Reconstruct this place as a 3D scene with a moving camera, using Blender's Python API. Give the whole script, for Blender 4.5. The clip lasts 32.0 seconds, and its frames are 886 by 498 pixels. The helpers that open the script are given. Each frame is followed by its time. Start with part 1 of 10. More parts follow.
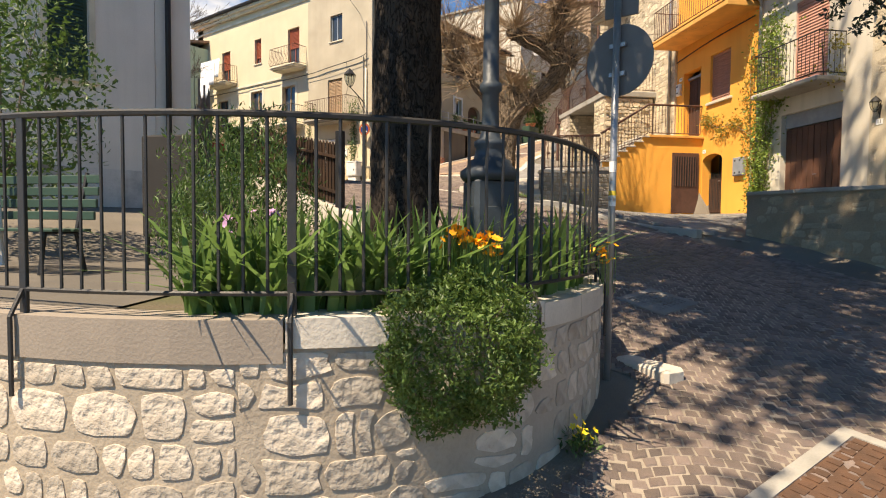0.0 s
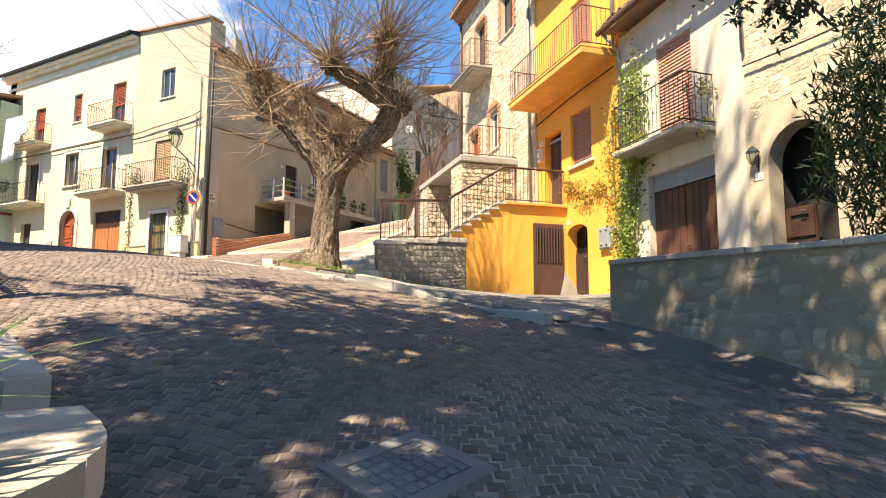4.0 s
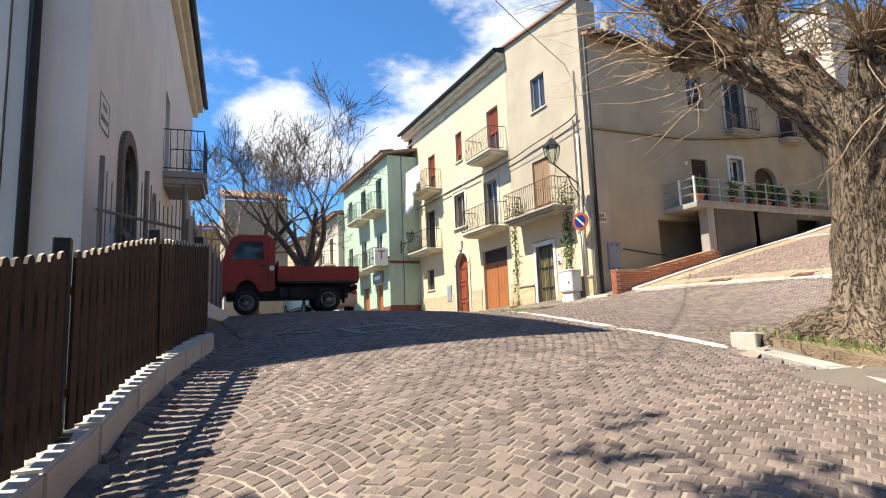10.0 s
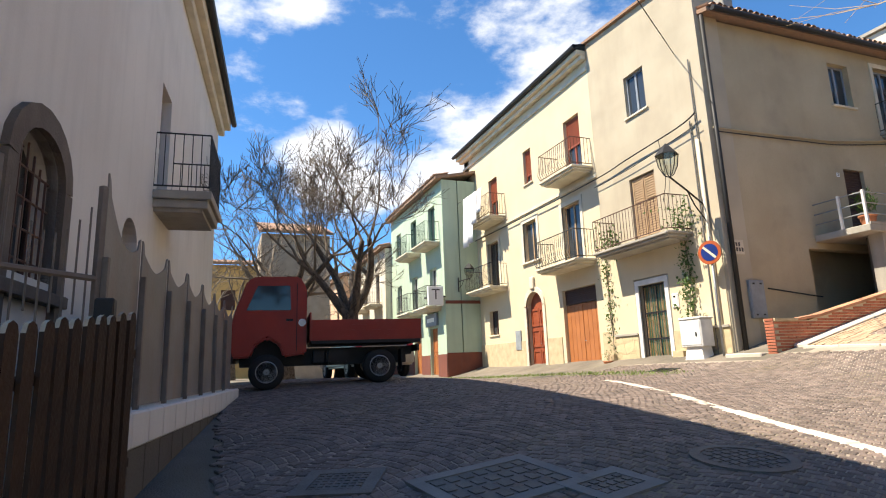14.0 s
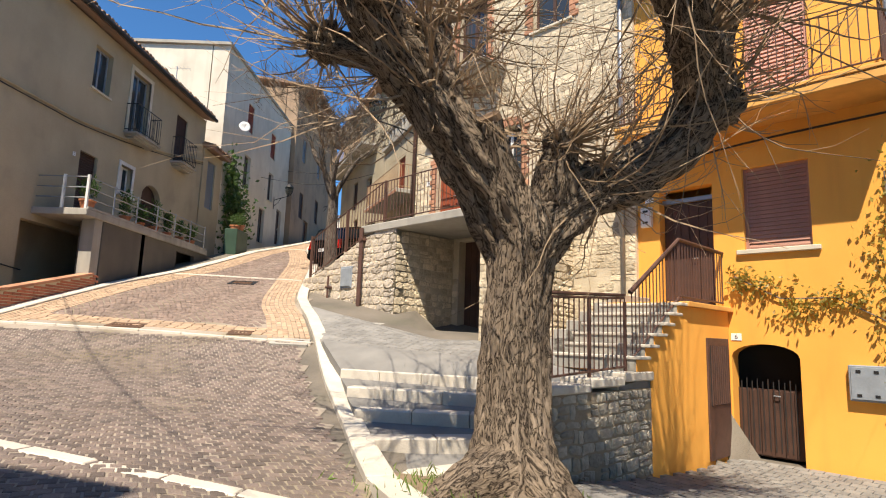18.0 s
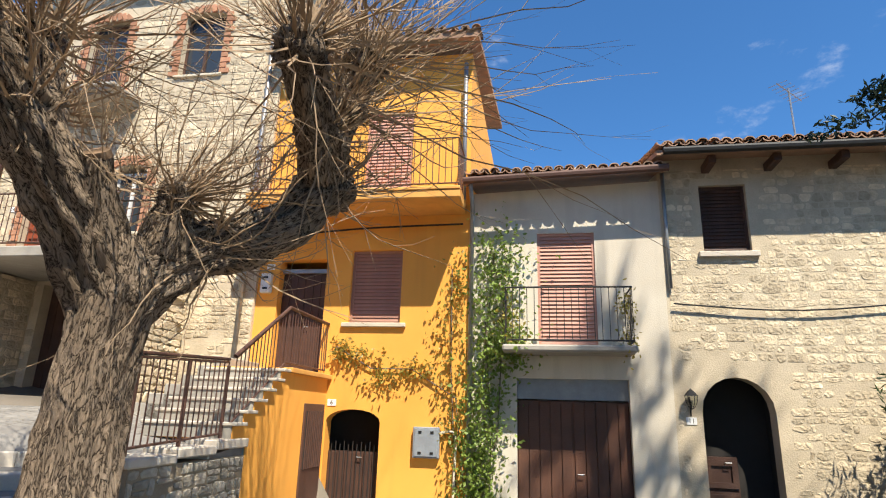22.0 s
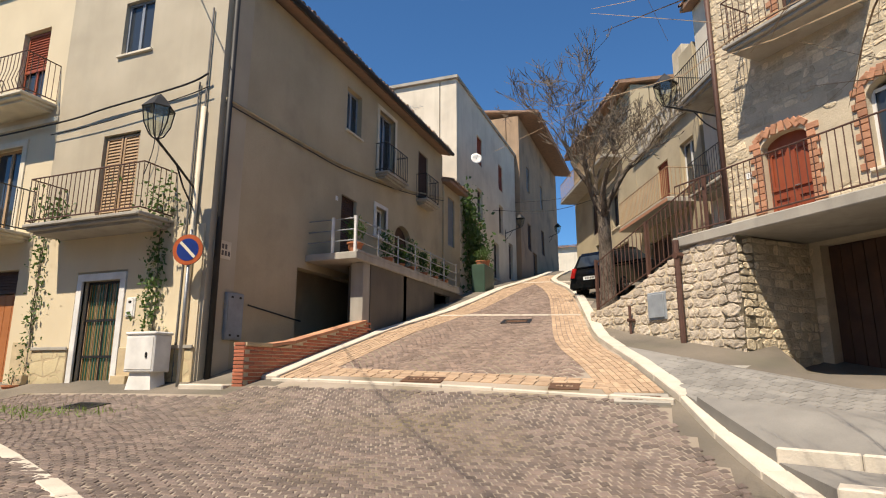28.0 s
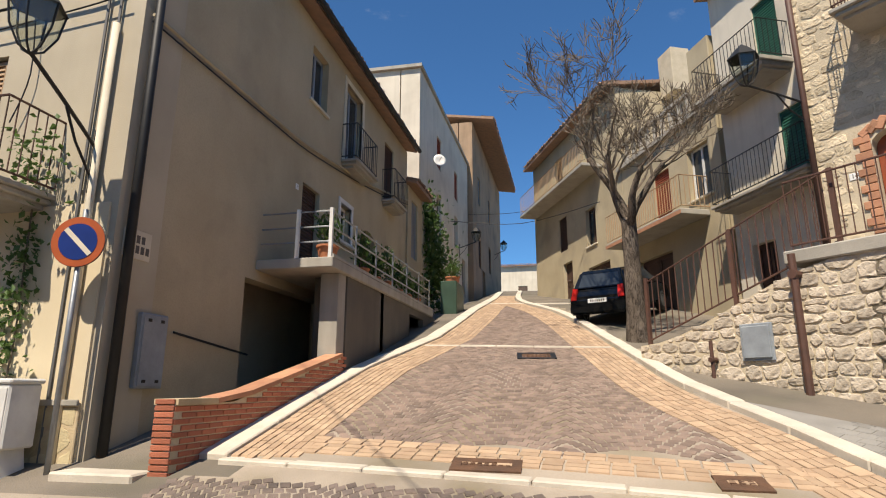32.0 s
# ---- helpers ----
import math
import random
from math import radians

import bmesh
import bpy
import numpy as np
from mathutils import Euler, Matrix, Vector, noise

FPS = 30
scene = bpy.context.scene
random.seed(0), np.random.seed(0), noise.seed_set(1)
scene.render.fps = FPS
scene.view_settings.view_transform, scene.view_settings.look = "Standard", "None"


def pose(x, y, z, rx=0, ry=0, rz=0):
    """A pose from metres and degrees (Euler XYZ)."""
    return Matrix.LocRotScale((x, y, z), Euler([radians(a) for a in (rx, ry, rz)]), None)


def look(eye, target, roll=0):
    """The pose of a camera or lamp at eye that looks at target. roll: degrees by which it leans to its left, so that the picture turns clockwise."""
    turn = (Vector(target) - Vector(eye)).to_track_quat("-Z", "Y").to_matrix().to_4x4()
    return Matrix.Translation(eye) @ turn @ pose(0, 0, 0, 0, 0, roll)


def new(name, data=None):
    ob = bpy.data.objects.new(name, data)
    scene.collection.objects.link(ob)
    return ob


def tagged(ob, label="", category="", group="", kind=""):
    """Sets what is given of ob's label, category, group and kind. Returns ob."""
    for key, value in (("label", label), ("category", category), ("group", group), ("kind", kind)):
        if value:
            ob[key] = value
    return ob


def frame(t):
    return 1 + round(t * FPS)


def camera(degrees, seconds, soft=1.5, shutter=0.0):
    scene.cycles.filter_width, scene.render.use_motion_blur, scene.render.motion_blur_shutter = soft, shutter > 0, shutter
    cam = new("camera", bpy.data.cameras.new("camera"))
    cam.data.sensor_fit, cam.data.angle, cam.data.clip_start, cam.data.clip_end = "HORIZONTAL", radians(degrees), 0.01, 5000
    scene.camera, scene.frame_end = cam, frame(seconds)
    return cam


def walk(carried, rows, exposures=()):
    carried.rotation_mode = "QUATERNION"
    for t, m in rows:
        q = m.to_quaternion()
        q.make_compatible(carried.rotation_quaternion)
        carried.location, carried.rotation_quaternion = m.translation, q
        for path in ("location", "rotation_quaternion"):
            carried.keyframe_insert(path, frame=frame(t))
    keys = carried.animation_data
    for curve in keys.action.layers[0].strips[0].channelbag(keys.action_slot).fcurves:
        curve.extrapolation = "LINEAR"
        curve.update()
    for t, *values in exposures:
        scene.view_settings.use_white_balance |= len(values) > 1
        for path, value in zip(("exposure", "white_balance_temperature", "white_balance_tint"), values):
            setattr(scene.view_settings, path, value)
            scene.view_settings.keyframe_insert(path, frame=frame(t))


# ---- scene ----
# ---- camera ----
cam = camera(75.0, 32.0, soft=1.1)
ROWS = [
    (0.0, 0.00, 0.00, 1.50, 37.52, -2.55, -0.53),
    (0.5, -0.05, 0.54, 1.49, 30.70, -2.17, -0.53),
    (1.0, -0.03, 1.15, 1.48, 25.08, -0.86, -0.76),
    (1.5, -0.06, 1.71, 1.48, 21.52, 0.97, -0.88),
    (2.0, -0.08, 2.24, 1.47, 20.71, 2.79, -0.86),
    (2.5, -0.18, 2.80, 1.45, 21.42, 4.13, -0.65),
    (4.5, -0.64, 4.74, 1.44, 30.27, 6.39, -0.06),
    (5.0, -0.85, 5.15, 1.46, 33.55, 5.90, 0.29),
    (5.5, -1.20, 5.54, 1.57, 37.58, 5.89, 0.32),
    (6.0, -1.49, 6.04, 1.72, 42.25, 5.21, 0.75),
    (6.5, -1.96, 6.38, 1.86, 47.40, 5.24, 1.10),
    (7.0, -2.34, 6.75, 2.06, 51.43, 4.65, 1.39),
    (7.5, -2.84, 7.04, 2.11, 54.83, 4.78, 1.62),
    (8.0, -3.33, 7.30, 2.24, 57.97, 5.93, 1.74),
    (8.5, -3.84, 7.57, 2.37, 60.47, 6.81, 2.01),
    (9.0, -4.39, 7.75, 2.51, 62.36, 7.77, 2.10),
    (9.5, -4.94, 8.08, 2.64, 63.34, 7.72, 2.13),
    (10.0, -5.55, 8.30, 2.73, 65.16, 7.95, 2.16),
    (10.5, -6.13, 8.49, 2.86, 67.38, 7.85, 2.18),
    (11.0, -6.79, 8.56, 2.98, 69.41, 8.47, 2.29),
    (11.5, -7.34, 8.71, 3.10, 71.69, 8.85, 2.46),
    (12.0, -7.93, 8.83, 3.16, 73.79, 9.30, 2.68),
    (12.5, -8.47, 8.92, 3.29, 74.84, 9.67, 2.65),
    (13.0, -9.03, 9.14, 3.40, 74.47, 9.89, 2.53),
    (13.5, -9.51, 9.19, 3.51, 73.23, 10.68, 2.45),
    (15.5, -10.07, 9.36, 3.70, 48.96, 11.96, 0.50),
    (16.0, -10.03, 9.40, 3.70, 41.91, 12.12, 0.25),
    (16.5, -10.01, 9.45, 3.69, 32.69, 11.91, -0.15),
    (17.0, -9.82, 9.57, 3.67, 22.22, 11.00, -0.91),
    (17.5, -9.74, 9.63, 3.69, 10.98, 9.81, -1.35),
    (18.0, -9.67, 9.66, 3.70, 0.58, 8.62, -1.89),
    (18.5, -9.62, 9.64, 3.70, -9.25, 7.68, -1.95),
    (19.0, -9.58, 9.61, 3.69, -18.35, 6.53, -2.03),
    (19.5, -9.52, 9.55, 3.68, -26.29, 5.25, -2.07),
    (20.0, -9.46, 9.51, 3.68, -32.37, 5.23, -2.16),
    (20.5, -9.47, 9.53, 3.66, -36.38, 7.24, -2.05),
    (21.0, -9.50, 9.51, 3.69, -38.00, 10.10, -2.00),
    (21.5, -9.52, 9.50, 3.71, -37.72, 13.10, -1.89),
    (22.0, -9.55, 9.48, 3.71, -35.72, 15.97, -1.68),
    (22.5, -9.60, 9.48, 3.74, -32.27, 18.01, -1.56),
    (23.0, -9.65, 9.50, 3.74, -27.75, 20.01, -1.37),
    (23.5, -9.66, 9.50, 3.74, -22.46, 21.95, -1.36),
    (24.0, -9.78, 9.56, 3.77, -16.77, 22.76, -1.16),
    (24.5, -9.83, 9.60, 3.75, -8.78, 22.04, -1.20),
    (25.0, -10.15, 9.81, 3.74, -1.20, 20.64, -1.10),
    (25.5, -10.50, 10.03, 3.70, 4.63, 19.07, -1.09),
    (26.0, -10.73, 10.45, 3.74, 9.85, 16.91, -0.99),
    (26.5, -11.07, 10.82, 3.72, 14.37, 15.33, -0.77),
    (28.5, -12.69, 12.59, 3.97, 22.14, 11.18, 0.07),
    (29.0, -13.17, 13.02, 4.02, 23.18, 11.06, 0.19),
    (29.5, -13.57, 13.46, 4.10, 23.78, 10.50, 0.35),
    (30.0, -14.01, 13.90, 4.14, 23.21, 10.20, 0.40),
    (30.5, -14.40, 14.32, 4.24, 20.84, 10.78, 0.18),
    (31.0, -14.69, 14.71, 4.36, 17.66, 11.49, 0.06),
    (31.5, -15.01, 14.86, 4.44, 14.82, 12.43, -0.09),
    (32.0, -15.12, 15.01, 4.47, 12.40, 13.48, -0.06),
]
walk(cam, [(t, pose(x, y, z, 90 + pitch, roll, yaw)) for t, x, y, z, yaw, pitch, roll in ROWS],
     [(0.0, 0.95, 7500, 13), (1.0, 1.05, 7350, 13), (2.0, 1.48, 7450, 13), (5.0, 1.58, 7250, 12), (8.0, 1.35, 6700, 9), (10.0, 1.15, 6400, 10), (13.0, 1.27, 6800, 10), (16.0, 0.88, 6450, 9), (17.0, 0.75, 6700, 11), (18.0, 0.85, 6600, 11), (20.0, 0.9, 6500, 10), (24.0, 1.05, 6300, 9), (26.0, 0.77, 6700, 11), (28.0, 0.57, 6800, 12), (32.0, 0.53, 6650, 11)])

# ---- sky and sun ----
TO_SUN = Vector((-0.14, -0.62, 1.0)).normalized()
SUN_EL = math.asin(TO_SUN.z)
SUN_AZ = math.atan2(TO_SUN.x, TO_SUN.y)
world = bpy.data.worlds.new("world")
scene.world = world
world.use_nodes = True
wn, wl = world.node_tree.nodes, world.node_tree.links
wn.clear()
sky = wn.new("ShaderNodeTexSky")
sky.sky_type = "NISHITA"
sky.sun_disc = False
sky.sun_elevation, sky.sun_rotation = SUN_EL, SUN_AZ
sky.air_density, sky.dust_density, sky.ozone_density, sky.altitude = 1.0, 0.2, 4.0, 900
bg = wn.new("ShaderNodeBackground")
bg.inputs["Strength"].default_value = 0.073
wout = wn.new("ShaderNodeOutputWorld")
wtc = wn.new("ShaderNodeTexCoord")
wmap = wn.new("ShaderNodeMapping")
wmap.inputs["Scale"].default_value = (1.0, 1.0, 2.0)
wno = wn.new("ShaderNodeTexNoise")
wno.inputs["Scale"].default_value, wno.inputs["Detail"].default_value, wno.inputs["Roughness"].default_value = 4.2, 10.0, 0.6
wl.new(wtc.outputs["Generated"], wmap.inputs["Vector"])
wl.new(wmap.outputs["Vector"], wno.inputs["Vector"])


def world_math(op, a, b):
    q = wn.new("ShaderNodeMath")
    q.operation = op
    for s, v in ((0, a), (1, b)):
        if isinstance(v, float):
            q.inputs[s].default_value = v
        else:
            wl.new(v, q.inputs[s])
    return q.outputs["Value"]


def bank(yaw, up, inner, outer):
    """How near the view is to a cloud bank at this compass turn and height."""
    a, e = radians(yaw), radians(up)
    dp = wn.new("ShaderNodeVectorMath")
    dp.operation = "DOT_PRODUCT"
    dp.inputs[1].default_value = (-math.sin(a) * math.cos(e), math.cos(a) * math.cos(e), math.sin(e))
    wl.new(wtc.outputs["Generated"], dp.inputs[0])
    mr = wn.new("ShaderNodeMapRange")
    mr.inputs["From Min"].default_value, mr.inputs["From Max"].default_value = math.cos(radians(outer)), math.cos(radians(inner))
    wl.new(dp.outputs["Value"], mr.inputs["Value"])
    return mr.outputs["Result"]


near_bank = bank(60, 25, 0, 17)
for row in ((67, 17, 0, 11), (79, 19, 0, 8), (87, 30, 0, 9), (112, 25, 0, 10)):
    near_bank = world_math("MAXIMUM", near_bank, bank(*row))
cloud = world_math("ADD", world_math("MULTIPLY", near_bank, 0.55), world_math("MULTIPLY", wno.outputs["Fac"], 1.9))
wra = wn.new("ShaderNodeMapRange")
wra.interpolation_type = "SMOOTHSTEP"
wra.inputs["From Min"].default_value, wra.inputs["From Max"].default_value = 1.19, 1.56
wl.new(cloud, wra.inputs["Value"])
wtint = wn.new("ShaderNodeMix")
wtint.data_type, wtint.blend_type = "RGBA", "MULTIPLY"
wtint.inputs["Factor"].default_value = 1.0
wtint.inputs[7].default_value = (0.66, 1.12, 1.4, 1)
wl.new(sky.outputs["Color"], wtint.inputs[6])
wmix = wn.new("ShaderNodeMix")
wmix.data_type = "RGBA"
wmix.inputs[7].default_value = (7.0, 7.2, 7.6, 1)
wl.new(wra.outputs["Result"], wmix.inputs["Factor"])
wl.new(wtint.outputs[2], wmix.inputs[6])
wl.new(wmix.outputs[2], bg.inputs["Color"])
wl.new(bg.outputs["Background"], wout.inputs["Surface"])
sun = new("sun", bpy.data.lights.new("sun", "SUN"))
sun.data.energy, sun.data.angle, sun.data.color = 5.0, radians(0.55), (1.0, 0.90, 0.74)
sun.matrix_world = look((0, 0, 40), Vector((0, 0, 40)) - TO_SUN)


# ---- materials ----
def mat(name, c1, c2=None, scale=3.0, rough=0.85, bump=0.15, bscale=40.0, fine=0.25, streak=0.0, dark=(0.12, 0.11, 0.10),
        metal=0.0, rand=0.0, island=0.0, stain=0.0, stain_scale=0.7, spec=0.4, crag=0.0):
    """A surface with broad mottling, fine grain, rain streaks, stains and relief, in metres."""
    m = bpy.data.materials.new(name)
    m.use_nodes = True
    n, l = m.node_tree.nodes, m.node_tree.links
    b = n["Principled BSDF"]
    b.inputs["Roughness"].default_value, b.inputs["Metallic"].default_value = rough, metal
    b.inputs["Specular IOR Level"].default_value = spec
    tc = n.new("ShaderNodeTexCoord")

    def noise_at(sc, detail, vec=None):
        t = n.new("ShaderNodeTexNoise")
        t.inputs["Scale"].default_value, t.inputs["Detail"].default_value = sc, detail
        l.new(vec or tc.outputs["Object"], t.inputs["Vector"])
        return t

    def ramp(src, lo, hi):
        r = n.new("ShaderNodeMapRange")
        r.inputs["From Min"].default_value, r.inputs["From Max"].default_value = lo, hi
        l.new(src, r.inputs["Value"])
        return r.outputs["Result"]

    def mix(a, bb, fac, mode="MIX"):
        x = n.new("ShaderNodeMix")
        x.data_type, x.blend_type = "RGBA", mode
        for sock, v in ((6, a), (7, bb)):
            if isinstance(v, tuple):
                x.inputs[sock].default_value = (*v[:3], 1)
            else:
                l.new(v, x.inputs[sock])
        if isinstance(fac, float):
            x.inputs["Factor"].default_value = fac
        else:
            l.new(fac, x.inputs["Factor"])
        return x.outputs[2]

    def times(src, k):
        t = n.new("ShaderNodeMath")
        t.operation = "MULTIPLY"
        t.inputs[1].default_value = k
        l.new(src, t.inputs[0])
        return t.outputs["Value"]

    c2 = c2 or tuple(v * 0.75 for v in c1)
    col = mix(tuple(c1), tuple(c2), ramp(noise_at(scale, 5).outputs["Fac"], 0.32, 0.68))
    fn = noise_at(bscale, 4)
    if fine:
        col = mix(col, tuple(v * 0.55 for v in c1), times(ramp(fn.outputs["Fac"], 0.45, 0.75), fine))
    if streak:
        mp = n.new("ShaderNodeMapping")
        mp.inputs["Scale"].default_value = (2.6, 2.6, 0.22)
        l.new(tc.outputs["Object"], mp.inputs["Vector"])
        col = mix(col, dark, times(ramp(noise_at(1.6, 6, mp.outputs["Vector"]).outputs["Fac"], 0.5, 0.8), streak))
    if stain:
        col = mix(col, dark, times(ramp(noise_at(stain_scale, 7).outputs["Fac"], 0.52, 0.7), stain))
    if rand or island:
        src = n.new("ShaderNodeObjectInfo").outputs["Random"] if rand else n.new("ShaderNodeNewGeometry").outputs["Random Per Island"]
        k = rand or island
        v = n.new("ShaderNodeMapRange")
        v.inputs["To Min"].default_value, v.inputs["To Max"].default_value = 1 - k, 1 + k * 0.6
        l.new(src, v.inputs["Value"])
        h = n.new("ShaderNodeHueSaturation")
        l.new(v.outputs["Result"], h.inputs["Value"])
        l.new(col, h.inputs["Color"])
        col = h.outputs["Color"]
    l.new(col, b.inputs["Base Color"])
    if bump:
        bp = n.new("ShaderNodeBump")
        bp.inputs["Strength"].default_value, bp.inputs["Distance"].default_value = bump, 0.02
        l.new(fn.outputs["Fac"], bp.inputs["Height"])
        if crag:
            cn = noise_at(bscale * 0.45, 6)
            cn.noise_type = "RIDGED_MULTIFRACTAL"
            bc = n.new("ShaderNodeBump")
            bc.inputs["Strength"].default_value, bc.inputs["Distance"].default_value = crag, 0.03
            l.new(cn.outputs["Fac"], bc.inputs["Height"])
            l.new(bc.outputs["Normal"], bp.inputs["Normal"])
        l.new(bp.outputs["Normal"], b.inputs["Normal"])
    return m


CREAM = mat("cream_plaster", (0.63, 0.535, 0.37), (0.57, 0.48, 0.33), 0.8, 0.9, 0.08, 90, 0.1, 0.12, (0.40, 0.35, 0.26), stain=0.1)
CREAMTRIM = mat("pale_cream_trim", (0.70, 0.63, 0.49), None, 2, 0.85, 0.05, 80, 0.1, 0.15, (0.35, 0.32, 0.27))
GREY = mat("grey_render", (0.47, 0.395, 0.265), (0.39, 0.325, 0.215), 0.7, 0.92, 0.35, 45, 0.25, 0.1, (0.24, 0.21, 0.16), stain=0.4, stain_scale=0.9)
WHITEP = mat("white_plaster", (0.68, 0.62, 0.51), (0.58, 0.52, 0.42), 0.8, 0.9, 0.2, 50, 0.15, 0.28, (0.30, 0.26, 0.20), stain=0.3)
CHURCHP = mat("off_white_plaster", (0.74, 0.70, 0.635), (0.66, 0.62, 0.56), 0.6, 0.9, 0.15, 40, 0.1, 0.2, (0.40, 0.38, 0.34), stain=0.2)
PEEL = mat("peeling_plaster", (0.66, 0.64, 0.60), (0.55, 0.53, 0.50), 0.8, 0.95, 0.4, 25, 0.2, 0.2, (0.12, 0.11, 0.10), stain=0.95, stain_scale=0.9)
GREEN = mat("pale_green_render", (0.42, 0.52, 0.40), (0.37, 0.46, 0.36), 0.8, 0.9, 0.06, 60, 0.1, 0.25, (0.2, 0.24, 0.2))
ORANGE = mat("ochre_orange_paint", (0.88, 0.42, 0.075), (0.80, 0.36, 0.06), 0.7, 0.85, 0.08, 70, 0.08, 0.22, (0.45, 0.20, 0.05))
ORANGETRIM = mat("ochre_trim", (0.80, 0.40, 0.10), None, 2, 0.8, 0.05, 60, 0.1)
PEACH = mat("peach_render", (0.66, 0.42, 0.26), (0.6, 0.38, 0.24), 1, 0.9, 0.05, 50, 0.1, 0.2)
BROWNH = mat("brown_render", (0.42, 0.28, 0.17), (0.31, 0.215, 0.145), 0.6, 0.95, 0.25, 30, 0.25, 0.4, (0.12, 0.09, 0.06), stain=0.5)
STONE = mat("limestone", (0.60, 0.52, 0.42), (0.42, 0.35, 0.27), 7, 0.92, 1.0, 22, 0.45, rand=0.3, crag=1.0)
STONEJ = mat("limestone_rubble", (0.70, 0.59, 0.42), (0.54, 0.44, 0.30), 6, 0.92, 0.9, 24, 0.35, island=0.32, crag=0.7)
STONEG = mat("grey_limestone", (0.42, 0.38, 0.31), (0.28, 0.25, 0.20), 7, 0.92, 1.0, 22, 0.4, rand=0.34, crag=0.7)
STONEY = mat("weathered_yellow_stone", (0.36, 0.31, 0.22), (0.26, 0.23, 0.17), 3, 0.95, 0.6, 28, 0.4, rand=0.28, crag=0.7)
MORTARB = mat("brown_mortar", (0.41, 0.335, 0.25), (0.32, 0.265, 0.20), 2.5, 0.95, 0.35, 40, 0.3, stain=0.3, dark=(0.5, 0.46, 0.4))
MORTAR = mat("lime_mortar", (0.60, 0.51, 0.37), (0.50, 0.42, 0.30), 3, 0.95, 0.35, 40, 0.35, stain=0.3, dark=(0.2, 0.16, 0.11))
MORTARD = mat("dark_mortar", (0.31, 0.25, 0.17), (0.23, 0.187, 0.13), 2, 0.95, 0.4, 40, 0.3, stain=0.4)
COPING = mat("white_stone_coping", (0.61, 0.55, 0.46), (0.50, 0.445, 0.37), 3, 0.8, 0.25, 40, 0.2, stain=0.2)
CONCRETE = mat("concrete", (0.40, 0.37, 0.32), (0.32, 0.30, 0.26), 1.5, 0.92, 0.3, 60, 0.25, 0.35, (0.14, 0.13, 0.11), stain=0.3)
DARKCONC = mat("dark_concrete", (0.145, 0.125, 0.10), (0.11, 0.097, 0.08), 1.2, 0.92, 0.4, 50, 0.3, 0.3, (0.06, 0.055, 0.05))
COBBLE = mat("cobble_stone", (0.212, 0.16, 0.134), (0.134, 0.107, 0.094), 5, 0.72, 0.6, 70, 0.3, island=0.34, stain=0.18, stain_scale=0.3, dark=(0.15, 0.13, 0.05))
COBBLER = mat("red_brown_cobble", (0.27, 0.195, 0.155), (0.19, 0.14, 0.115), 5, 0.75, 0.5, 70, 0.25, island=0.3)
COBBLEP = mat("cobble_piece", (0.185, 0.149, 0.126), (0.122, 0.104, 0.091), 5, 0.72, 0.5, 70, 0.25, rand=0.25)
JOINTL = mat("cobble_joint_sand", (0.37, 0.312, 0.25), (0.20, 0.168, 0.13), 0.6, 0.95, 0.5, 60, 0.3, stain=0.7, stain_scale=0.3, dark=(0.19, 0.155, 0.05))
JOINT = mat("cobble_joint_earth", (0.20, 0.17, 0.135), (0.12, 0.105, 0.085), 0.9, 0.95, 0.6, 60, 0.4, stain=0.25, dark=(0.09, 0.10, 0.05))
DRYEARTH = mat("dry_earth", (0.28, 0.20, 0.13), (0.19, 0.14, 0.085), 4, 0.95, 0.7, 45, 0.4, stain=0.3)
EARTH = mat("grassy_earth", (0.12, 0.095, 0.06), (0.08, 0.09, 0.035), 2.5, 0.95, 0.7, 40, 0.4)
BRICKB = mat("orange_brick_paving", (0.46, 0.33, 0.22), (0.38, 0.26, 0.17), 4, 0.85, 0.3, 60, 0.2, island=0.2)
BRICK = mat("red_brick", (0.45, 0.15, 0.08), (0.36, 0.12, 0.07), 6, 0.85, 0.4, 60, 0.25, rand=0.25)
PAVER = mat("grey_paver", (0.26, 0.247, 0.225), (0.195, 0.185, 0.17), 2, 0.85, 0.3, 60, 0.25, island=0.15, stain=0.3)
IRON = mat("dark_iron", (0.035, 0.037, 0.04), (0.05, 0.045, 0.04), 8, 0.5, 0.15, 60, 0.1, metal=0.3)
RUSTIRON = mat("brown_painted_iron", (0.11, 0.054, 0.039), (0.08, 0.042, 0.031), 8, 0.6, 0.2, 60, 0.2)
GREYIRON = mat("blue_grey_cast_iron", (0.045, 0.056, 0.066), (0.033, 0.042, 0.05), 5, 0.5, 0.15, 50, 0.15)
GALV = mat("galvanised_steel", (0.34, 0.35, 0.36), (0.27, 0.28, 0.29), 6, 0.45, 0.1, 60, 0.15, metal=0.6)
BACKGREY = mat("grey_sign_back", (0.13, 0.13, 0.13), (0.10, 0.10, 0.10), 3, 0.6, 0.05, 30, 0.15)
WHITEMETAL = mat("white_painted_metal", (0.75, 0.74, 0.71), None, 3, 0.5, 0.05, 30, 0.08)
BROWNWOOD = mat("dark_brown_wood", (0.085, 0.042, 0.028), (0.055, 0.028, 0.02), 3, 0.6, 0.3, 35, 0.3, 0.3, (0.03, 0.02, 0.015))
GARAGEW = mat("weathered_brown_wood", (0.15, 0.065, 0.038), (0.09, 0.042, 0.027), 2.2, 0.65, 0.3, 40, 0.3, 0.4, (0.05, 0.03, 0.02))
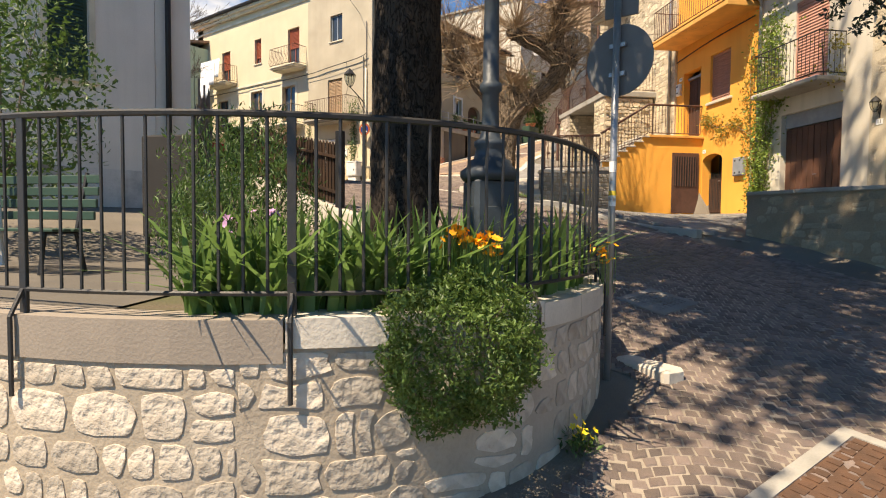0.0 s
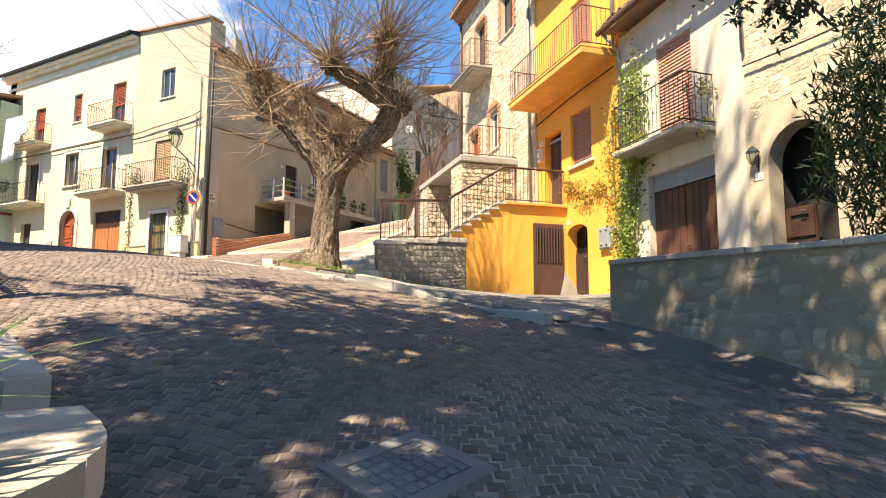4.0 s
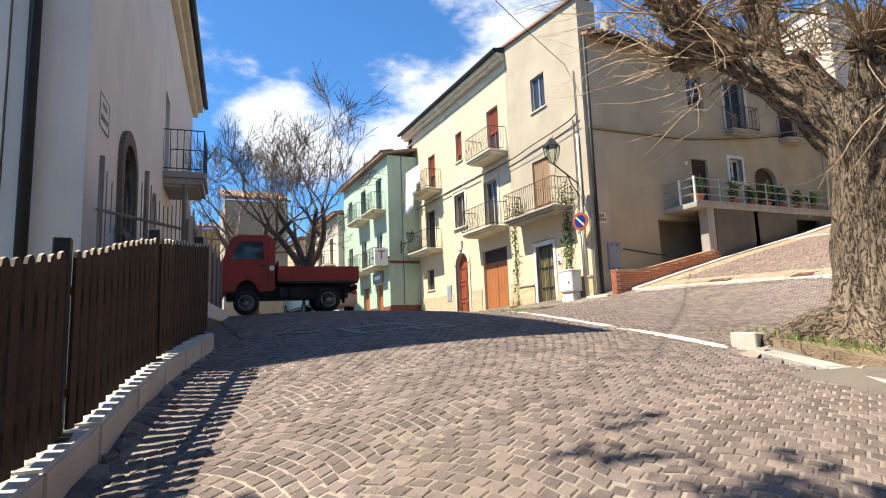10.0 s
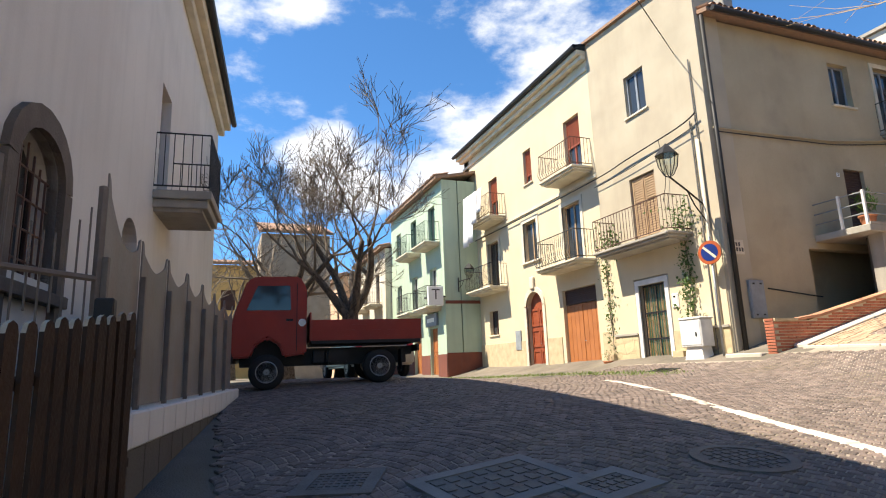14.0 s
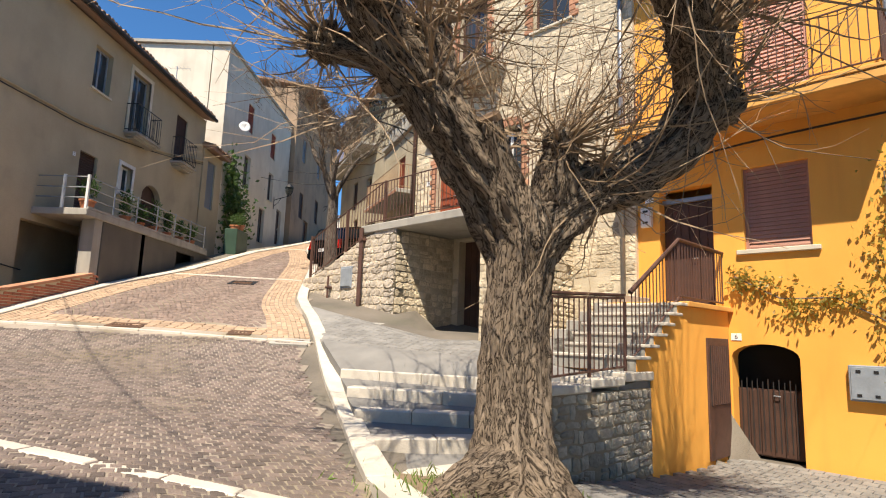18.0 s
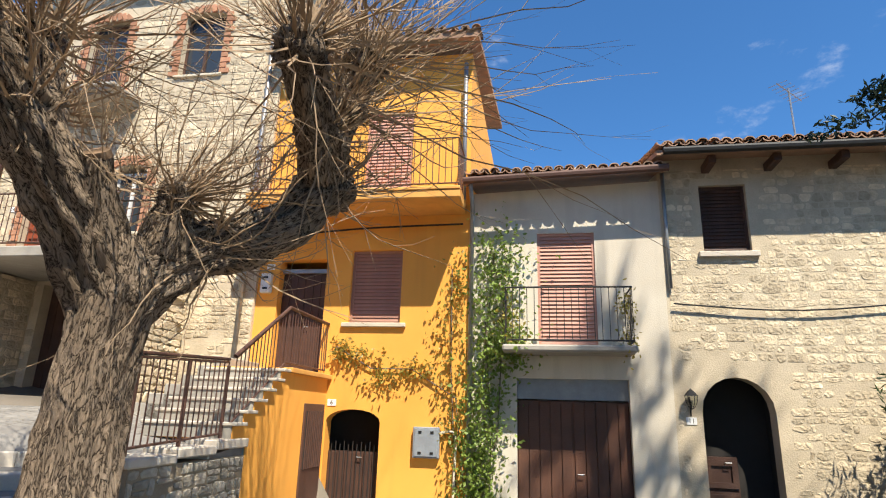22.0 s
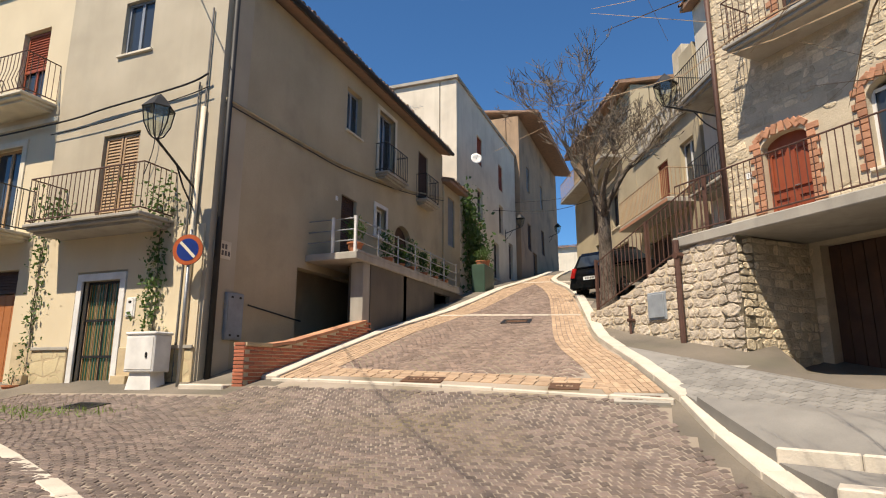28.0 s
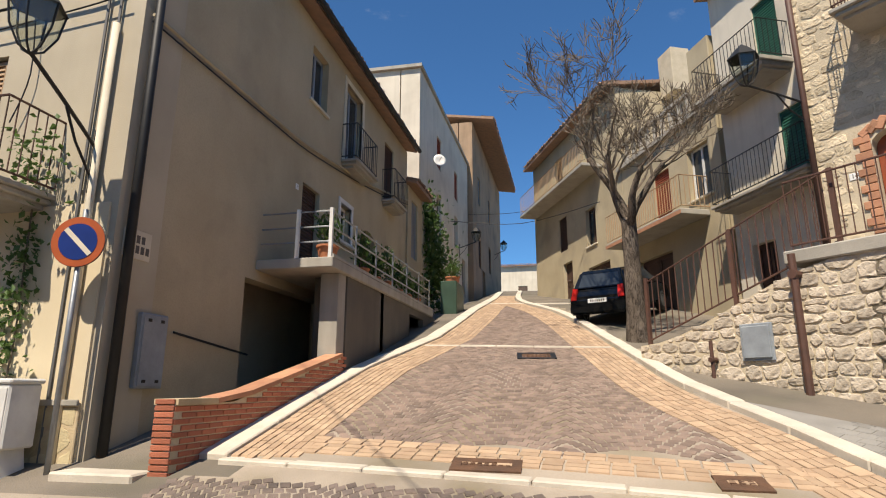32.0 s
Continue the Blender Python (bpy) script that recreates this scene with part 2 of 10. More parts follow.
REDWOOD = mat("red_brown_wood", (0.30, 0.075, 0.03), (0.22, 0.05, 0.025), 2, 0.45, 0.15, 40, 0.15)
ORANGEWOOD = mat("orange_brown_wood", (0.40, 0.15, 0.05), (0.33, 0.12, 0.04), 2, 0.5, 0.15, 40, 0.15)
TANWOOD = mat("tan_shutter_wood", (0.42, 0.28, 0.16), None, 2, 0.6, 0.1, 40, 0.15)
RENDERB = mat("brown_grey_render", (0.30, 0.25, 0.20), (0.25, 0.21, 0.17), 1.2, 0.92, 0.2, 60, 0.2, stain=0.25)
FENCEW = mat("dark_stained_fence_wood", (0.05, 0.027, 0.014), (0.03, 0.016, 0.01), 5, 0.75, 0.35, 45, 0.3, 0.3, (0.02, 0.012, 0.01), rand=0.3, spec=0.25)
FENCETIP = mat("bleached_end_grain", (0.55, 0.45, 0.33), None, 20, 0.8, 0.3, 60, 0.2)
GREENMETAL = mat("dark_green_paint", (0.035, 0.07, 0.045), None, 3, 0.5, 0.1, 40, 0.15)
TEAL = mat("green_shutter_paint", (0.03, 0.13, 0.09), None, 3, 0.5, 0.1, 40, 0.15)
ROLLER = mat("pink_roller_slats", (0.42, 0.22, 0.15), (0.36, 0.18, 0.125), 3, 0.5, 0.05, 40, 0.1)
SHUTTERPINK = mat("pink_shutter", (0.52, 0.27, 0.20), (0.45, 0.23, 0.17), 2, 0.6, 0.05, 40, 0.1)
BLUEGREYW = mat("grey_blue_shutter", (0.26, 0.29, 0.33), None, 2, 0.6, 0.05, 40, 0.1)
TERRA = mat("terracotta_tile", (0.42, 0.25, 0.16), (0.30, 0.20, 0.14), 5, 0.9, 0.4, 40, 0.3, island=0.4)
TERRAP = mat("terracotta_pot", (0.50, 0.19, 0.09), None, 5, 0.8, 0.2, 40, 0.2)


def bark_mat(name, light, dark, plates=11.0, long=2.2, depth=0.05):
    """Furrowed bark in the limb's own axes: interlaced plates drawn out along the stem, dark in the cracks, with fine grain on the ridges."""
    m = bpy.data.materials.new(name)
    m.use_nodes = True
    n, l = m.node_tree.nodes, m.node_tree.links
    b = n["Principled BSDF"]
    b.inputs["Roughness"].default_value, b.inputs["Specular IOR Level"].default_value = 0.95, 0.2
    at = n.new("ShaderNodeAttribute")
    at.attribute_name = "limb"

    def stretched(across, along):
        mp = n.new("ShaderNodeMapping")
        mp.inputs["Scale"].default_value = (across, across, along)
        l.new(at.outputs["Vector"], mp.inputs["Vector"])
        return mp.outputs["Vector"]

    def noise_at(vec, detail, rough=0.6, twist=0.0):
        t = n.new("ShaderNodeTexNoise")
        t.inputs["Scale"].default_value, t.inputs["Detail"].default_value = 1.0, detail
        t.inputs["Roughness"].default_value, t.inputs["Distortion"].default_value = rough, twist
        l.new(vec, t.inputs["Vector"])
        return t.outputs

    def calc(op, a, c, d=None):
        q = n.new("ShaderNodeMath")
        q.operation = op
        for s, v in ((0, a), (1, c), (2, d)):
            if isinstance(v, float):
                q.inputs[s].default_value = v
            elif v is not None:
                l.new(v, q.inputs[s])
        return q.outputs["Value"]

    wave = noise_at(stretched(plates * 0.62, plates * long * 0.085), 6, 0.62, 1.0)["Fac"]
    away = calc("ABSOLUTE", calc("SUBTRACT", wave, 0.5), 0.0)
    crack = n.new("ShaderNodeMapRange")
    crack.interpolation_type = "SMOOTHSTEP"
    crack.inputs["From Min"].default_value, crack.inputs["From Max"].default_value = 0.0, 0.06
    l.new(away, crack.inputs["Value"])
    strand = noise_at(stretched(plates * 1.4, plates * 0.28), 6, 0.7, 1.2)["Fac"]
    high = calc("MULTIPLY_ADD", crack.outputs["Result"], 0.36, calc("MULTIPLY", strand, 0.84))
    ramp = n.new("ShaderNodeValToRGB")
    e = ramp.color_ramp.elements
    e[0].color, e[1].color = (*dark, 1), (*light, 1)
    e[0].position, e[1].position = 0.4, 0.88
    mid = e.new(0.6)
    mid.color = (*[a * 0.5 + c * 0.5 for a, c in zip(light, dark)], 1)
    l.new(high, ramp.inputs["Fac"])
    tone = n.new("ShaderNodeMix")
    tone.data_type, tone.blend_type = "RGBA", "MULTIPLY"
    tone.inputs[7].default_value = (0.62, 0.60, 0.58, 1)
    broad = n.new("ShaderNodeMapRange")
    broad.inputs["From Min"].default_value, broad.inputs["From Max"].default_value = 0.4, 0.68
    l.new(noise_at(stretched(2.2, 1.5), 5)["Fac"], broad.inputs["Value"])
    l.new(broad.outputs["Result"], tone.inputs["Factor"])
    l.new(ramp.outputs["Color"], tone.inputs[6])
    l.new(tone.outputs[2], b.inputs["Base Color"])
    bp = n.new("ShaderNodeBump")
    bp.inputs["Strength"].default_value, bp.inputs["Distance"].default_value = 1.0, depth
    l.new(high, bp.inputs["Height"])
    l.new(bp.outputs["Normal"], b.inputs["Normal"])
    return m


BARK = bark_mat("willow_bark", (0.41, 0.315, 0.225), (0.045, 0.032, 0.023), 34.0, 2.0, 0.045)
GREYBARK = bark_mat("grey_tree_bark", (0.22, 0.18, 0.145), (0.05, 0.04, 0.033), 26.0, 1.8, 0.025)
TWIG = mat("yellow_brown_twig", (0.36, 0.255, 0.155), (0.24, 0.165, 0.098), 3, 0.7, 0.1, 40, 0.1)
GREYTWIG = mat("grey_brown_twig", (0.17, 0.135, 0.10), None, 3, 0.85, 0.1, 40, 0.1)
CUTWOOD = mat("sawn_wood", (0.22, 0.14, 0.08), None, 6, 0.8, 0.2, 40, 0.2)
CEDARBARK = bark_mat("cedar_bark", (0.075, 0.058, 0.046), (0.012, 0.009, 0.008), 24.0, 3.6, 0.04)
CEDARTWIG = mat("cedar_branch_bark", (0.05, 0.04, 0.032), None, 8, 0.9, 0.3, 40, 0.3)


def leaf_mat(name, c1, c2, rough=0.5, trans=0.25):
    m = mat(name, c1, c2, 3, rough, 0, 30, 0, island=0.45)
    b = m.node_tree.nodes["Principled BSDF"]
    tr = m.node_tree.nodes.new("ShaderNodeBsdfTranslucent")
    tr.inputs["Color"].default_value = (*[min(1, v * 1.8) for v in c1], 1)
    mx = m.node_tree.nodes.new("ShaderNodeMixShader")
    mx.inputs[0].default_value = trans
    out = m.node_tree.nodes["Material Output"]
    m.node_tree.links.new(b.outputs[0], mx.inputs[1])
    m.node_tree.links.new(tr.outputs[0], mx.inputs[2])
    m.node_tree.links.new(mx.outputs[0], out.inputs["Surface"])
    return m


LEAF = leaf_mat("shrub_leaf", (0.075, 0.13, 0.03), (0.05, 0.095, 0.022))
BOXLEAF = leaf_mat("bright_shrub_leaf", (0.105, 0.165, 0.035), (0.06, 0.105, 0.022))
IRISLEAF = leaf_mat("iris_blade", (0.14, 0.23, 0.06), (0.09, 0.16, 0.045), trans=0.3)
OLEANDER = leaf_mat("oleander_leaf", (0.04, 0.065, 0.02), (0.024, 0.044, 0.014))
VINELEAF = leaf_mat("vine_leaf", (0.20, 0.27, 0.05), (0.14, 0.20, 0.04))
DRYVINE = leaf_mat("yellowing_vine_leaf", (0.30, 0.27, 0.05), (0.24, 0.16, 0.04))
CEDARLEAF = leaf_mat("cedar_needle", (0.025, 0.05, 0.03), (0.02, 0.04, 0.022), trans=0.1)
GRASSM = leaf_mat("grass_blade", (0.15, 0.24, 0.045), (0.17, 0.20, 0.06))
FLOWERO = mat("orange_petal", (0.85, 0.28, 0.01), (0.85, 0.45, 0.02), 30, 0.6, 0, 30, 0)
FLOWERY = mat("yellow_petal", (0.85, 0.62, 0.02), None, 30, 0.6, 0, 30, 0)
FLOWERP = mat("mauve_petal", (0.45, 0.25, 0.42), None, 30, 0.6, 0, 30, 0)
FLOWERR = mat("red_petal", (0.55, 0.03, 0.04), None, 30, 0.6, 0, 30, 0)
PLAINWHITE = mat("white_enamel", (0.78, 0.78, 0.76), (0.74, 0.74, 0.72), 3, 0.4, 0, 30, 0.05)
SIGNBLUE = mat("sign_blue", (0.012, 0.035, 0.19), None, 3, 0.35, 0, 30, 0)
SIGNRED = mat("sign_red", (0.42, 0.10, 0.035), None, 3, 0.35, 0, 30, 0)
TRUCKRED = mat("faded_red_paint", (0.36, 0.035, 0.02), (0.28, 0.03, 0.02), 2, 0.45, 0.03, 30, 0.15)
BLACKR = mat("black_rubber", (0.02, 0.02, 0.02), None, 5, 0.8, 0.1, 40, 0.2)
DARKM = mat("black_metal", (0.025, 0.025, 0.026), None, 5, 0.55, 0.1, 40, 0.2, metal=0.3)
CARBLACK = mat("black_car_paint", (0.012, 0.013, 0.014), None, 3, 0.15, 0, 30, 0, metal=0.2, spec=0.6)
CARSILVER = mat("beige_silver_car_paint", (0.42, 0.40, 0.35), None, 3, 0.3, 0, 30, 0, metal=0.5)
LAMPRED = mat("red_lamp_lens", (0.5, 0.02, 0.015), None, 3, 0.25, 0, 30, 0)
# Near-black for painted shade behind openings and on the unlit notice board.
SHADEBLACK = mat("shade_black", (0.03, 0.027, 0.025), None, 2, 0.9, 0, 30, 0.2)
CLOTH = mat("white_cloth", (0.82, 0.82, 0.82), None, 3, 0.9, 0.1, 60, 0)
BINBLUE = mat("blue_plastic", (0.02, 0.08, 0.28), None, 3, 0.45, 0, 30, 0.1)
FLAG = mat("yellow_flagstone", (0.58, 0.49, 0.30), (0.48, 0.40, 0.25), 4, 0.88, 0.4, 40, 0.25, rand=0.14)
INK = mat("dark_lettering", (0.10, 0.09, 0.08), None, 3, 0.7, 0, 30, 0)
GREYBOX = mat("grey_meter_box", (0.30, 0.33, 0.36), None, 4, 0.5, 0.1, 30, 0.2, stain=0.2)
TAN = mat("cut_stone_slab", (0.55, 0.44, 0.28), None, 4, 0.9, 0.3, 40, 0.2)
STICKER = mat("yellow_sticker", (0.75, 0.55, 0.05), None, 9, 0.5, 0, 30, 0)


def pane_mat(name, tint, rough=0.05):
    m = bpy.data.materials.new(name)
    m.use_nodes = True
    b = m.node_tree.nodes["Principled BSDF"]
    b.inputs["Base Color"].default_value, b.inputs["Roughness"].default_value = (*tint, 1), rough
    b.inputs["Specular IOR Level"].default_value, b.inputs["IOR"].default_value = 0.6, 1.5
    return m


GLASS = pane_mat("window_glass", (0.035, 0.042, 0.05))
CURTAINGLASS = pane_mat("curtained_glass", (0.20, 0.20, 0.19), 0.15)
AMBERGLASS = pane_mat("amber_door_glass", (0.20, 0.145, 0.06), 0.2)
CLEAR = bpy.data.materials.new("lantern_glass")
CLEAR.use_nodes = True
_n, _l = CLEAR.node_tree.nodes, CLEAR.node_tree.links
_t, _g, _m = _n.new("ShaderNodeBsdfTransparent"), _n.new("ShaderNodeBsdfGlossy"), _n.new("ShaderNodeMixShader")
_t.inputs["Color"].default_value = (0.82, 0.85, 0.82, 1)
_g.inputs["Roughness"].default_value = 0.06
_m.inputs[0].default_value = 0.08
_l.new(_t.outputs[0], _m.inputs[1])
_l.new(_g.outputs[0], _m.inputs[2])
_l.new(_m.outputs[0], _n["Material Output"].inputs["Surface"])

# ---- mesh helpers ----
R2 = math.sqrt(0.5)


def obj(name, bm, material, parent=None, label="", smooth=False):
    me = bpy.data.meshes.new(name)
    bm.to_mesh(me)
    bm.free()
    me.materials.append(material)
    if smooth:
        me.polygons.foreach_set("use_smooth", [True] * len(me.polygons))
    ob = new(name, me)
    ob.parent = parent
    if label:
        ob["label"] = label
    return ob


def part(name, bm, material, parent, label="", smooth=False):
    return obj(name, bm, material, parent, label, smooth)


def raw(name, verts, faces, material, parent=None, label="", smooth=False):
    me = bpy.data.meshes.new(name)
    me.from_pydata([tuple(v) for v in verts], [], faces)
    me.materials.append(material)
    if smooth:
        me.polygons.foreach_set("use_smooth", [True] * len(me.polygons))
    ob = new(name, me)
    ob.parent = parent
    if label:
        ob["label"] = label
    return ob


def empty(name, label, category, group="", kind=""):
    ob = new(name)
    ob.empty_display_size = 0.1
    return tagged(ob, label, category, group, kind)


class Fr:
    """A wall's own axes: a along it, b out of it, z up."""

    def __init__(self, o, a, out):
        self.o, self.a, self.out = Vector((*o, 0)), Vector((*a, 0)).normalized(), Vector((*out, 0)).normalized()

    def p(self, a, b, z):
        return self.o + self.a * a + self.out * b + Vector((0, 0, z))

    def m(self, a, b, z):
        return Matrix.Translation(self.p(a, b, z)) @ Matrix((self.a, self.out * -1, Vector((0, 0, 1)))).transposed().to_4x4()


def fbox(bm, fr, a0, a1, b0, b1, z0, z1, bev=0.0):
    vs = [bm.verts.new(fr.p(a, b, z)) for z in (z0, z1) for a, b in ((a0, b0), (a1, b0), (a1, b1), (a0, b1))]
    fs = [bm.faces.new([vs[i] for i in q]) for q in ((0, 1, 2, 3), (7, 6, 5, 4), (0, 4, 5, 1), (1, 5, 6, 2), (2, 6, 7, 3), (3, 7, 4, 0))]
    bmesh.ops.recalc_face_normals(bm, faces=fs)
    if bev:
        bmesh.ops.bevel(bm, geom=list({e for f in fs for e in f.edges}), offset=bev, segments=1, affect="EDGES", profile=0.5)
    return fs


WORLDF = Fr((0, 0), (1, 0), (0, 1))


def wbox(bm, x0, x1, y0, y1, z0, z1, bev=0.0):
    return fbox(bm, WORLDF, x0, x1, y0, y1, z0, z1, bev)


def tube(bm, pts, radii, sides=8, cap=True):
    """A swept tube through pts with a radius at each."""
    pts = [Vector(p) for p in pts]
    if not hasattr(radii, "__len__"):
        radii = [radii] * len(pts)
    rings, side = [], None
    for i, p in enumerate(pts):
        d = (pts[min(i + 1, len(pts) - 1)] - pts[max(i - 1, 0)]).normalized()
        if side is None:
            side = d.orthogonal().normalized()
        side = (side - d * side.dot(d)).normalized()
        up = d.cross(side)
        rings.append([bm.verts.new(p + (side * math.cos(k * math.tau / sides) + up * math.sin(k * math.tau / sides)) * radii[i]) for k in range(sides)])
    for r0, r1 in zip(rings, rings[1:]):
        for k in range(sides):
            bm.faces.new((r0[k], r0[(k + 1) % sides], r1[(k + 1) % sides], r1[k]))
    if cap:
        bm.faces.new(rings[0][::-1])
        bm.faces.new(rings[-1])
    return rings


def lathe(bm, centre, profile, sides=16):
    """Rings of (radius, height) turned about a vertical axis at centre."""
    c = Vector(centre)
    rings = [[bm.verts.new(c + Vector((r * math.cos(k * math.tau / sides), r * math.sin(k * math.tau / sides), h))) for k in range(sides)] for r, h in profile]
    for r0, r1 in zip(rings, rings[1:]):
        for k in range(sides):
            bm.faces.new((r0[k], r0[(k + 1) % sides], r1[(k + 1) % sides], r1[k]))
    bm.faces.new(rings[0][::-1])
    bm.faces.new(rings[-1])


def text(name, body, m, size, material, parent=None, depth=0.002):
    cu = bpy.data.curves.new(name, "FONT")
    cu.body, cu.size, cu.extrude, cu.align_x, cu.align_y = body, size, depth, "CENTER", "CENTER"
    tmp = bpy.data.objects.new(name, cu)
    me = bpy.data.meshes.new_from_object(tmp)
    me.transform(m)
    bpy.data.objects.remove(tmp)
    me.materials.clear()
    me.materials.append(material)
    ob = new(name, me)
    ob.parent = parent
    return ob


def smoothstep(a, b, v):
    k = min(1, max(0, (v - a) / (b - a)))
    return k * k * (3 - 2 * k)


# ---- lie of the land ----
GC = (-0.204, -2.973, 22.711, -37.422, 20.62, -0.397, -9.269, 6.671, 2.56, 3.712, -6.916, 5.408, 2.938, -0.229, 0.803)


def terrace_edge(x):
    """The kerb between the road and the paved terrace below the houses."""
    return 12.05 - (x + 2.9) * 0.25


def hill(x, y):
    """The road, with the paved terrace levelled into it below the row of houses."""
    z = road(x, y)
    if (x - y) * R2 > -17.5 and -10.0 < x < 9 and y > terrace_edge(x):
        far = max(0.5, 15.1 - x - terrace_edge(x))
        k = min(1.0, (y - terrace_edge(x)) / far)
        z = (road(x, terrace_edge(x)) + 0.12) * (1 - k) + 1.86 * k
    return z


def road(x, y):
    """Height of the road surface: a hillside that rises to the square and flattens there; a steep street beyond y 20.4."""
    x = min(5.0, max(-38.0, x))
    lo = 0.8 + 8.2 * smoothstep(-3.0, -12.0, x)
    yy = min(20.4, max(lo, y)) / 20
    xx = x / 20
    z, k = 0.0, 0
    for i in range(5):
        for j in range(5 - i):
            z += GC[k] * xx**i * yy**j
            k += 1
    if y > 20.4:
        base = 3.5 + 0.1 * smoothstep(-13, -19, x)
        z = base + (z - base) * smoothstep(23.5, 20.4, y) + 0.245 * (min(y, 34) - 20.4) + 0.2 * max(0, min(y, 70) - 34)
    return z


def kerb_y(x):
    """The line of the low white wall under the wooden fence."""
    return 7.2 - (x + 7.89) * 0.2534


# ---- ground ----
def terrain():
    xs = np.concatenate([np.linspace(-400, -50, 8), np.arange(-46, 10.01, 0.5), np.linspace(14, 400, 9)])
    ys = np.concatenate([np.linspace(-400, -12, 9), np.arange(-8, 48.01, 0.5), np.linspace(52, 400, 10)])
    verts, faces = [], []
    for y in ys:
        for x in xs:
            z = hill(x, y)
            if -36 < x < -3.5 and y < kerb_y(max(x, -14)) - 0.25:
                z -= 0.75 * smoothstep(kerb_y(max(x, -14)) - 0.2, kerb_y(max(x, -14)) - 0.7, y)
            if x < -60 or y < -20 or x > 20:
                z -= 0.02 * max(0, -60 - x, -20 - y, x - 20)
            if y > 22 and (x < -19.6 or x > -10.5):
                z -= 0.5
            if -20.5 < (x - y) * R2 < -17.3 and 5.0 < (x + y) * R2 < 10.6:
                z -= 0.8
            verts.append((x, y, z - 0.014))
    w = len(xs)
    for j in range(len(ys) - 1):
        for i in range(w - 1):
            k = j * w + i
            faces.append((k, k + 1, k + w + 1, k + w))
    ob = raw("ground", verts, faces, JOINT, smooth=True)
    return tagged(ob, "sloping earth and joint bed under the cobbled road", "ground", kind="structure")


terrain()

# ---- house parts ----
FRONT = Fr((0, 20.8), (1, 0), (0, -1))
SIDE = Fr((-20.5, 0), (0, 1), (1, 0))
ROW = Fr((10.68 * R2, 10.68 * R2), (R2, -R2), (-R2, -R2))


def arch_pts(a0, a1, z1, rise, n=10):
    c, w = (a0 + a1) / 2, (a1 - a0) / 2
    return [(c - w * math.cos(math.pi * k / n), z1 - rise + rise * math.sin(math.pi * k / n)) for k in range(n + 1)]


def wall(name, fr, a0, a1, z0, z1, openings, material, parent, depth=0.3, top=None, label=""):
    """A wall with real openings (a0, a1, z0, z1, rise of the arch). top: height of the wall at a1 where it slopes."""
    bm = bmesh.new()
    za = sorted({z0, z1, *[o[2] for o in openings], *[o[3] for o in openings]})
    aa = sorted({a0, a1, *[o[0] for o in openings], *[o[1] for o in openings]})
    t1 = z1 if top is None else top

    def up(a, z):
        return z if z < z1 - 1e-6 else z1 + (t1 - z1) * (a - a0) / (a1 - a0)

    for p, q in zip(aa, aa[1:]):
        for r, s in zip(za, za[1:]):
            ca, cz = (p + q) / 2, (r + s) / 2
            if any(o[0] < ca < o[1] and o[2] < cz < o[3] for o in openings):
                continue
            bm.faces.new([bm.verts.new(fr.p(a, 0, up(a, z))) for a, z in ((p, r), (q, r), (q, s), (p, s))])
    for o in openings:
        p, q, r, s = o[:4]
        rise = o[4] if len(o) > 4 else 0
        if rise:
            pts = arch_pts(p, q, s, rise)
            for (aL, zL), (aR, zR) in zip(pts, pts[1:]):
                bm.faces.new([bm.verts.new(fr.p(a, 0, z)) for a, z in ((aL, zL), (aR, zR), (aR, s), (aL, s))]) if max(zL, zR) < s - 1e-4 or True else None
                bm.faces.new([bm.verts.new(fr.p(a, b, z)) for a, b, z in ((aL, 0, zL), (aL, -depth, zL), (aR, -depth, zR), (aR, 0, zR))])
            sides = [((p, r), (p, s - rise)), ((q, s - rise), (q, r)), ((q, r), (p, r))]
        else:
            sides = [((p, r), (p, s)), ((p, s), (q, s)), ((q, s), (q, r)), ((q, r), (p, r))]
        for (aL, zL), (aR, zR) in sides:
            bm.faces.new([bm.verts.new(fr.p(a, b, z)) for a, b, z in ((aL, 0, zL), (aL, -depth, zL), (aR, -depth, zR), (aR, 0, zR))])
    # back, ends and top close the wall
    for a in (a0, a1):
        bm.faces.new([bm.verts.new(fr.p(a, b, z)) for b, z in ((0, z0), (-depth - 0.5, z0), (-depth - 0.5, up(a, z1)), (0, up(a, z1)))])
    bm.faces.new([bm.verts.new(fr.p(a, -depth - 0.5, z)) for a, z in ((a0, z0), (a1, z0), (a1, t1), (a0, z1))])
    bm.faces.new([bm.verts.new(fr.p(a, b, z)) for a, b, z in ((a0, 0, z1), (a1, 0, t1), (a1, -depth - 0.5, t1), (a0, -depth - 0.5, z1))])
    bmesh.ops.remove_doubles(bm, verts=bm.verts, dist=1e-4)
    bmesh.ops.recalc_face_normals(bm, faces=bm.faces)
    return part(name, bm, material, parent, label)


def surround(house, fr, a0, a1, z0, z1, material, w=0.14, proud=0.03, sill=True):
    bm = bmesh.new()
    fbox(bm, fr, a0 - w, a0, -0.05, proud, z0, z1, 0.006)
    fbox(bm, fr, a1, a1 + w, -0.05, proud, z0, z1, 0.006)
    fbox(bm, fr, a0 - w, a1 + w, -0.05, proud, z1, z1 + w, 0.006)
    if sill:
        fbox(bm, fr, a0 - w - 0.04, a1 + w + 0.04, -0.05, proud + 0.06, z0 - 0.07, z0, 0.008)
    return part("window_surround", bm, material, house)


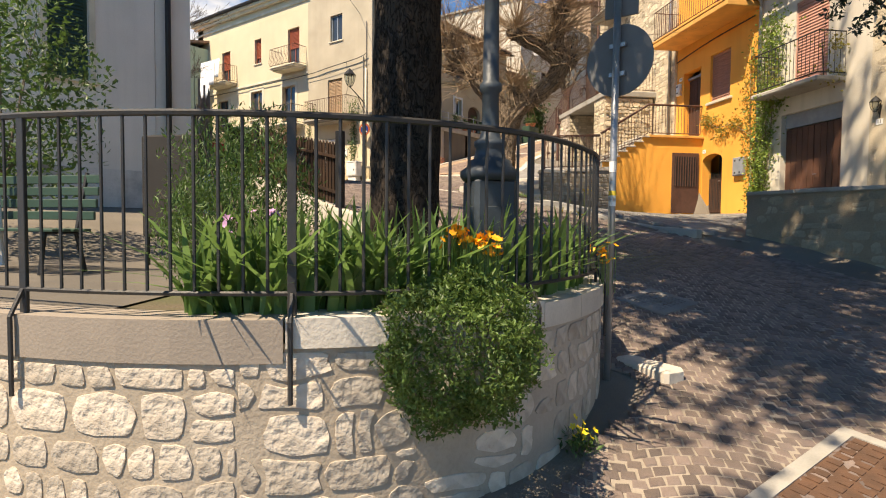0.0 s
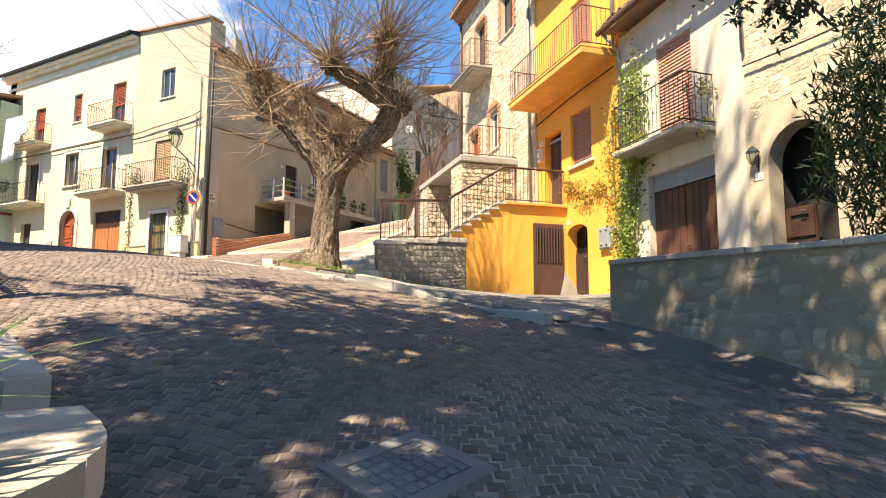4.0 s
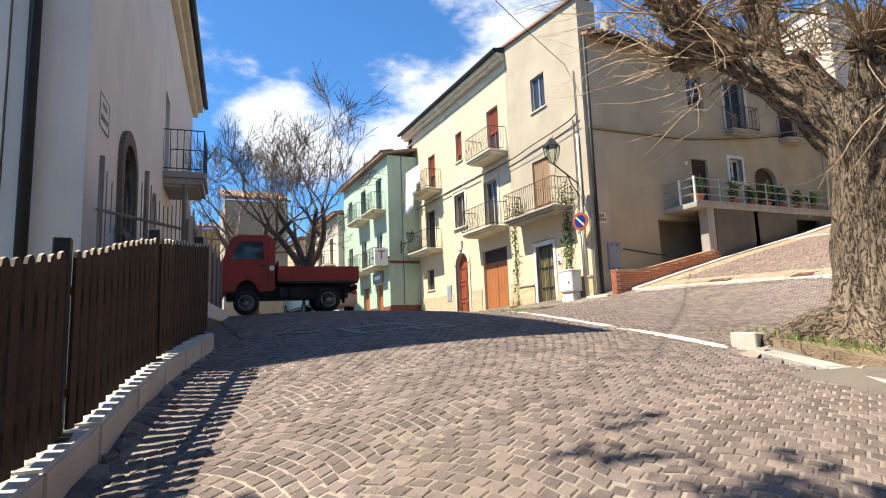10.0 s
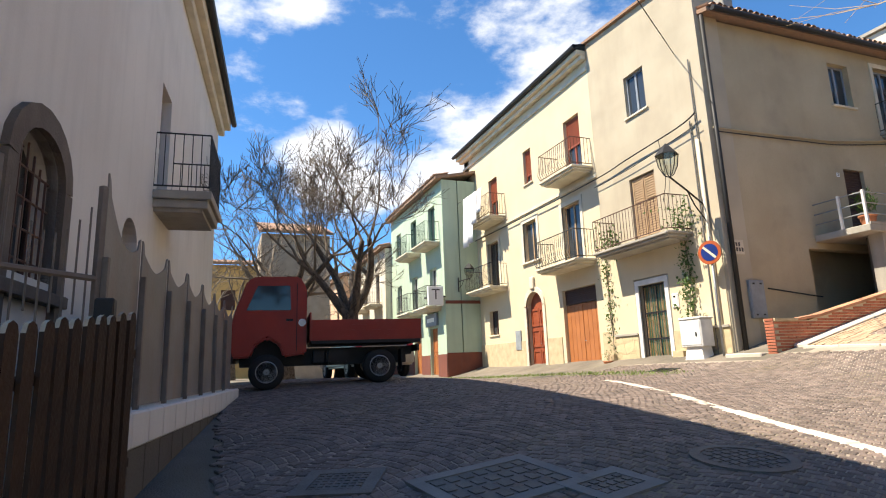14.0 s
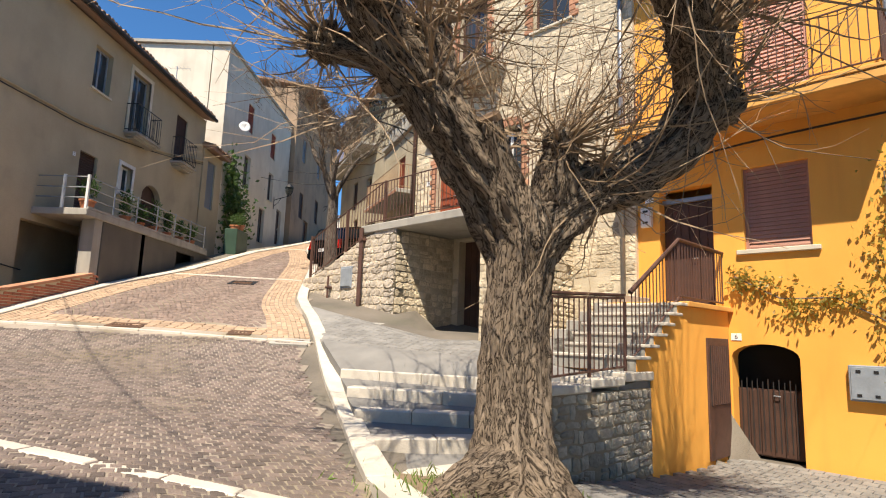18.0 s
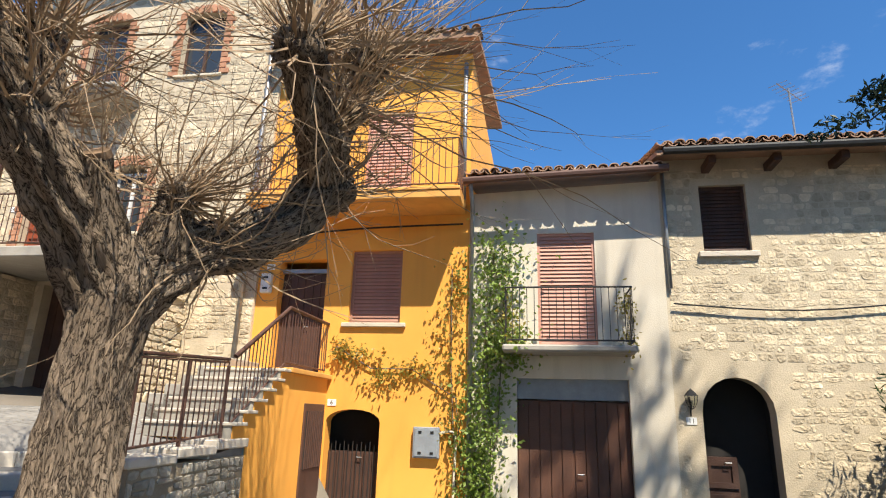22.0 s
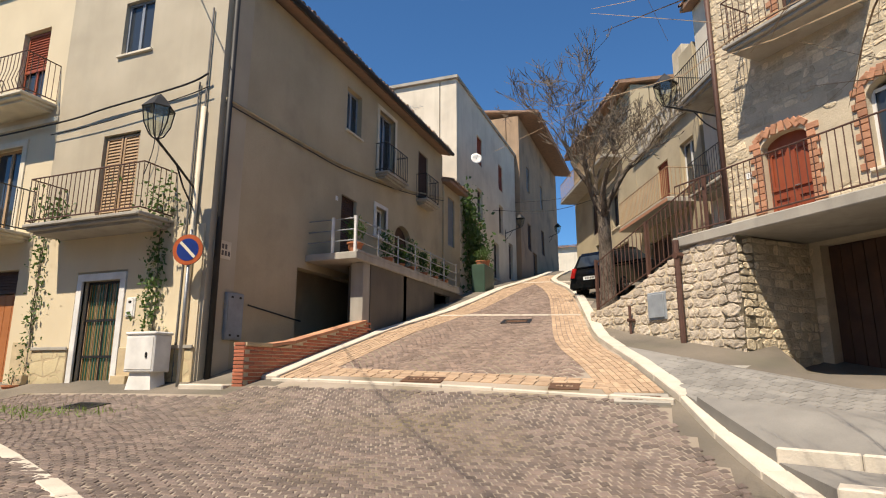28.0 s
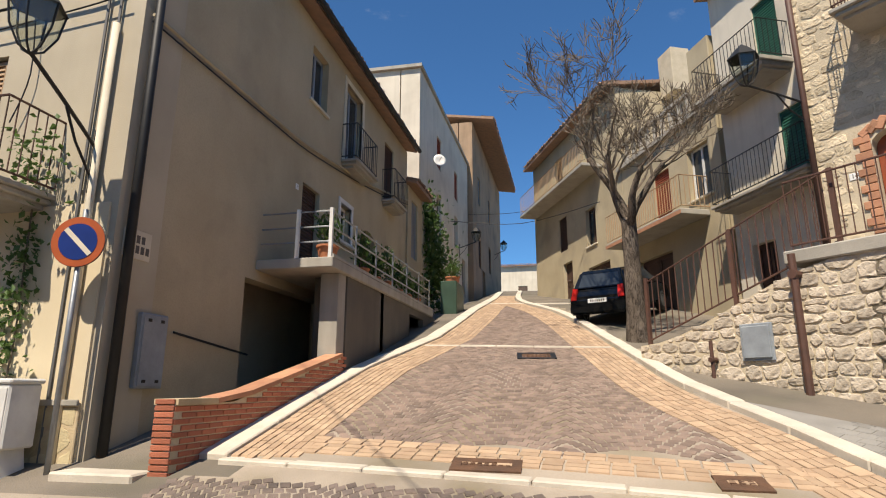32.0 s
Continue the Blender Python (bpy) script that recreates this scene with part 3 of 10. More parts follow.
def window(house, fr, a0, a1, z0, z1, frame_mat=TANWOOD, glass=None, leaves=2, set_in=0.16, sill=True):
    bm = bmesh.new()
    t = 0.06
    fbox(bm, fr, a0, a0 + t, -set_in - 0.05, -set_in, z0, z1)
    fbox(bm, fr, a1 - t, a1, -set_in - 0.05, -set_in, z0, z1)
    fbox(bm, fr, a0 + t, a1 - t, -set_in - 0.05, -set_in, z1 - t, z1)
    fbox(bm, fr, a0 + t, a1 - t, -set_in - 0.05, -set_in, z0, z0 + t)
    for k in range(1, leaves):
        c = a0 + (a1 - a0) * k / leaves
        fbox(bm, fr, c - 0.04, c + 0.04, -set_in - 0.045, -set_in + 0.005, z0 + t, z1 - t)
    fr_ob = part("window", bm, frame_mat, house)
    bm = bmesh.new()
    fbox(bm, fr, a0 + 0.02, a1 - 0.02, -set_in - 0.035, -set_in - 0.025, z0 + 0.02, z1 - 0.02)
    part("pane", bm, glass or GLASS, fr_ob)
    if sill:
        bm = bmesh.new()
        fbox(bm, fr, a0 - 0.08, a1 + 0.08, -set_in, 0.06, z0 - 0.06, z0 + 0.001, 0.008)
        part("sill", bm, CREAMTRIM, fr_ob)
    return fr_ob


def shutter(house, fr, a0, a1, z0, z1, material, b=0.03, slats=True, name="shutter"):
    """Slatted shutter or roller blind closed over an opening."""
    bm = bmesh.new()
    t = 0.05
    fbox(bm, fr, a0, a0 + t, b - 0.035, b, z0, z1)
    fbox(bm, fr, a1 - t, a1, b - 0.035, b, z0, z1)
    fbox(bm, fr, a0 + t, a1 - t, b - 0.035, b, z1 - t, z1)
    fbox(bm, fr, a0 + t, a1 - t, b - 0.035, b, z0, z0 + t)
    fbox(bm, fr, a0 + t, a1 - t, b - 0.035, b - 0.03, z0, z1)
    ob = part(name, bm, material, house)
    n = max(4, int((z1 - z0) / 0.075))
    bm = bmesh.new()
    vs = [bm.verts.new(fr.p(a, bb, zz)) for a, bb, zz in ((a0 + t, b - 0.003, 0), (a1 - t, b - 0.003, 0), (a1 - t, b - 0.028, 0.06), (a0 + t, b - 0.028, 0.06), (a1 - t, b - 0.03, 0), (a0 + t, b - 0.03, 0))]
    bm.faces.new(vs[:4])
    bm.faces.new((vs[0], vs[5], vs[4], vs[1]))
    me = bpy.data.meshes.new("slat")
    bm.to_mesh(me)
    bm.free()
    me.materials.append(material)
    for k in range(n):
        sl = new("slat", me)
        sl.parent = ob
        sl.location.z = z0 + t + (z1 - z0 - 2 * t) * k / n
    return ob


def door(house, fr, a0, a1, z0, z1, material, set_in=0.18, leaves=2, planks=0, rise=0, panels=2, name="door", handle=True):
    bm = bmesh.new()
    if rise:
        pts = arch_pts(a0, a1, z1, rise)
        loop = [(a0, z0), *pts, (a1, z0)]
        f = bm.faces.new([bm.verts.new(fr.p(a, -set_in, z)) for a, z in loop])
        bmesh.ops.recalc_face_normals(bm, faces=[f])
        top = z1 - rise
    else:
        fbox(bm, fr, a0, a1, -set_in - 0.05, -set_in, z0, z1)
        top = z1
    w = (a1 - a0) / leaves
    bits = []
    for k in range(leaves):
        l0, l1 = a0 + k * w + 0.015, a0 + (k + 1) * w - 0.015
        if planks:
            pw = (l1 - l0) / planks
            for i in range(planks):
                b2 = bmesh.new()
                fbox(b2, fr, l0 + i * pw + 0.006, l0 + (i + 1) * pw - 0.006, -set_in, -set_in + 0.022, z0 + 0.02, top - 0.02, 0.004)
                bits.append(("plank", b2))
        else:
            ph = (top - z0) / panels
            for i in range(panels):
                c0, c1 = z0 + i * ph + 0.05, z0 + (i + 1) * ph - 0.05
                b2 = bmesh.new()
                bits.append(("panel", b2))
                for q0, q1, r0, r1 in ((l0, l0 + 0.09, c0, c1), (l1 - 0.09, l1, c0, c1), (l0 + 0.09, l1 - 0.09, c0, c0 + 0.09), (l0 + 0.09, l1 - 0.09, c1 - 0.09, c1)):
                    fbox(b2, fr, q0, q1, -set_in, -set_in + 0.03, r0, r1)
    ob = part(name, bm, material, house)
    for nm, b2 in bits:
        part(nm, b2, material, ob)
    if handle:
        bm = bmesh.new()
        c = (a0 + a1) / 2 + 0.06
        tube(bm, [fr.p(c, -set_in + 0.02, z0 + 1.0), fr.p(c, -set_in + 0.075, z0 + 1.0), fr.p(c + 0.1, -set_in + 0.075, z0 + 1.0)], 0.011, 6)
        part("handle", bm, GALV, ob)
    return ob


def rail_run(parent, fr, a0, a1, b, z, h, material, step=0.13, rad=0.009, za=None, bulge=0.0, top_r=0.016, name="baluster", low=0.08):
    """Top and bottom rail with upright bars between two places; za is the floor height at a1 where it slopes."""
    za = z if za is None else za
    for hh in (h, low):
        bm = bmesh.new()
        tube(bm, [fr.p(a0, b, z + hh), fr.p(a1, b, za + hh)], top_r, 6)
        part("rail", bm, material, parent)
    n = max(2, int(abs(a1 - a0) / step))
    me = None
    for k in range(n + 1):
        f = k / n
        p = fr.p(a0 + (a1 - a0) * f, b, z + (za - z) * f)
        if me is None:
            bm = bmesh.new()
            out = fr.out * bulge
            tube(bm, [Vector((0, 0, low)), Vector((0, 0, h * 0.25)) + out, Vector((0, 0, h * 0.6)) + out * 0.15, Vector((0, 0, h))] if bulge else [Vector((0, 0, low)), Vector((0, 0, h))], rad, 5, False)
            me = bpy.data.meshes.new(name)
            bm.to_mesh(me)
            bm.free()
            me.materials.append(material)
        ob = new(name, me)
        ob.parent = parent
        ob.location = p


def side_run(parent, fr, a, b0, b1, z, h, material, step=0.13, rad=0.009, low=0.08):
    f2 = Fr((fr.o + fr.a * a).xy, fr.out.xy, fr.a.xy)
    rail_run(parent, f2, b0, b1, 0, z, h, material, step, rad, low=low)


def balcony(house, fr, a0, a1, z, depth=0.85, slab=None, rail=IRON, h=1.0, bulge=0.0, thick=0.14):
    bm = bmesh.new()
    fbox(bm, fr, a0, a1, -0.02, depth, z - thick * 0.5, z, 0.012)
    fbox(bm, fr, a0 + 0.06, a1 - 0.06, -0.02, depth - 0.06, z - thick, z - thick * 0.5, 0.012)
    fbox(bm, fr, a0 + 0.14, a1 - 0.14, -0.02, depth - 0.16, z - thick - 0.06, z - thick)
    ob = part("balcony", bm, slab or CREAMTRIM, house)
    rail_run(ob, fr, a0 + 0.04, a1 - 0.04, depth - 0.05, z, h, rail, bulge=bulge)
    side_run(ob, fr, a0 + 0.04, 0, depth - 0.05, z, h, rail)
    side_run(ob, fr, a1 - 0.04, 0, depth - 0.05, z, h, rail)
    return ob


def pipe(house, pts, r=0.05, material=DARKM, name="downpipe"):
    bm = bmesh.new()
    tube(bm, pts, r, 8)
    return part(name, bm, material, house, smooth=True)


def slab_roof(house, corners, thick, material, name="roof"):
    """A flat or tilted roof plate from its four upper corners."""
    bm = bmesh.new()
    up = [bm.verts.new(c) for c in corners]
    dn = [bm.verts.new(Vector(c) - Vector((0, 0, thick))) for c in corners]
    bm.faces.new(up)
    bm.faces.new(dn[::-1])
    for i in range(len(corners)):
        j = (i + 1) % len(corners)
        bm.faces.new((up[i], dn[i], dn[j], up[j]))
    bmesh.ops.recalc_face_normals(bm, faces=bm.faces)
    return part(name, bm, material, house)


def tile_eave(house, fr, a0, a1, b, z, rise=0.28, rows=5, pitch=0.22, name="roof_tiles"):
    """Rows of half-round clay tiles that climb from the eave inwards."""
    rng = random.Random(int(a0 * 10))
    verts, faces = [], []
    n = int((a1 - a0) / pitch)
    for r in range(rows):
        for k in range(n):
            for cover in (0, 1):
                a = a0 + pitch * (k + 0.5 + 0.5 * cover) + rng.uniform(-0.012, 0.012)
                b0, b1 = b - 0.36 * r + rng.uniform(-0.03, 0.03), b - 0.36 * r - 0.44
                z0 = z + rise * 0.36 * r + (0.05 if cover else 0.0)
                z1 = z0 + rise * 0.44
                base = len(verts)
                for bb, zz, ww in ((b0, z0, 1.0), (b1, z1, 0.82)):
                    for i in range(6):
                        an = math.pi * i / 5
                        s = 1 if cover else -1
                        verts.append(fr.p(a - 0.095 * ww * math.cos(an), bb, zz + s * 0.075 * ww * math.sin(an) + (0 if cover else 0.07)))
                for i in range(5):
                    faces.append((base + i, base + i + 1, base + 7 + i, base + 6 + i))
                # thickness at the mouth
                base2 = len(verts)
                for i in range(6):
                    an = math.pi * i / 5
                    s = 1 if cover else -1
                    verts.append(fr.p(a - 0.075 * math.cos(an), b0, z0 + s * 0.057 * math.sin(an) + (0 if cover else 0.07)))
                for i in range(5):
                    faces.append((base + i + 1, base + i, base2 + i, base2 + i + 1))
    ob = raw(name, verts, faces, TERRA, house)
    ob["kind"] = "stuff"
    return ob


# ---- cream house on the square ----
def cream_house():
    h = empty("house", "cream plastered three-storey house with iron balconies", "house")
    op = [(-30.72, -29.42, 3.2, 6.35, 0.6), (-28.0, -25.95, 3.2, 6.1), (-34.3, -33.4, 4.85, 5.95),
          (-27.6, -26.45, 6.95, 9.15), (-30.6, -29.5, 7.6, 9.25), (-34.1, -33.0, 6.95, 9.1),
          (-27.1, -26.1, 10.1, 12.3), (-30.25, -29.6, 10.85, 12.3), (-33.7, -32.8, 10.1, 12.1)]
    wall("wall", FRONT, -36.5, -25.35, 2.9, 14.25, op, CREAM, h)
    bm = bmesh.new()
    fbox(bm, FRONT, -36.5, -25.35, 0.0, 0.05, 9.62, 9.74, 0.01)
    part("string_course", bm, CREAMTRIM, h)
    bm = bmesh.new()
    fbox(bm, FRONT, -36.6, -25.35, 0.0, 0.06, 13.55, 13.68, 0.01)
    fbox(bm, FRONT, -36.65, -25.35, 0.0, 0.22, 13.95, 14.12, 0.02)
    fbox(bm, FRONT, -36.75, -25.35, 0.0, 0.38, 14.12, 14.3, 0.02)
    part("cornice", bm, CREAMTRIM, h)
    bm = bmesh.new()
    tube(bm, [FRONT.p(-36.85, 0.48, 14.36), FRONT.p(-25.3, 0.48, 14.36)], 0.09, 8)
    part("gutter", bm, DARKM, h)
    slab_roof(h, [FRONT.p(-36.9, 0.5, 14.42), FRONT.p(-25.3, 0.5, 14.42), FRONT.p(-25.3, -6, 16.2), FRONT.p(-36.9, -6, 16.2)], 0.1, DARKM)
    bm = bmesh.new()
    fbox(bm, FRONT, -36.5, -35.9, -12, 0, 2.9, 14.0)
    part("wall", bm, CREAM, h, "cream end wall")
    # stone base
    for p, q in ((-36.5, -30.95), (-29.2, -28.2), (-25.75, -25.35)):
        bm = bmesh.new()
        fbox(bm, FRONT, p, q, 0.0, 0.035, 2.9, 4.45, 0.008)
        part("plinth", bm, TAN, h)
    d = door(h, FRONT, -30.72, -29.42, 3.3, 6.35, REDWOOD, 0.2, 2, rise=0.6, panels=3)
    bm = bmesh.new()
    pts = arch_pts(-30.9, -29.24, 6.55, 0.75)
    inn = arch_pts(-30.72, -29.42, 6.35, 0.6)
    for (o0, o1), (i0, i1) in zip(zip(pts, pts[1:]), zip(inn, inn[1:])):
        for b0, b1 in ((0.05, 0.05),):
            bm.faces.new([bm.verts.new(FRONT.p(a, 0.05, z)) for a, z in (o0, o1, i1, i0)])
            bm.faces.new([bm.verts.new(FRONT.p(a, b, z)) for (a, z), b in ((o0, 0.05), (o0, 0), (o1, 0), (o1, 0.05))])
    fbox(bm, FRONT, -30.9, -30.72, -0.05, 0.05, 3.0, 5.8)
    fbox(bm, FRONT, -29.42, -29.24, -0.05, 0.05, 3.0, 5.8)
    fbox(bm, FRONT, -30.22, -29.92, 0.0, 0.12, 6.45, 6.95, 0.03)
    part("door_surround", bm, CREAMTRIM, h)
    door(h, FRONT, -28.0, -25.95, 3.25, 5.55, ORANGEWOOD, 0.15, 2, planks=4, name="garage_door")
    shutter(h, FRONT, -28.0, -25.95, 5.57, 6.08, BROWNWOOD, -0.12, name="transom")
    window(h, FRONT, -34.3, -33.4, 4.85, 5.95, BROWNWOOD)
    for a0, a1, z0, z1, m, surr in ((-27.6, -26.45, 6.95, 9.15, TANWOOD, 1), (-34.1, -33.0, 6.95, 9.1, BROWNWOOD, 1), (-30.6, -29.5, 7.6, 9.25, TANWOOD, 1),
                                    (-27.1, -26.1, 10.1, 12.3, REDWOOD, 0), (-30.25, -29.6, 10.85, 12.3, REDWOOD, 0), (-33.7, -32.8, 10.1, 12.1, REDWOOD, 0)):
        window(h, FRONT, a0, a1, z0, z1, m, GLASS if surr else None, 2, 0.14, z0 in (7.6, 10.85))
        if surr:
            surround(h, FRONT, a0, a1, z0, z1, CREAMTRIM, 0.16, 0.035, z0 == 7.6)
        else:
            shutter(h, FRONT, a0 + 0.06, a1 - 0.06, z1 - 1.1, z1 - 0.05, REDWOOD, -0.1, name="roller_blind")
    for a0, a1, z, m in ((-28.4, -25.75, 6.92, IRON), (-35.0, -32.3, 6.92, IRON), (-27.7, -25.5, 10.08, RUSTIRON), (-34.4, -32.1, 10.05, RUSTIRON)):
        balcony(h, FRONT, a0, a1, z, 0.85, CREAMTRIM, m, 1.0, 0.09)
    bm = bmesh.new()
    fbox(bm, FRONT, -31.75, -31.3, 0, 0.06, 4.1, 4.9, 0.01)
    part("meter_box", bm, GREYBOX, h)
    # washing on the upper balcony
    w = empty("laundry", "white sheets hung to dry over a balcony rail", "laundry")
    for k in range(4):
        bm = bmesh.new()
        a, n = -34.45 + 0.55 * k, 6
        rows = [[bm.verts.new(FRONT.p(a + 0.52 * i / n, 1.0 + 0.05 * math.sin(i * 1.9 + k) + 0.02 * j, 11.35 - (2.4, 2.3, 1.5, 1.1)[k] * j / 5)) for i in range(n + 1)] for j in range(6)]
        for r0, r1 in zip(rows, rows[1:]):
            for i in range(n):
                bm.faces.new((r0[i], r0[i + 1], r1[i + 1], r1[i]))
        ob = part("sheet", bm, CLOTH, w, smooth=True)
        ob.modifiers.new("thick", "SOLIDIFY").thickness = 0.01
    bm = bmesh.new()
    tube(bm, [FRONT.p(-35.6, 1.0, 11.36), FRONT.p(-33.2, 1.0, 11.36)], 0.012, 5)
    part("line", bm, GALV, w)
    return h


GREYF = mat("cream_grey_render", (0.48, 0.42, 0.315), (0.40, 0.345, 0.255), 0.8, 0.92, 0.15, 60, 0.15, 0.2, (0.30, 0.26, 0.19), stain=0.3)


# ---- grey corner house: front bay and long street side ----
def grey_house():
    h = empty("house", "unpainted grey rendered corner house with small balconies", "house")
    op = [(-23.8, -22.7, 3.3, 5.7), (-23.75, -22.65, 6.9, 9.0), (-23.55, -22.65, 10.95, 12.3)]
    wall("wall", FRONT, -25.35, -20.5, 2.9, 14.5, op, GREYF, h, top=14.05)
    bm = bmesh.new()
    fbox(bm, FRONT, -25.35, -23.98, 0.0, 0.03, 2.9, 5.9)
    part("lower_render", bm, CREAM, h, "cream painted ground floor")
    bm = bmesh.new()
    fbox(bm, FRONT, -22.52, -20.6, 0.0, 0.03, 2.9, 5.9)
    part("lower_render", bm, CREAM, h, "cream painted ground floor")
    bm = bmesh.new()
    fbox(bm, FRONT, -25.35, -20.6, 0.0, 0.03, 5.9, 6.7)
    part("lower_render", bm, CREAM, h, "cream painted ground floor")
    for p, q, b0, b1, z in ((-25.35, -23.98, 0.03, 0.06, 4.3), (-22.52, -20.6, 0.03, 0.06, 4.3), (-25.45, -25.05, 0.06, 0.2, 3.75), (-22.5, -22.1, 0.06, 0.2, 3.75)):
        bm = bmesh.new()
        fbox(bm, FRONT, p, q, b0, b1, 2.9, z, 0.01)
        part("plinth", bm, TAN, h)
    surround(h, FRONT, -23.8, -22.7, 3.3, 5.7, WHITEMETAL, 0.15, 0.05, False)
    d = window(h, FRONT, -23.8, -22.7, 3.3, 5.7, DARKM, AMBERGLASS, 2, 0.12, False)
    d.name = "glazed_door"
    for k in range(13):
        a = -23.72 + 0.078 * k
        bm = bmesh.new()
        fbox(bm, FRONT, a, a + 0.014, -0.115, -0.1, 3.36, 5.64)
        part("bar", bm, TEAL if k % 3 else TANWOOD, d)
    for z in (3.36, 4.1, 4.85):
        bm = bmesh.new()
        fbox(bm, FRONT, -23.76, -22.74, -0.118, -0.098, z, z + 0.05)
        part("cross_bar", bm, DARKM, d)
    window(h, FRONT, -23.75, -22.65, 6.9, 9.0, TANWOOD, CURTAINGLASS, 2, 0.12, False)
    shutter(h, FRONT, -23.7, -23.22, 6.95, 8.95, TANWOOD, -0.06)
    shutter(h, FRONT, -23.18, -22.7, 6.95, 8.95, TANWOOD, -0.06)
    window(h, FRONT, -23.55, -22.65, 10.95, 12.3, BLUEGREYW, None, 2, 0.1)
    balcony(h, FRONT, -24.75, -21.45, 6.85, 0.85, CONCRETE, RUSTIRON, 1.0, 0.0)
    op = [(25.78, 26.65, 10.7, 12.05), (27.8, 28.95, 10.0, 12.2), (31.0, 31.9, 10.0, 11.95), (25.66, 26.5, 6.7, 8.7), (27.7, 28.4, 7.95, 8.9), (29.1, 30.4, 6.7, 8.7, 0.5)]
    op.append((23.75, 27.0, 3.0, 6.3))
    wall("wall", SIDE, 21.6, 33.5, 2.9, 12.6, op, GREY, h, label="grey rendered street wall")
    window(h, SIDE, 25.78, 26.65, 10.7, 12.05, BLUEGREYW)
    window(h, SIDE, 27.8, 28.95, 10.0, 12.2, BLUEGREYW, None, 2, 0.16, False)
    surround(h, SIDE, 27.8, 28.95, 10.0, 12.2, CREAMTRIM, 0.14, 0.03, False)
    shutter(h, SIDE, 31.0, 31.9, 10.0, 11.95, BROWNWOOD, -0.05)
    shutter(h, SIDE, 25.7, 26.46, 6.7, 8.7, BROWNWOOD, -0.08)
    window(h, SIDE, 27.7, 28.4, 7.95, 8.9, WHITEMETAL)
    surround(h, SIDE, 27.7, 28.4, 7.95, 8.9, WHITEMETAL, 0.12, 0.03)
    door(h, SIDE, 29.1, 30.4, 6.7, 8.7, BROWNWOOD, 0.2, 2, rise=0.5)
    balcony(h, SIDE, 27.6, 29.2, 10.0, 0.45, CONCRETE, IRON, 0.95)
    balcony(h, SIDE, 30.8, 32.1, 10.0, 0.45, CONCRETE, IRON, 0.95)
    slab_roof(h, [SIDE.p(20.9, 0.35, 12.7), SIDE.p(33.55, 0.35, 12.7), SIDE.p(33.55, -5, 14.15), SIDE.p(20.9, -5, 14.15)], 0.12, TERRA)
    tile_eave(h, SIDE, 20.9, 33.55, 0.42, 12.73, rows=3)
    bm = bmesh.new()
    tube(bm, [SIDE.p(21.0, 0.45, 12.63), SIDE.p(33.55, 0.45, 12.63)], 0.075, 8)
    part("gutter", bm, DARKM, h)
    bm = bmesh.new()
    fbox(bm, SIDE, 22.9, 23.3, -1.2, -0.8, 13.0, 14.3, 0.02)
    part("chimney", bm, CONCRETE, h)
    slab_roof(h, [FRONT.p(-25.4, 0.12, 14.6), FRONT.p(-20.4, 0.12, 14.15), FRONT.p(-20.4, -0.6, 14.15), FRONT.p(-25.4, -0.6, 14.6)], 0.09, TERRA, "coping")
    pipe(h, [SIDE.p(20.95, 0.1, 12.6), SIDE.p(20.95, 0.1, 3.3)], 0.06)
    pipe(h, [FRONT.p(-20.85, 0.08, 9.2), FRONT.p(-20.85, 0.08, 3.3)], 0.045, CREAMTRIM)
    # terrace over a passage
    bm = bmesh.new()
    fbox(bm, SIDE, 24.05, 31.5, 0.0, 1.45, 6.48, 6.66, 0.015)
    t = part("terrace", bm, CONCRETE, h)
    bm = bmesh.new()
    fbox(bm, SIDE, 24.6, 24.95, 1.0, 1.35, 4.2, 6.48, 0.01)
    part("pillar", bm, CONCRETE, t, "pale concrete pillar")
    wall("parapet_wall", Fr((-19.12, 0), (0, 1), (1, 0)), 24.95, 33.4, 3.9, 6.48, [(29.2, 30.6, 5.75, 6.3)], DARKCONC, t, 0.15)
    # Added dark walls close off the passage so that it stays in shade.
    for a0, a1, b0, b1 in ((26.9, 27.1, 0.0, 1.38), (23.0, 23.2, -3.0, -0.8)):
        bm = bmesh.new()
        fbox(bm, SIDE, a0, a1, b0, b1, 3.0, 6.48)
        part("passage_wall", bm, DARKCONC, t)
    bm = bmesh.new()
    fbox(bm, SIDE, 24.1, 31.5, 1.33, 1.45, 6.66, 6.72)
    part("ledge", bm, CONCRETE, t)
    for zz in (6.95, 7.22, 7.5):
        bm = bmesh.new()
        tube(bm, [SIDE.p(24.1, 0.05, zz), SIDE.p(24.1, 1.38, zz), SIDE.p(31.3, 1.38, zz)], 0.018, 6)
        part("rail", bm, GALV, t)
    for k in range(7):
        bm = bmesh.new()
        tube(bm, [SIDE.p(24.1 + 1.2 * k, 1.38, 6.66), SIDE.p(24.1 + 1.2 * k, 1.38, 7.55)], 0.022, 6)
        part("post", bm, GALV, t)
    for p, q in ((24.1, 1.38), (24.1, 0.75)):
        bm = bmesh.new()
        fbox(bm, SIDE, p - 0.03, p + 0.03, q - 0.03, q + 0.03, 6.66, 7.55)
        part("post", bm, WHITEMETAL, t)
    return h


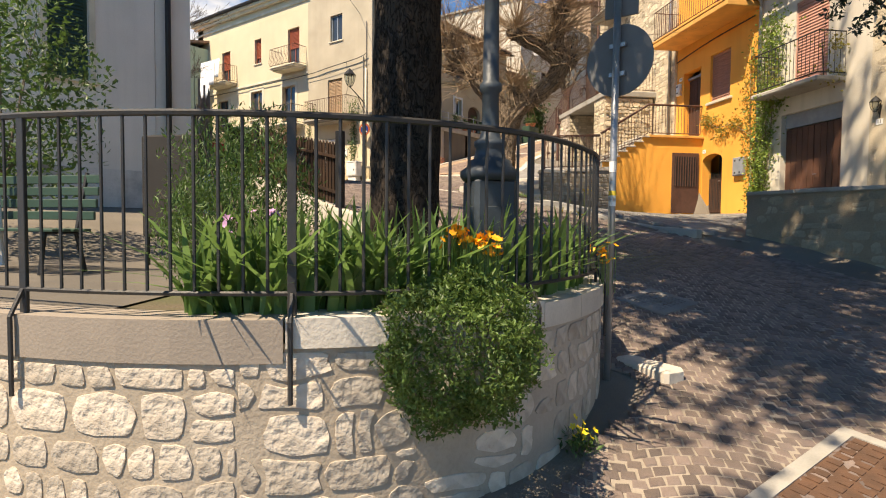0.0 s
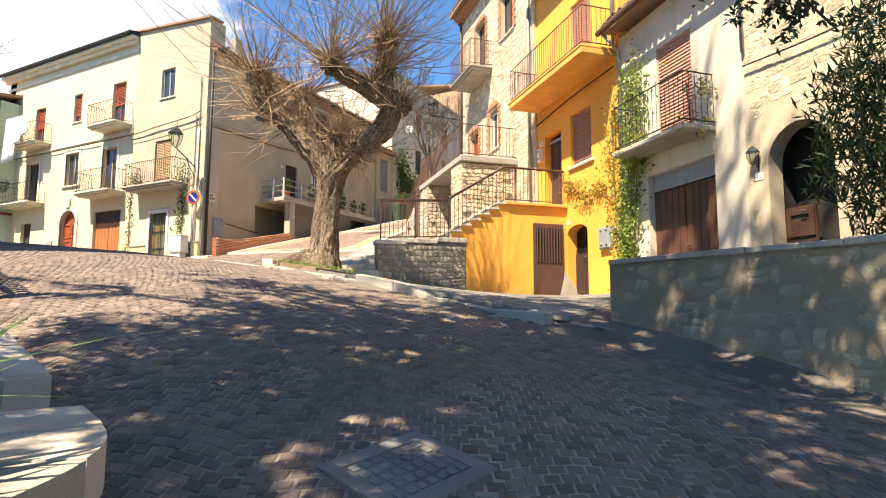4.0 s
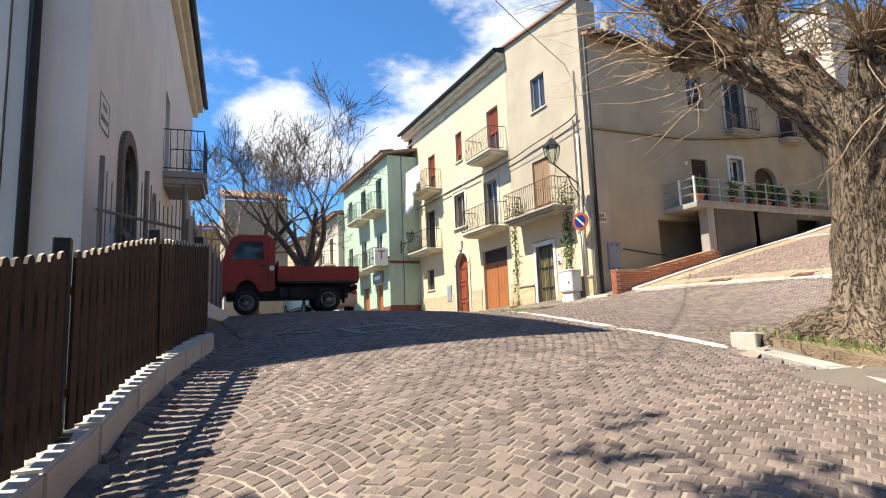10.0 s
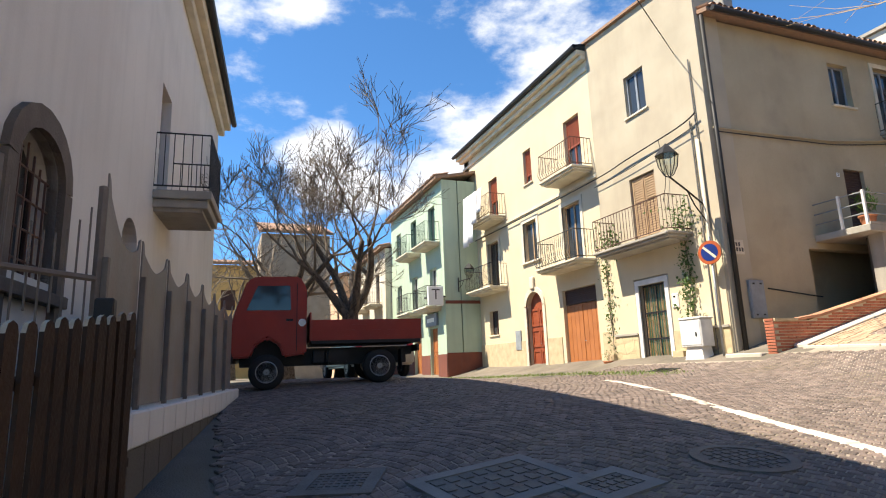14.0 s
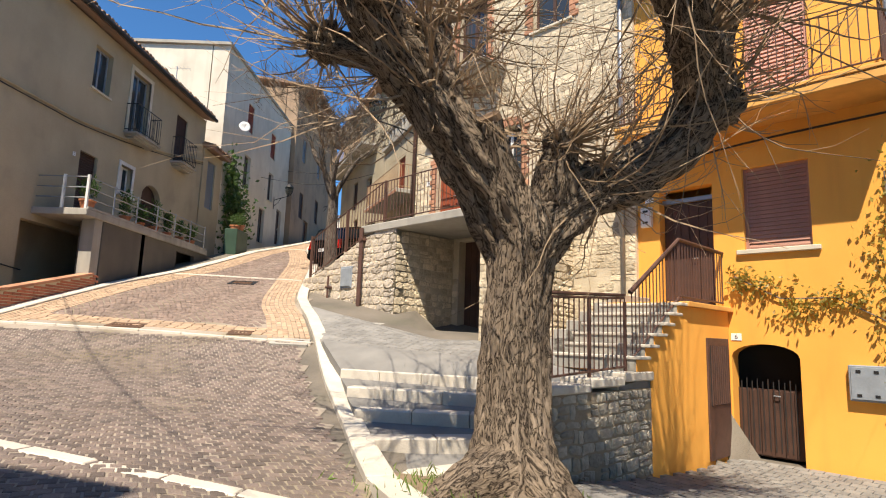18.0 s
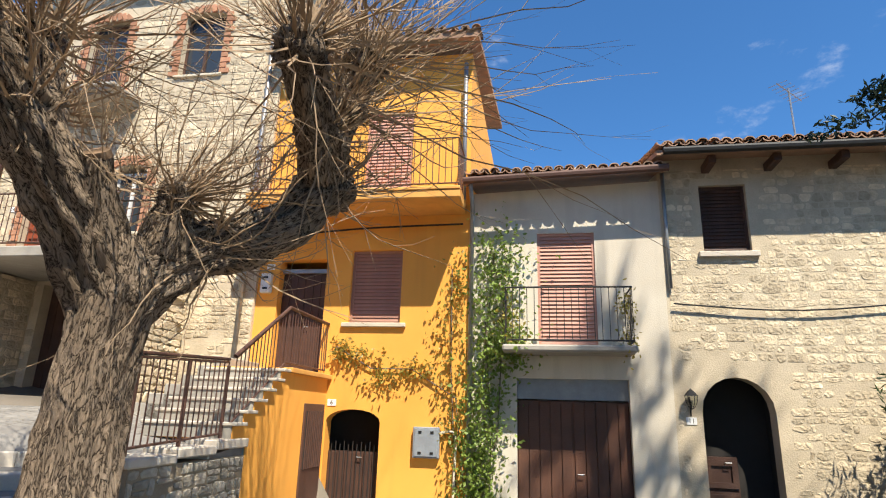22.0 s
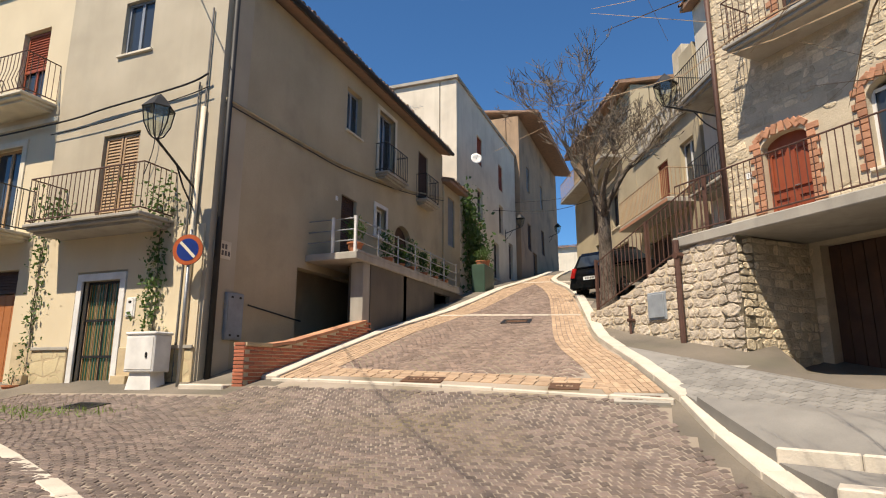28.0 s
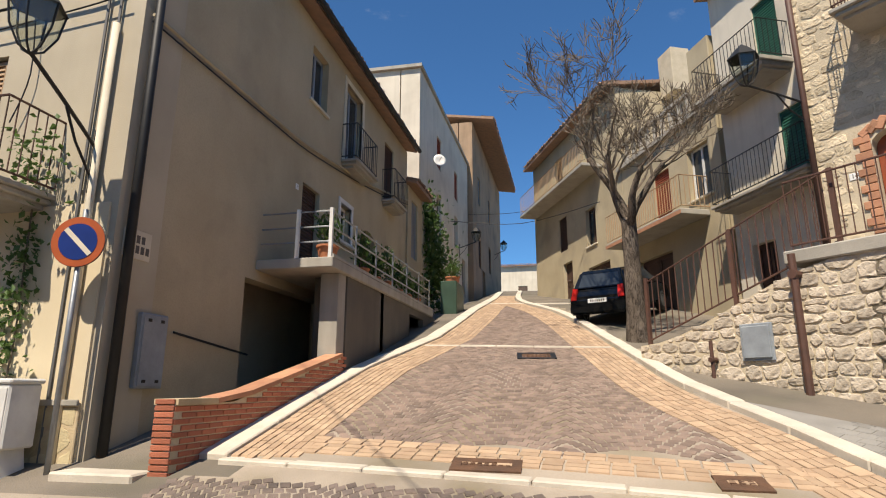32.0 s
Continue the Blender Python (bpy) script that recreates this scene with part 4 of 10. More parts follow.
def plain_house(label, fr, a0, a1, z0, z1, material, openings, deep=7.0, roof=TERRA, over=0.35, top=None, tiles=True, rise=1.6):
    """A house seen from farther off: front wall with shutters in its openings, roof, and walls behind."""
    h = empty("house", label, "house")
    wall("wall", fr, a0, a1, z0, z1, [o[:4] for o in openings], material, h, top=top)
    for o in openings:
        m, style = o[4], o[5]
        if style == "win":
            window(h, fr, *o[:4], m)
        elif style == "shut":
            shutter(h, fr, *o[:4], m, -0.06)
        elif style == "door":
            door(h, fr, *o[:4], m, 0.18, 2)
        elif style == "balc":
            window(h, fr, *o[:4], m, sill=False)
            balcony(h, fr, o[0] - 0.6, o[1] + 0.6, o[2] - 0.02, 0.8, CREAMTRIM, o[6] if len(o) > 6 else IRON)
    bm = bmesh.new()
    fbox(bm, fr, a0, a0 + 0.3, -deep, -0.85, z0, z1)
    part("wall", bm, material, h)
    bm = bmesh.new()
    fbox(bm, fr, a1 - 0.3, a1, -deep, -0.85, z0, top or z1)
    part("wall", bm, material, h)
    t = top or z1
    slab_roof(h, [fr.p(a0 - 0.15, over, z1 + 0.12), fr.p(a1 + 0.15, over, t + 0.12), fr.p(a1 + 0.15, -deep, t + rise), fr.p(a0 - 0.15, -deep, z1 + rise)], 0.14, roof)
    if tiles:
        tile_eave(h, fr, a0 - 0.1, a1 + 0.1, over + 0.05, z1 + 0.12, rise / deep, 2, 0.3)
    return h


cream_house()
CORNERHOUSE = grey_house()
GF = Fr((0, 19.0), (1, 0), (0, -1))
plain_house("pale green house with white-framed windows and green shutters", GF, -44.5, -35.3, 2.8, 12.6, GREEN,
            [(-37.4, -36.4, 9.6, 11.6, TEAL, "balc", GREENMETAL), (-40.4, -39.4, 9.6, 11.6, TEAL, "balc", GREENMETAL), (-43.3, -42.4, 10, 11.5, WHITEMETAL, "win"),
             (-37.4, -36.4, 6.4, 8.4, WHITEMETAL, "balc", IRON), (-40.4, -39.4, 6.4, 8.4, WHITEMETAL, "balc", IRON), (-43.3, -42.4, 6.8, 8.3, WHITEMETAL, "win"),
             (-37.6, -36.5, 3.0, 5.4, ORANGEWOOD, "door"), (-40.2, -39.0, 3.0, 5.4, ORANGEWOOD, "door")])
GS = Fr((-35.3, 0), (0, 1), (1, 0))
plain_house("cream and white house down the street", Fr((0, 18.6), (1, 0), (0, -1)), -53, -44.6, 2.6, 11.0, WHITEP,
            [(-47, -46.1, 7.6, 9.6, BROWNWOOD, "balc"), (-50.5, -49.6, 7.6, 9.6, BROWNWOOD, "balc"), (-47, -46, 3, 5.3, BROWNWOOD, "door")])
plain_house("peach house farther down the street", Fr((0, 17.6), (1, 0), (0, -1)), -64, -53.1, 2.4, 10.5, PEACH,
            [(-55.6, -54.7, 7.2, 9, BROWNWOOD, "shut"), (-59.6, -58.7, 7.2, 9, BROWNWOOD, "shut")])
plain_house("ochre house beyond the trees", Fr((-46, 0), (0, 1), (1, 0)), 5.5, 11.3, 2.5, 9.9, mat("ochre_wall", (0.62, 0.42, 0.16), None, 1, 0.9, 0.05, 40, 0.1, 0.2),
            [(9.0, 9.8, 7.2, 8.4, BROWNWOOD, "shut"), (10.2, 10.9, 5.0, 6.4, BROWNWOOD, "shut")])
plain_house("old brown rubble building behind the bare trees", Fr((-41.5, 0), (0, 1), (1, 0)), 10.95, 14.6, 2.5, 10.9, MORTARB, [(12.3, 13.0, 7.4, 8.6, BROWNWOOD, "shut")], 4)
# houses up the steep street, left-hand row
LOW = Fr((-20.45, 0), (0, 1), (1, 0))
plain_house("low rendered house with one tall window", LOW, 33.52, 35.5, 3.5, 11.4, GREY,
            [(34.0, 34.8, 8.9, 11.0, BLUEGREYW, "shut")], 6, TERRA)
UP = Fr((-20.6, 0), (0, 1), (1, 0))
plain_house("tall white house with red-brown shutters", UP, 35.55, 46.5, 4, 17.2, WHITEP,
            [(38.6, 39.5, 14.1, 15.6, REDWOOD, "shut"), (42.6, 43.5, 13.9, 15.4, REDWOOD, "shut"), (38.6, 39.5, 11.0, 12.8, BROWNWOOD, "win"), (42.6, 43.5, 11.3, 13.0, BROWNWOOD, "win"),
             (37.6, 38.6, 8.0, 10.0, BROWNWOOD, "door"), (41.4, 42.4, 8.6, 10.6, BROWNWOOD, "win"), (44.6, 45.6, 9.0, 11.2, BROWNWOOD, "door")], 10, CONCRETE, 0.1, None, False, 0.25)
plain_house("tall brown weathered house with deep eaves", Fr((-20.3, 0), (0, 1), (1, 0)), 46.6, 60, 5, 20.0, BROWNH,
            [(48.5, 49.4, 15.5, 17.2, BLUEGREYW, "shut"), (53, 53.9, 15.5, 17.2, BLUEGREYW, "shut"), (48.5, 49.5, 11.5, 13.3, BROWNWOOD, "shut"), (53, 54, 12, 13.8, BROWNWOOD, "shut"),
             (50, 51.2, 9.3, 11.6, BROWNWOOD, "door")], 8, TERRA, 1.3)
plain_house("small white house at the top of the street", Fr((0, 78), (1, 0), (0, -1)), -26, -12, 8, 17.5, WHITEP,
            [(-20.5, -19.5, 14, 15.3, BROWNWOOD, "shut"), (-17.5, -16.5, 14, 15.3, BROWNWOOD, "shut")])
# right-hand row up the street
RR = Fr((-11.3, 32.6), (-0.40, 0.917), (-0.917, -0.40))
OLDH = plain_house("old grey rendered house with a long upper balcony", RR, 4.2, 13.5, 4, 15.9, GREY,
            [(6.5, 7.4, 10.2, 11.8, BROWNWOOD, "win"), (9.4, 10.3, 10.6, 12.2, BROWNWOOD, "shut"), (9.6, 10.5, 13.3, 15.2, BROWNWOOD, "door"), (6.4, 7.3, 13.3, 15.2, BROWNWOOD, "door"),
             (5.5, 7.4, 7.5, 9.3, BROWNWOOD, "door"), (9.0, 10.0, 8.2, 10.0, BROWNWOOD, "door"), ], 7, TERRA, 0.5, None, True, 1.2)
LOWH = plain_house("lower grey house with a balustraded roof terrace", RR, -1.3, 4.15, 4, 12.4, GREY,
            [(1.2, 2.1, 9.5, 11.4, REDWOOD, "shut"), (-0.8, 0.2, 9.9, 11.5, WHITEMETAL, "win"), (1.4, 3.4, 6.6, 8.7, BROWNWOOD, "door")], 7, CONCRETE, 0.15, None, False, 0.15)
for a in range(9):
    bm = bmesh.new()
    fbox(bm, RR, -0.1 + 0.47 * a, 0.0 + 0.47 * a, -0.1, 0.02, 12.5, 13.25, 0.01)
    part("baluster", bm, CONCRETE, LOWH)
for z in (12.5, 13.25):
    bm = bmesh.new()
    fbox(bm, RR, -0.15, 4.1, -0.12, 0.04, z, z + 0.12, 0.01)
    part("rail", bm, CONCRETE, LOWH)
bm = bmesh.new()
fbox(bm, RR, -1.3, -0.3, -4.0, 0.02, 12.45, 14.6, 0.02)
part("stair_head", bm, GREY, LOWH, "rough grey rendered stair head")
bm = bmesh.new()
fbox(bm, RR, 3.2, 4.1, -2.7, -1.9, 15.5, 17.3, 0.02)
part("chimney", bm, MORTAR, OLDH, "stubby stone chimney")
WG = Fr((-8.6, 26.4), (-0.40, 0.917), (-0.917, -0.40))
WHITEN = plain_house("narrow white house with dark green shutters", WG, 0.6, 5.25, 4, 15.6, WHITEP,
            [(2.4, 3.3, 9.15, 11.0, TEAL, "shut"), (2.9, 3.7, 12.15, 14.2, TEAL, "shut"), (3.9, 4.7, 5.9, 8.0, BROWNWOOD, "door")])
balcony(WHITEN, WG, 2.0, 5.2, 9.13, 0.7, CONCRETE, IRON, 1.0)
balcony(WHITEN, WG, 2.6, 5.2, 12.1, 0.9, CONCRETE, IRON, 1.0, thick=0.22)
bm = bmesh.new()
tube(bm, [WG.p(4.2, -1.0, 15.6), WG.p(4.2, -1.0, 17.2)], 0.12, 8)
part("flue", bm, GALV, WHITEN)


# ---- stone house with deck ----
def stone_house():
    h = empty("house", "old rubble stone house with brick-framed openings and an upper deck", "house")
    fr = Fr((10.6 * R2, 10.6 * R2), (R2, -R2), (-R2, -R2))
    op = [(-24.95, -23.95, 6.45, 8.6, 0.25), (-22.85, -22.0, 7.3, 8.9, 0.3), (-21.7, -20.65, 11.1, 12.8, 0.12), (-24.2, -23.2, 10.5, 12.8, 0.12), (-24.0, -21.9, 3.6, 6.15)]
    wall("wall", fr, -25.9, -19.1, 2.0, 14.4, op, MORTAR, h)
    door(h, fr, -24.95, -23.95, 6.45, 8.6, REDWOOD, 0.2, 2, rise=0.25)
    window(h, fr, -22.85, -22.0, 7.3, 8.75, WHITEMETAL)
    window(h, fr, -21.7, -20.65, 11.1, 12.75, BROWNWOOD)
    window(h, fr, -24.2, -23.2, 10.5, 12.75, BROWNWOOD, sill=False)
    balcony(h, fr, -24.9, -22.5, 10.48, 0.9, CONCRETE, RUSTIRON, 1.0)
    door(h, fr, -24.0, -21.9, 3.6, 6.15, BROWNWOOD, 0.25, 2, planks=5)
    for a0, a1, z0, z1 in ((-24.95, -23.95, 6.45, 8.6), (-22.85, -22.0, 7.3, 8.9), (-21.7, -20.65, 11.1, 12.8), (-24.2, -23.2, 10.5, 12.8)):
        for k in range(int((z1 - z0) / 0.14)):
            for a, s in ((a0, -1), (a1, 1)):
                bm = bmesh.new()
                w = 0.16 if k % 2 else 0.24
                fbox(bm, fr, min(a, a + s * w), max(a, a + s * w), -0.02, 0.035, z0 + k * 0.14, z0 + k * 0.14 + 0.125, 0.008)
                part("brick", bm, BRICKQ, h)
        n = 8
        for k in range(n):
            an0 = math.pi * (0.18 + 0.64 * k / n)
            c, w = (a0 + a1) / 2, (a1 - a0) / 2 * 1.15
            bm = bmesh.new()
            rot = Matrix.Rotation(-(math.pi / 2 - an0 - 0.03), 4, fr.out)
            at = fr.p(c - w * math.cos(an0) * 1.1, 0.01, z1 - 0.1 + 0.2 * math.sin(an0))
            f2 = Fr((0, 0), fr.a.xy, fr.out.xy)
            fbox(bm, f2, -0.06, 0.06, -0.02, 0.03, -0.11, 0.11, 0.008)
            bmesh.ops.transform(bm, matrix=Matrix.Translation(at) @ rot, verts=bm.verts)
            part("brick", bm, BRICKQ, h)
    bm = bmesh.new()
    fbox(bm, fr, -26.0, -19.0, 0.0, 0.16, 13.75, 13.9)
    fbox(bm, fr, -26.1, -18.9, 0.0, 0.3, 13.9, 14.06)
    part("brick_cornice", bm, BRICKQ, h, "stepped brick eaves course")
    slab_roof(h, [fr.p(-26.2, 0.5, 14.2), fr.p(-18.9, 0.5, 14.2), fr.p(-18.9, -7, 16.2), fr.p(-26.2, -7, 16.2)], 0.14, TERRA)
    tile_eave(h, fr, -26.2, -18.9, 0.52, 14.2, 0.26, 2, 0.26)
    side = Fr(fr.p(-25.9, 0, 0).xy, (-R2, -R2), (-R2, R2))
    wall("wall", side, -7.0, -0.82, 2.0, 14.4, [], MORTAR, h)
    bm = bmesh.new()
    fbox(bm, fr, -19.4, -19.1, -7, -0.85, 2.0, 14.4)
    part("wall", bm, MORTAR, h)
    # deck over the recess
    bm = bmesh.new()
    fbox(bm, fr, -25.6, -20.4, 0.0, 2.0, 6.22, 6.42, 0.02)
    d = part("deck", bm, CONCRETE, h, "concrete deck slab")
    rail_run(d, fr, -25.5, -20.5, 1.92, 6.42, 1.05, RUSTIRON, 0.12, 0.009)
    side_run(d, fr, -20.5, 0, 1.92, 6.42, 1.05, RUSTIRON, 0.12)
    return h, fr


BRICKQ = mat("old_orange_brick", (0.50, 0.26, 0.15), (0.42, 0.20, 0.12), 6, 0.9, 0.4, 60, 0.25, rand=0.25)
STONEHOUSE, SFR = stone_house()


# ---- orange house with outside stair ----
def orange_house():
    h = empty("house", "ochre-orange painted house with an outside stair and long balcony", "house")
    fr = ROW
    op = [(-18.65, -17.65, 4.3, 6.65), (-17.13, -16.1, 5.36, 6.82), (-17.42, -16.38, 1.7, 3.75, 0.22), (-17.0, -16.0, 7.75, 9.9)]
    wall("wall", fr, -19.1, -14.78, 1.4, 11.2, op, ORANGE, h)
    bm = bmesh.new()
    fbox(bm, fr, -19.1, -18.8, -7, -0.85, 1.4, 11.2)
    part("wall", bm, ORANGE, h)
    bm = bmesh.new()
    fbox(bm, fr, -15.08, -14.78, -7, -0.85, 1.4, 11.2)
    part("wall", bm, ORANGE, h)
    slab_roof(h, [fr.p(-19.2, 0.5, 11.4), fr.p(-14.6, 0.5, 11.4), fr.p(-14.6, -7, 13.2), fr.p(-19.2, -7, 13.2)], 0.14, TERRA)
    tile_eave(h, fr, -19.2, -14.6, 0.55, 11.4, 0.25, 2, 0.24)
    door(h, fr, -18.65, -17.65, 4.3, 6.4, BROWNWOOD, 0.22, 2, planks=3)
    bm = bmesh.new()
    fbox(bm, fr, -18.65, -17.65, -0.2, -0.14, 6.4, 6.48)
    part("door_head", bm, GALV, h)
    shutter(h, fr, -17.13, -16.1, 5.36, 6.82, ROLLER, -0.08, name="roller_blind")
    bm = bmesh.new()
    fbox(bm, fr, -17.25, -15.98, -0.1, 0.07, 5.28, 5.36, 0.01)
    part("sill", bm, CREAMTRIM, h)
    # Near-black panel behind the half door stands for the unlit depth there.
    bm = bmesh.new()
    fbox(bm, fr, -17.6, -16.2, -0.75, -0.7, 1.5, 3.9)
    part("cellar", bm, SHADEBLACK, h)
    d = door(h, fr, -17.42, -16.38, 1.9, 3.0, BROWNWOOD, 0.26, 2, planks=3, name="cellar_door")
    for k in range(12):
        bm = bmesh.new()
        a = -17.36 + 0.083 * k
        fbox(bm, fr, a, a + 0.014, -0.24, -0.226, 2.0, 3.12 + 0.05 * (k % 2))
        part("bar", bm, IRON, d)
    shutter(h, fr, -17.0, -16.0, 7.75, 9.9, SHUTTERPINK, -0.04)
    # upper balcony
    bm = bmesh.new()
    fbox(bm, fr, -19.05, -14.85, 0.0, 1.0, 7.52, 7.68, 0.02)
    fbox(bm, fr, -19.05, -14.85, 0.0, 1.02, 7.68, 7.74, 0.01)
    b = part("balcony", bm, ORANGETRIM, h, "ochre balcony slab")
    rail_run(b, fr, -19.0, -14.9, 0.94, 7.74, 1.0, RUSTIRON, 0.12)
    side_run(b, fr, -14.9, 0, 0.94, 7.74, 1.0, RUSTIRON, 0.12)
    side_run(b, fr, -19.0, 0, 0.94, 7.74, 1.0, RUSTIRON, 0.12)
    # stair: block faces along the row, flight climbs towards the facade
    st = empty("stair", "orange plastered outside stair with pale stone treads and brown iron railing", "stair")
    # u fixed side face at -17.45; b is distance out of the facade
    prof = [(0.0, 1.3), (2.95, 1.3), (2.95, 3.2)]
    n = 6
    for k in range(n):
        b0 = 3.35 - (3.35 - 1.78) * k / n
        prof += [(b0, 3.32 + (4.28 - 3.32) * k / n), (b0, 3.32 + (4.28 - 3.32) * (k + 1) / n)]
    prof += [(0.0, 4.28)]
    bm = bmesh.new()
    f0 = [bm.verts.new(fr.p(-17.45, b, z)) for b, z in prof]
    f1 = [bm.verts.new(fr.p(-18.75, b, z)) for b, z in prof]
    bm.faces.new(f0)
    bm.faces.new(f1[::-1])
    for i in range(len(prof)):
        j = (i + 1) % len(prof)
        bm.faces.new((f0[i], f1[i], f1[j], f0[j]))
    bmesh.ops.recalc_face_normals(bm, faces=bm.faces)
    part("stair_block", bm, ORANGE, st)
    for k in range(n):
        b0 = 3.35 - (3.35 - 1.78) * k / n
        z = 3.32 + (4.28 - 3.32) * (k + 1) / n
        bm = bmesh.new()
        fbox(bm, fr, -18.78, -17.38, b0 - 0.28, b0 + 0.04, z, z + 0.045, 0.01)
        part("tread", bm, COPING, st)
        bm = bmesh.new()
        fbox(bm, fr, -18.74, -17.46, b0 - 0.02, b0 + 0.018, z - 0.16, z)
        part("riser", bm, CONCRETE, st)
    bm = bmesh.new()
    fbox(bm, fr, -18.78, -17.36, 0.0, 1.84, 4.28, 4.36, 0.01)
    part("landing", bm, ORANGETRIM, st)
    # metal gate in the stair block
    SF = Fr(fr.p(-17.45, 0, 0).xy, (-R2, -R2), (R2, -R2))
    bm = bmesh.new()
    fbox(bm, SF, 0.12, 1.03, 0.0, 0.03, 1.9, 3.82, 0.005)
    g = part("gate", bm, RUSTIRON, st, "brown sheet-metal gate with a barred top")
    # Solid gate: a near-black sheet stands for the shade behind the bars.
    bm = bmesh.new()
    fbox(bm, SF, 0.2, 0.95, 0.03, 0.035, 2.75, 3.7)
    part("opening", bm, SHADEBLACK, g)
    for k in range(9):
        bm = bmesh.new()
        fbox(bm, SF, 0.22 + 0.085 * k, 0.245 + 0.085 * k, 0.035, 0.055, 2.75, 3.7)
        part("bar", bm, RUSTIRON, g)
    # railing
    rl = st
    rail_run(rl, SF, 0.05, 1.8, -0.06, 4.36, 0.95, RUSTIRON, 0.105)
    rail_run(rl, SF, 1.85, 3.35, -0.06, 4.34, 0.95, RUSTIRON, 0.105, za=3.42)
    bm = bmesh.new()
    tube(bm, [SF.p(0.02, -0.06, 5.33), SF.p(1.82, -0.06, 5.33), SF.p(3.4, -0.06, 4.38)], 0.03, 8)
    part("handrail", bm, RUSTIRON, st)
    return h


orange_house()


# ---- white house with garage, stone house with arched door ----
def white_house():
    h = empty("house", "white plastered house with a brown garage door and planted balcony", "house")
    fr = ROW
    wall("wall", fr, -14.78, -11.2, 1.2, 7.95, [(-13.88, -11.93, 1.4, 4.38), (-13.48, -12.42, 4.95, 7.1)], WHITEP, h, top=8.1)
    bm = bmesh.new()
    fbox(bm, fr, -13.88, -11.93, -0.2, -0.12, 4.02, 4.38)
    part("transom", bm, GREYBOX, h)
    door(h, fr, -13.88, -11.93, 1.78, 4.0, GARAGEW, 0.16, 2, planks=5, name="garage_door")
    shutter(h, fr, -13.48, -12.42, 4.95, 7.1, SHUTTERPINK, -0.03)
    bm = bmesh.new()
    fbox(bm, fr, -14.1, -11.85, 0.0, 0.75, 4.78, 4.9, 0.03)
    b = part("balcony", bm, CONCRETE, h, "mossy concrete balcony slab")
    rail_run(b, fr, -14.05, -11.9, 0.68, 4.9, 1.0, IRON, 0.12, 0.007)
    side_run(b, fr, -11.9, 0, 0.68, 4.9, 1.0, IRON, 0.12, 0.007)
    side_run(b, fr, -14.05, 0, 0.68, 4.9, 1.0, IRON, 0.12, 0.007)
    slab_roof(h, [fr.p(-14.9, 0.42, 8.12), fr.p(-11.1, 0.42, 8.26), fr.p(-11.1, -7, 10.0), fr.p(-14.9, -7, 9.9)], 0.1, TERRA)
    tile_eave(h, fr, -14.85, -11.1, 0.5, 8.17, 0.25, 5, 0.2)
    bm = bmesh.new()
    tube(bm, [fr.p(-14.85, 0.55, 8.02), fr.p(-11.1, 0.55, 8.14)], 0.07, 8)
    part("gutter", bm, RUSTIRON, h)
    pipe(h, [fr.p(-14.72, 0.5, 7.98), fr.p(-14.72, 0.08, 7.6), fr.p(-14.72, 0.08, 2.0)], 0.04, GALV)
    bm = bmesh.new()
    fbox(bm, fr, -12.6, -12.2, -3.0, -2.6, 8.6, 9.6, 0.02)
    part("chimney", bm, WHITEP, h)
    return h


def arch_house():
    h = empty("house", "rubble stone house with a round-arched dark doorway", "house")
    fr = ROW
    wall("wall", fr, -11.2, -1.5, 0.0, 8.58, [(-10.76, -9.6, 2.0, 4.46, 0.58), (-10.48, -9.66, 6.68, 7.98)], MORTAR, h)
    # Hall lining is coloured near-black to stand for deep shade in the doorway.
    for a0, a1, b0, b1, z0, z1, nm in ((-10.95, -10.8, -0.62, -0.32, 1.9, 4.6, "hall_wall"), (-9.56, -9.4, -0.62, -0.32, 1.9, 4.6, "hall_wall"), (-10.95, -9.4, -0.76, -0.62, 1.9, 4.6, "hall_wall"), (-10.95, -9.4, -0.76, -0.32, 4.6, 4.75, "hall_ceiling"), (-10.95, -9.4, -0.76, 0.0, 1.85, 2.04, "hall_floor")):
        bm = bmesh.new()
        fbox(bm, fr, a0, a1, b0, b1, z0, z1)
        part(nm, bm, SHADEBLACK, h)
    door(h, fr, -10.74, -10.2, 2.06, 3.15, BROWNWOOD, 0.3, 1, panels=2, name="half_door")
    shutter(h, fr, -10.48, -9.66, 6.7, 7.98, BROWNWOOD, -0.1)
    bm = bmesh.new()
    fbox(bm, fr, -10.58, -9.56, -0.1, 0.08, 6.58, 6.68, 0.01)
    part("sill", bm, COPING, h)
    bm = bmesh.new()
    fbox(bm, fr, -10.95, -9.4, 0.0, 0.45, 1.2, 1.98, 0.02)
    fbox(bm, fr, -11.0, -9.35, 0.0, 0.75, 1.2, 1.78, 0.02)
    part("doorstep", bm, CONCRETE, h)
    slab_roof(h, [fr.p(-11.3, 0.6, 8.46), fr.p(-1.4, 0.6, 8.46), fr.p(-1.4, -7, 10.4), fr.p(-11.3, -7, 10.4)], 0.1, TERRA)
    tile_eave(h, fr, -11.3, -1.4, 0.64, 8.52, 0.27, 7, 0.2)
    bm = bmesh.new()
    tube(bm, [fr.p(-11.2, 0.69, 8.4), fr.p(-1.4, 0.69, 8.42)], 0.07, 8)
    part("gutter", bm, DARKM, h)
    for k in range(9):
        bm = bmesh.new()
        fbox(bm, fr, -10.4 + 1.1 * k, -10.26 + 1.1 * k, -0.02, 0.5, 8.22, 8.37, 0.01)
        part("rafter_end", bm, BROWNWOOD, h)
    pipe(h, [fr.p(-11.12, 0.05, 8.3), fr.p(-11.12, 0.05, 6.0)], 0.035, GALV)
    return h


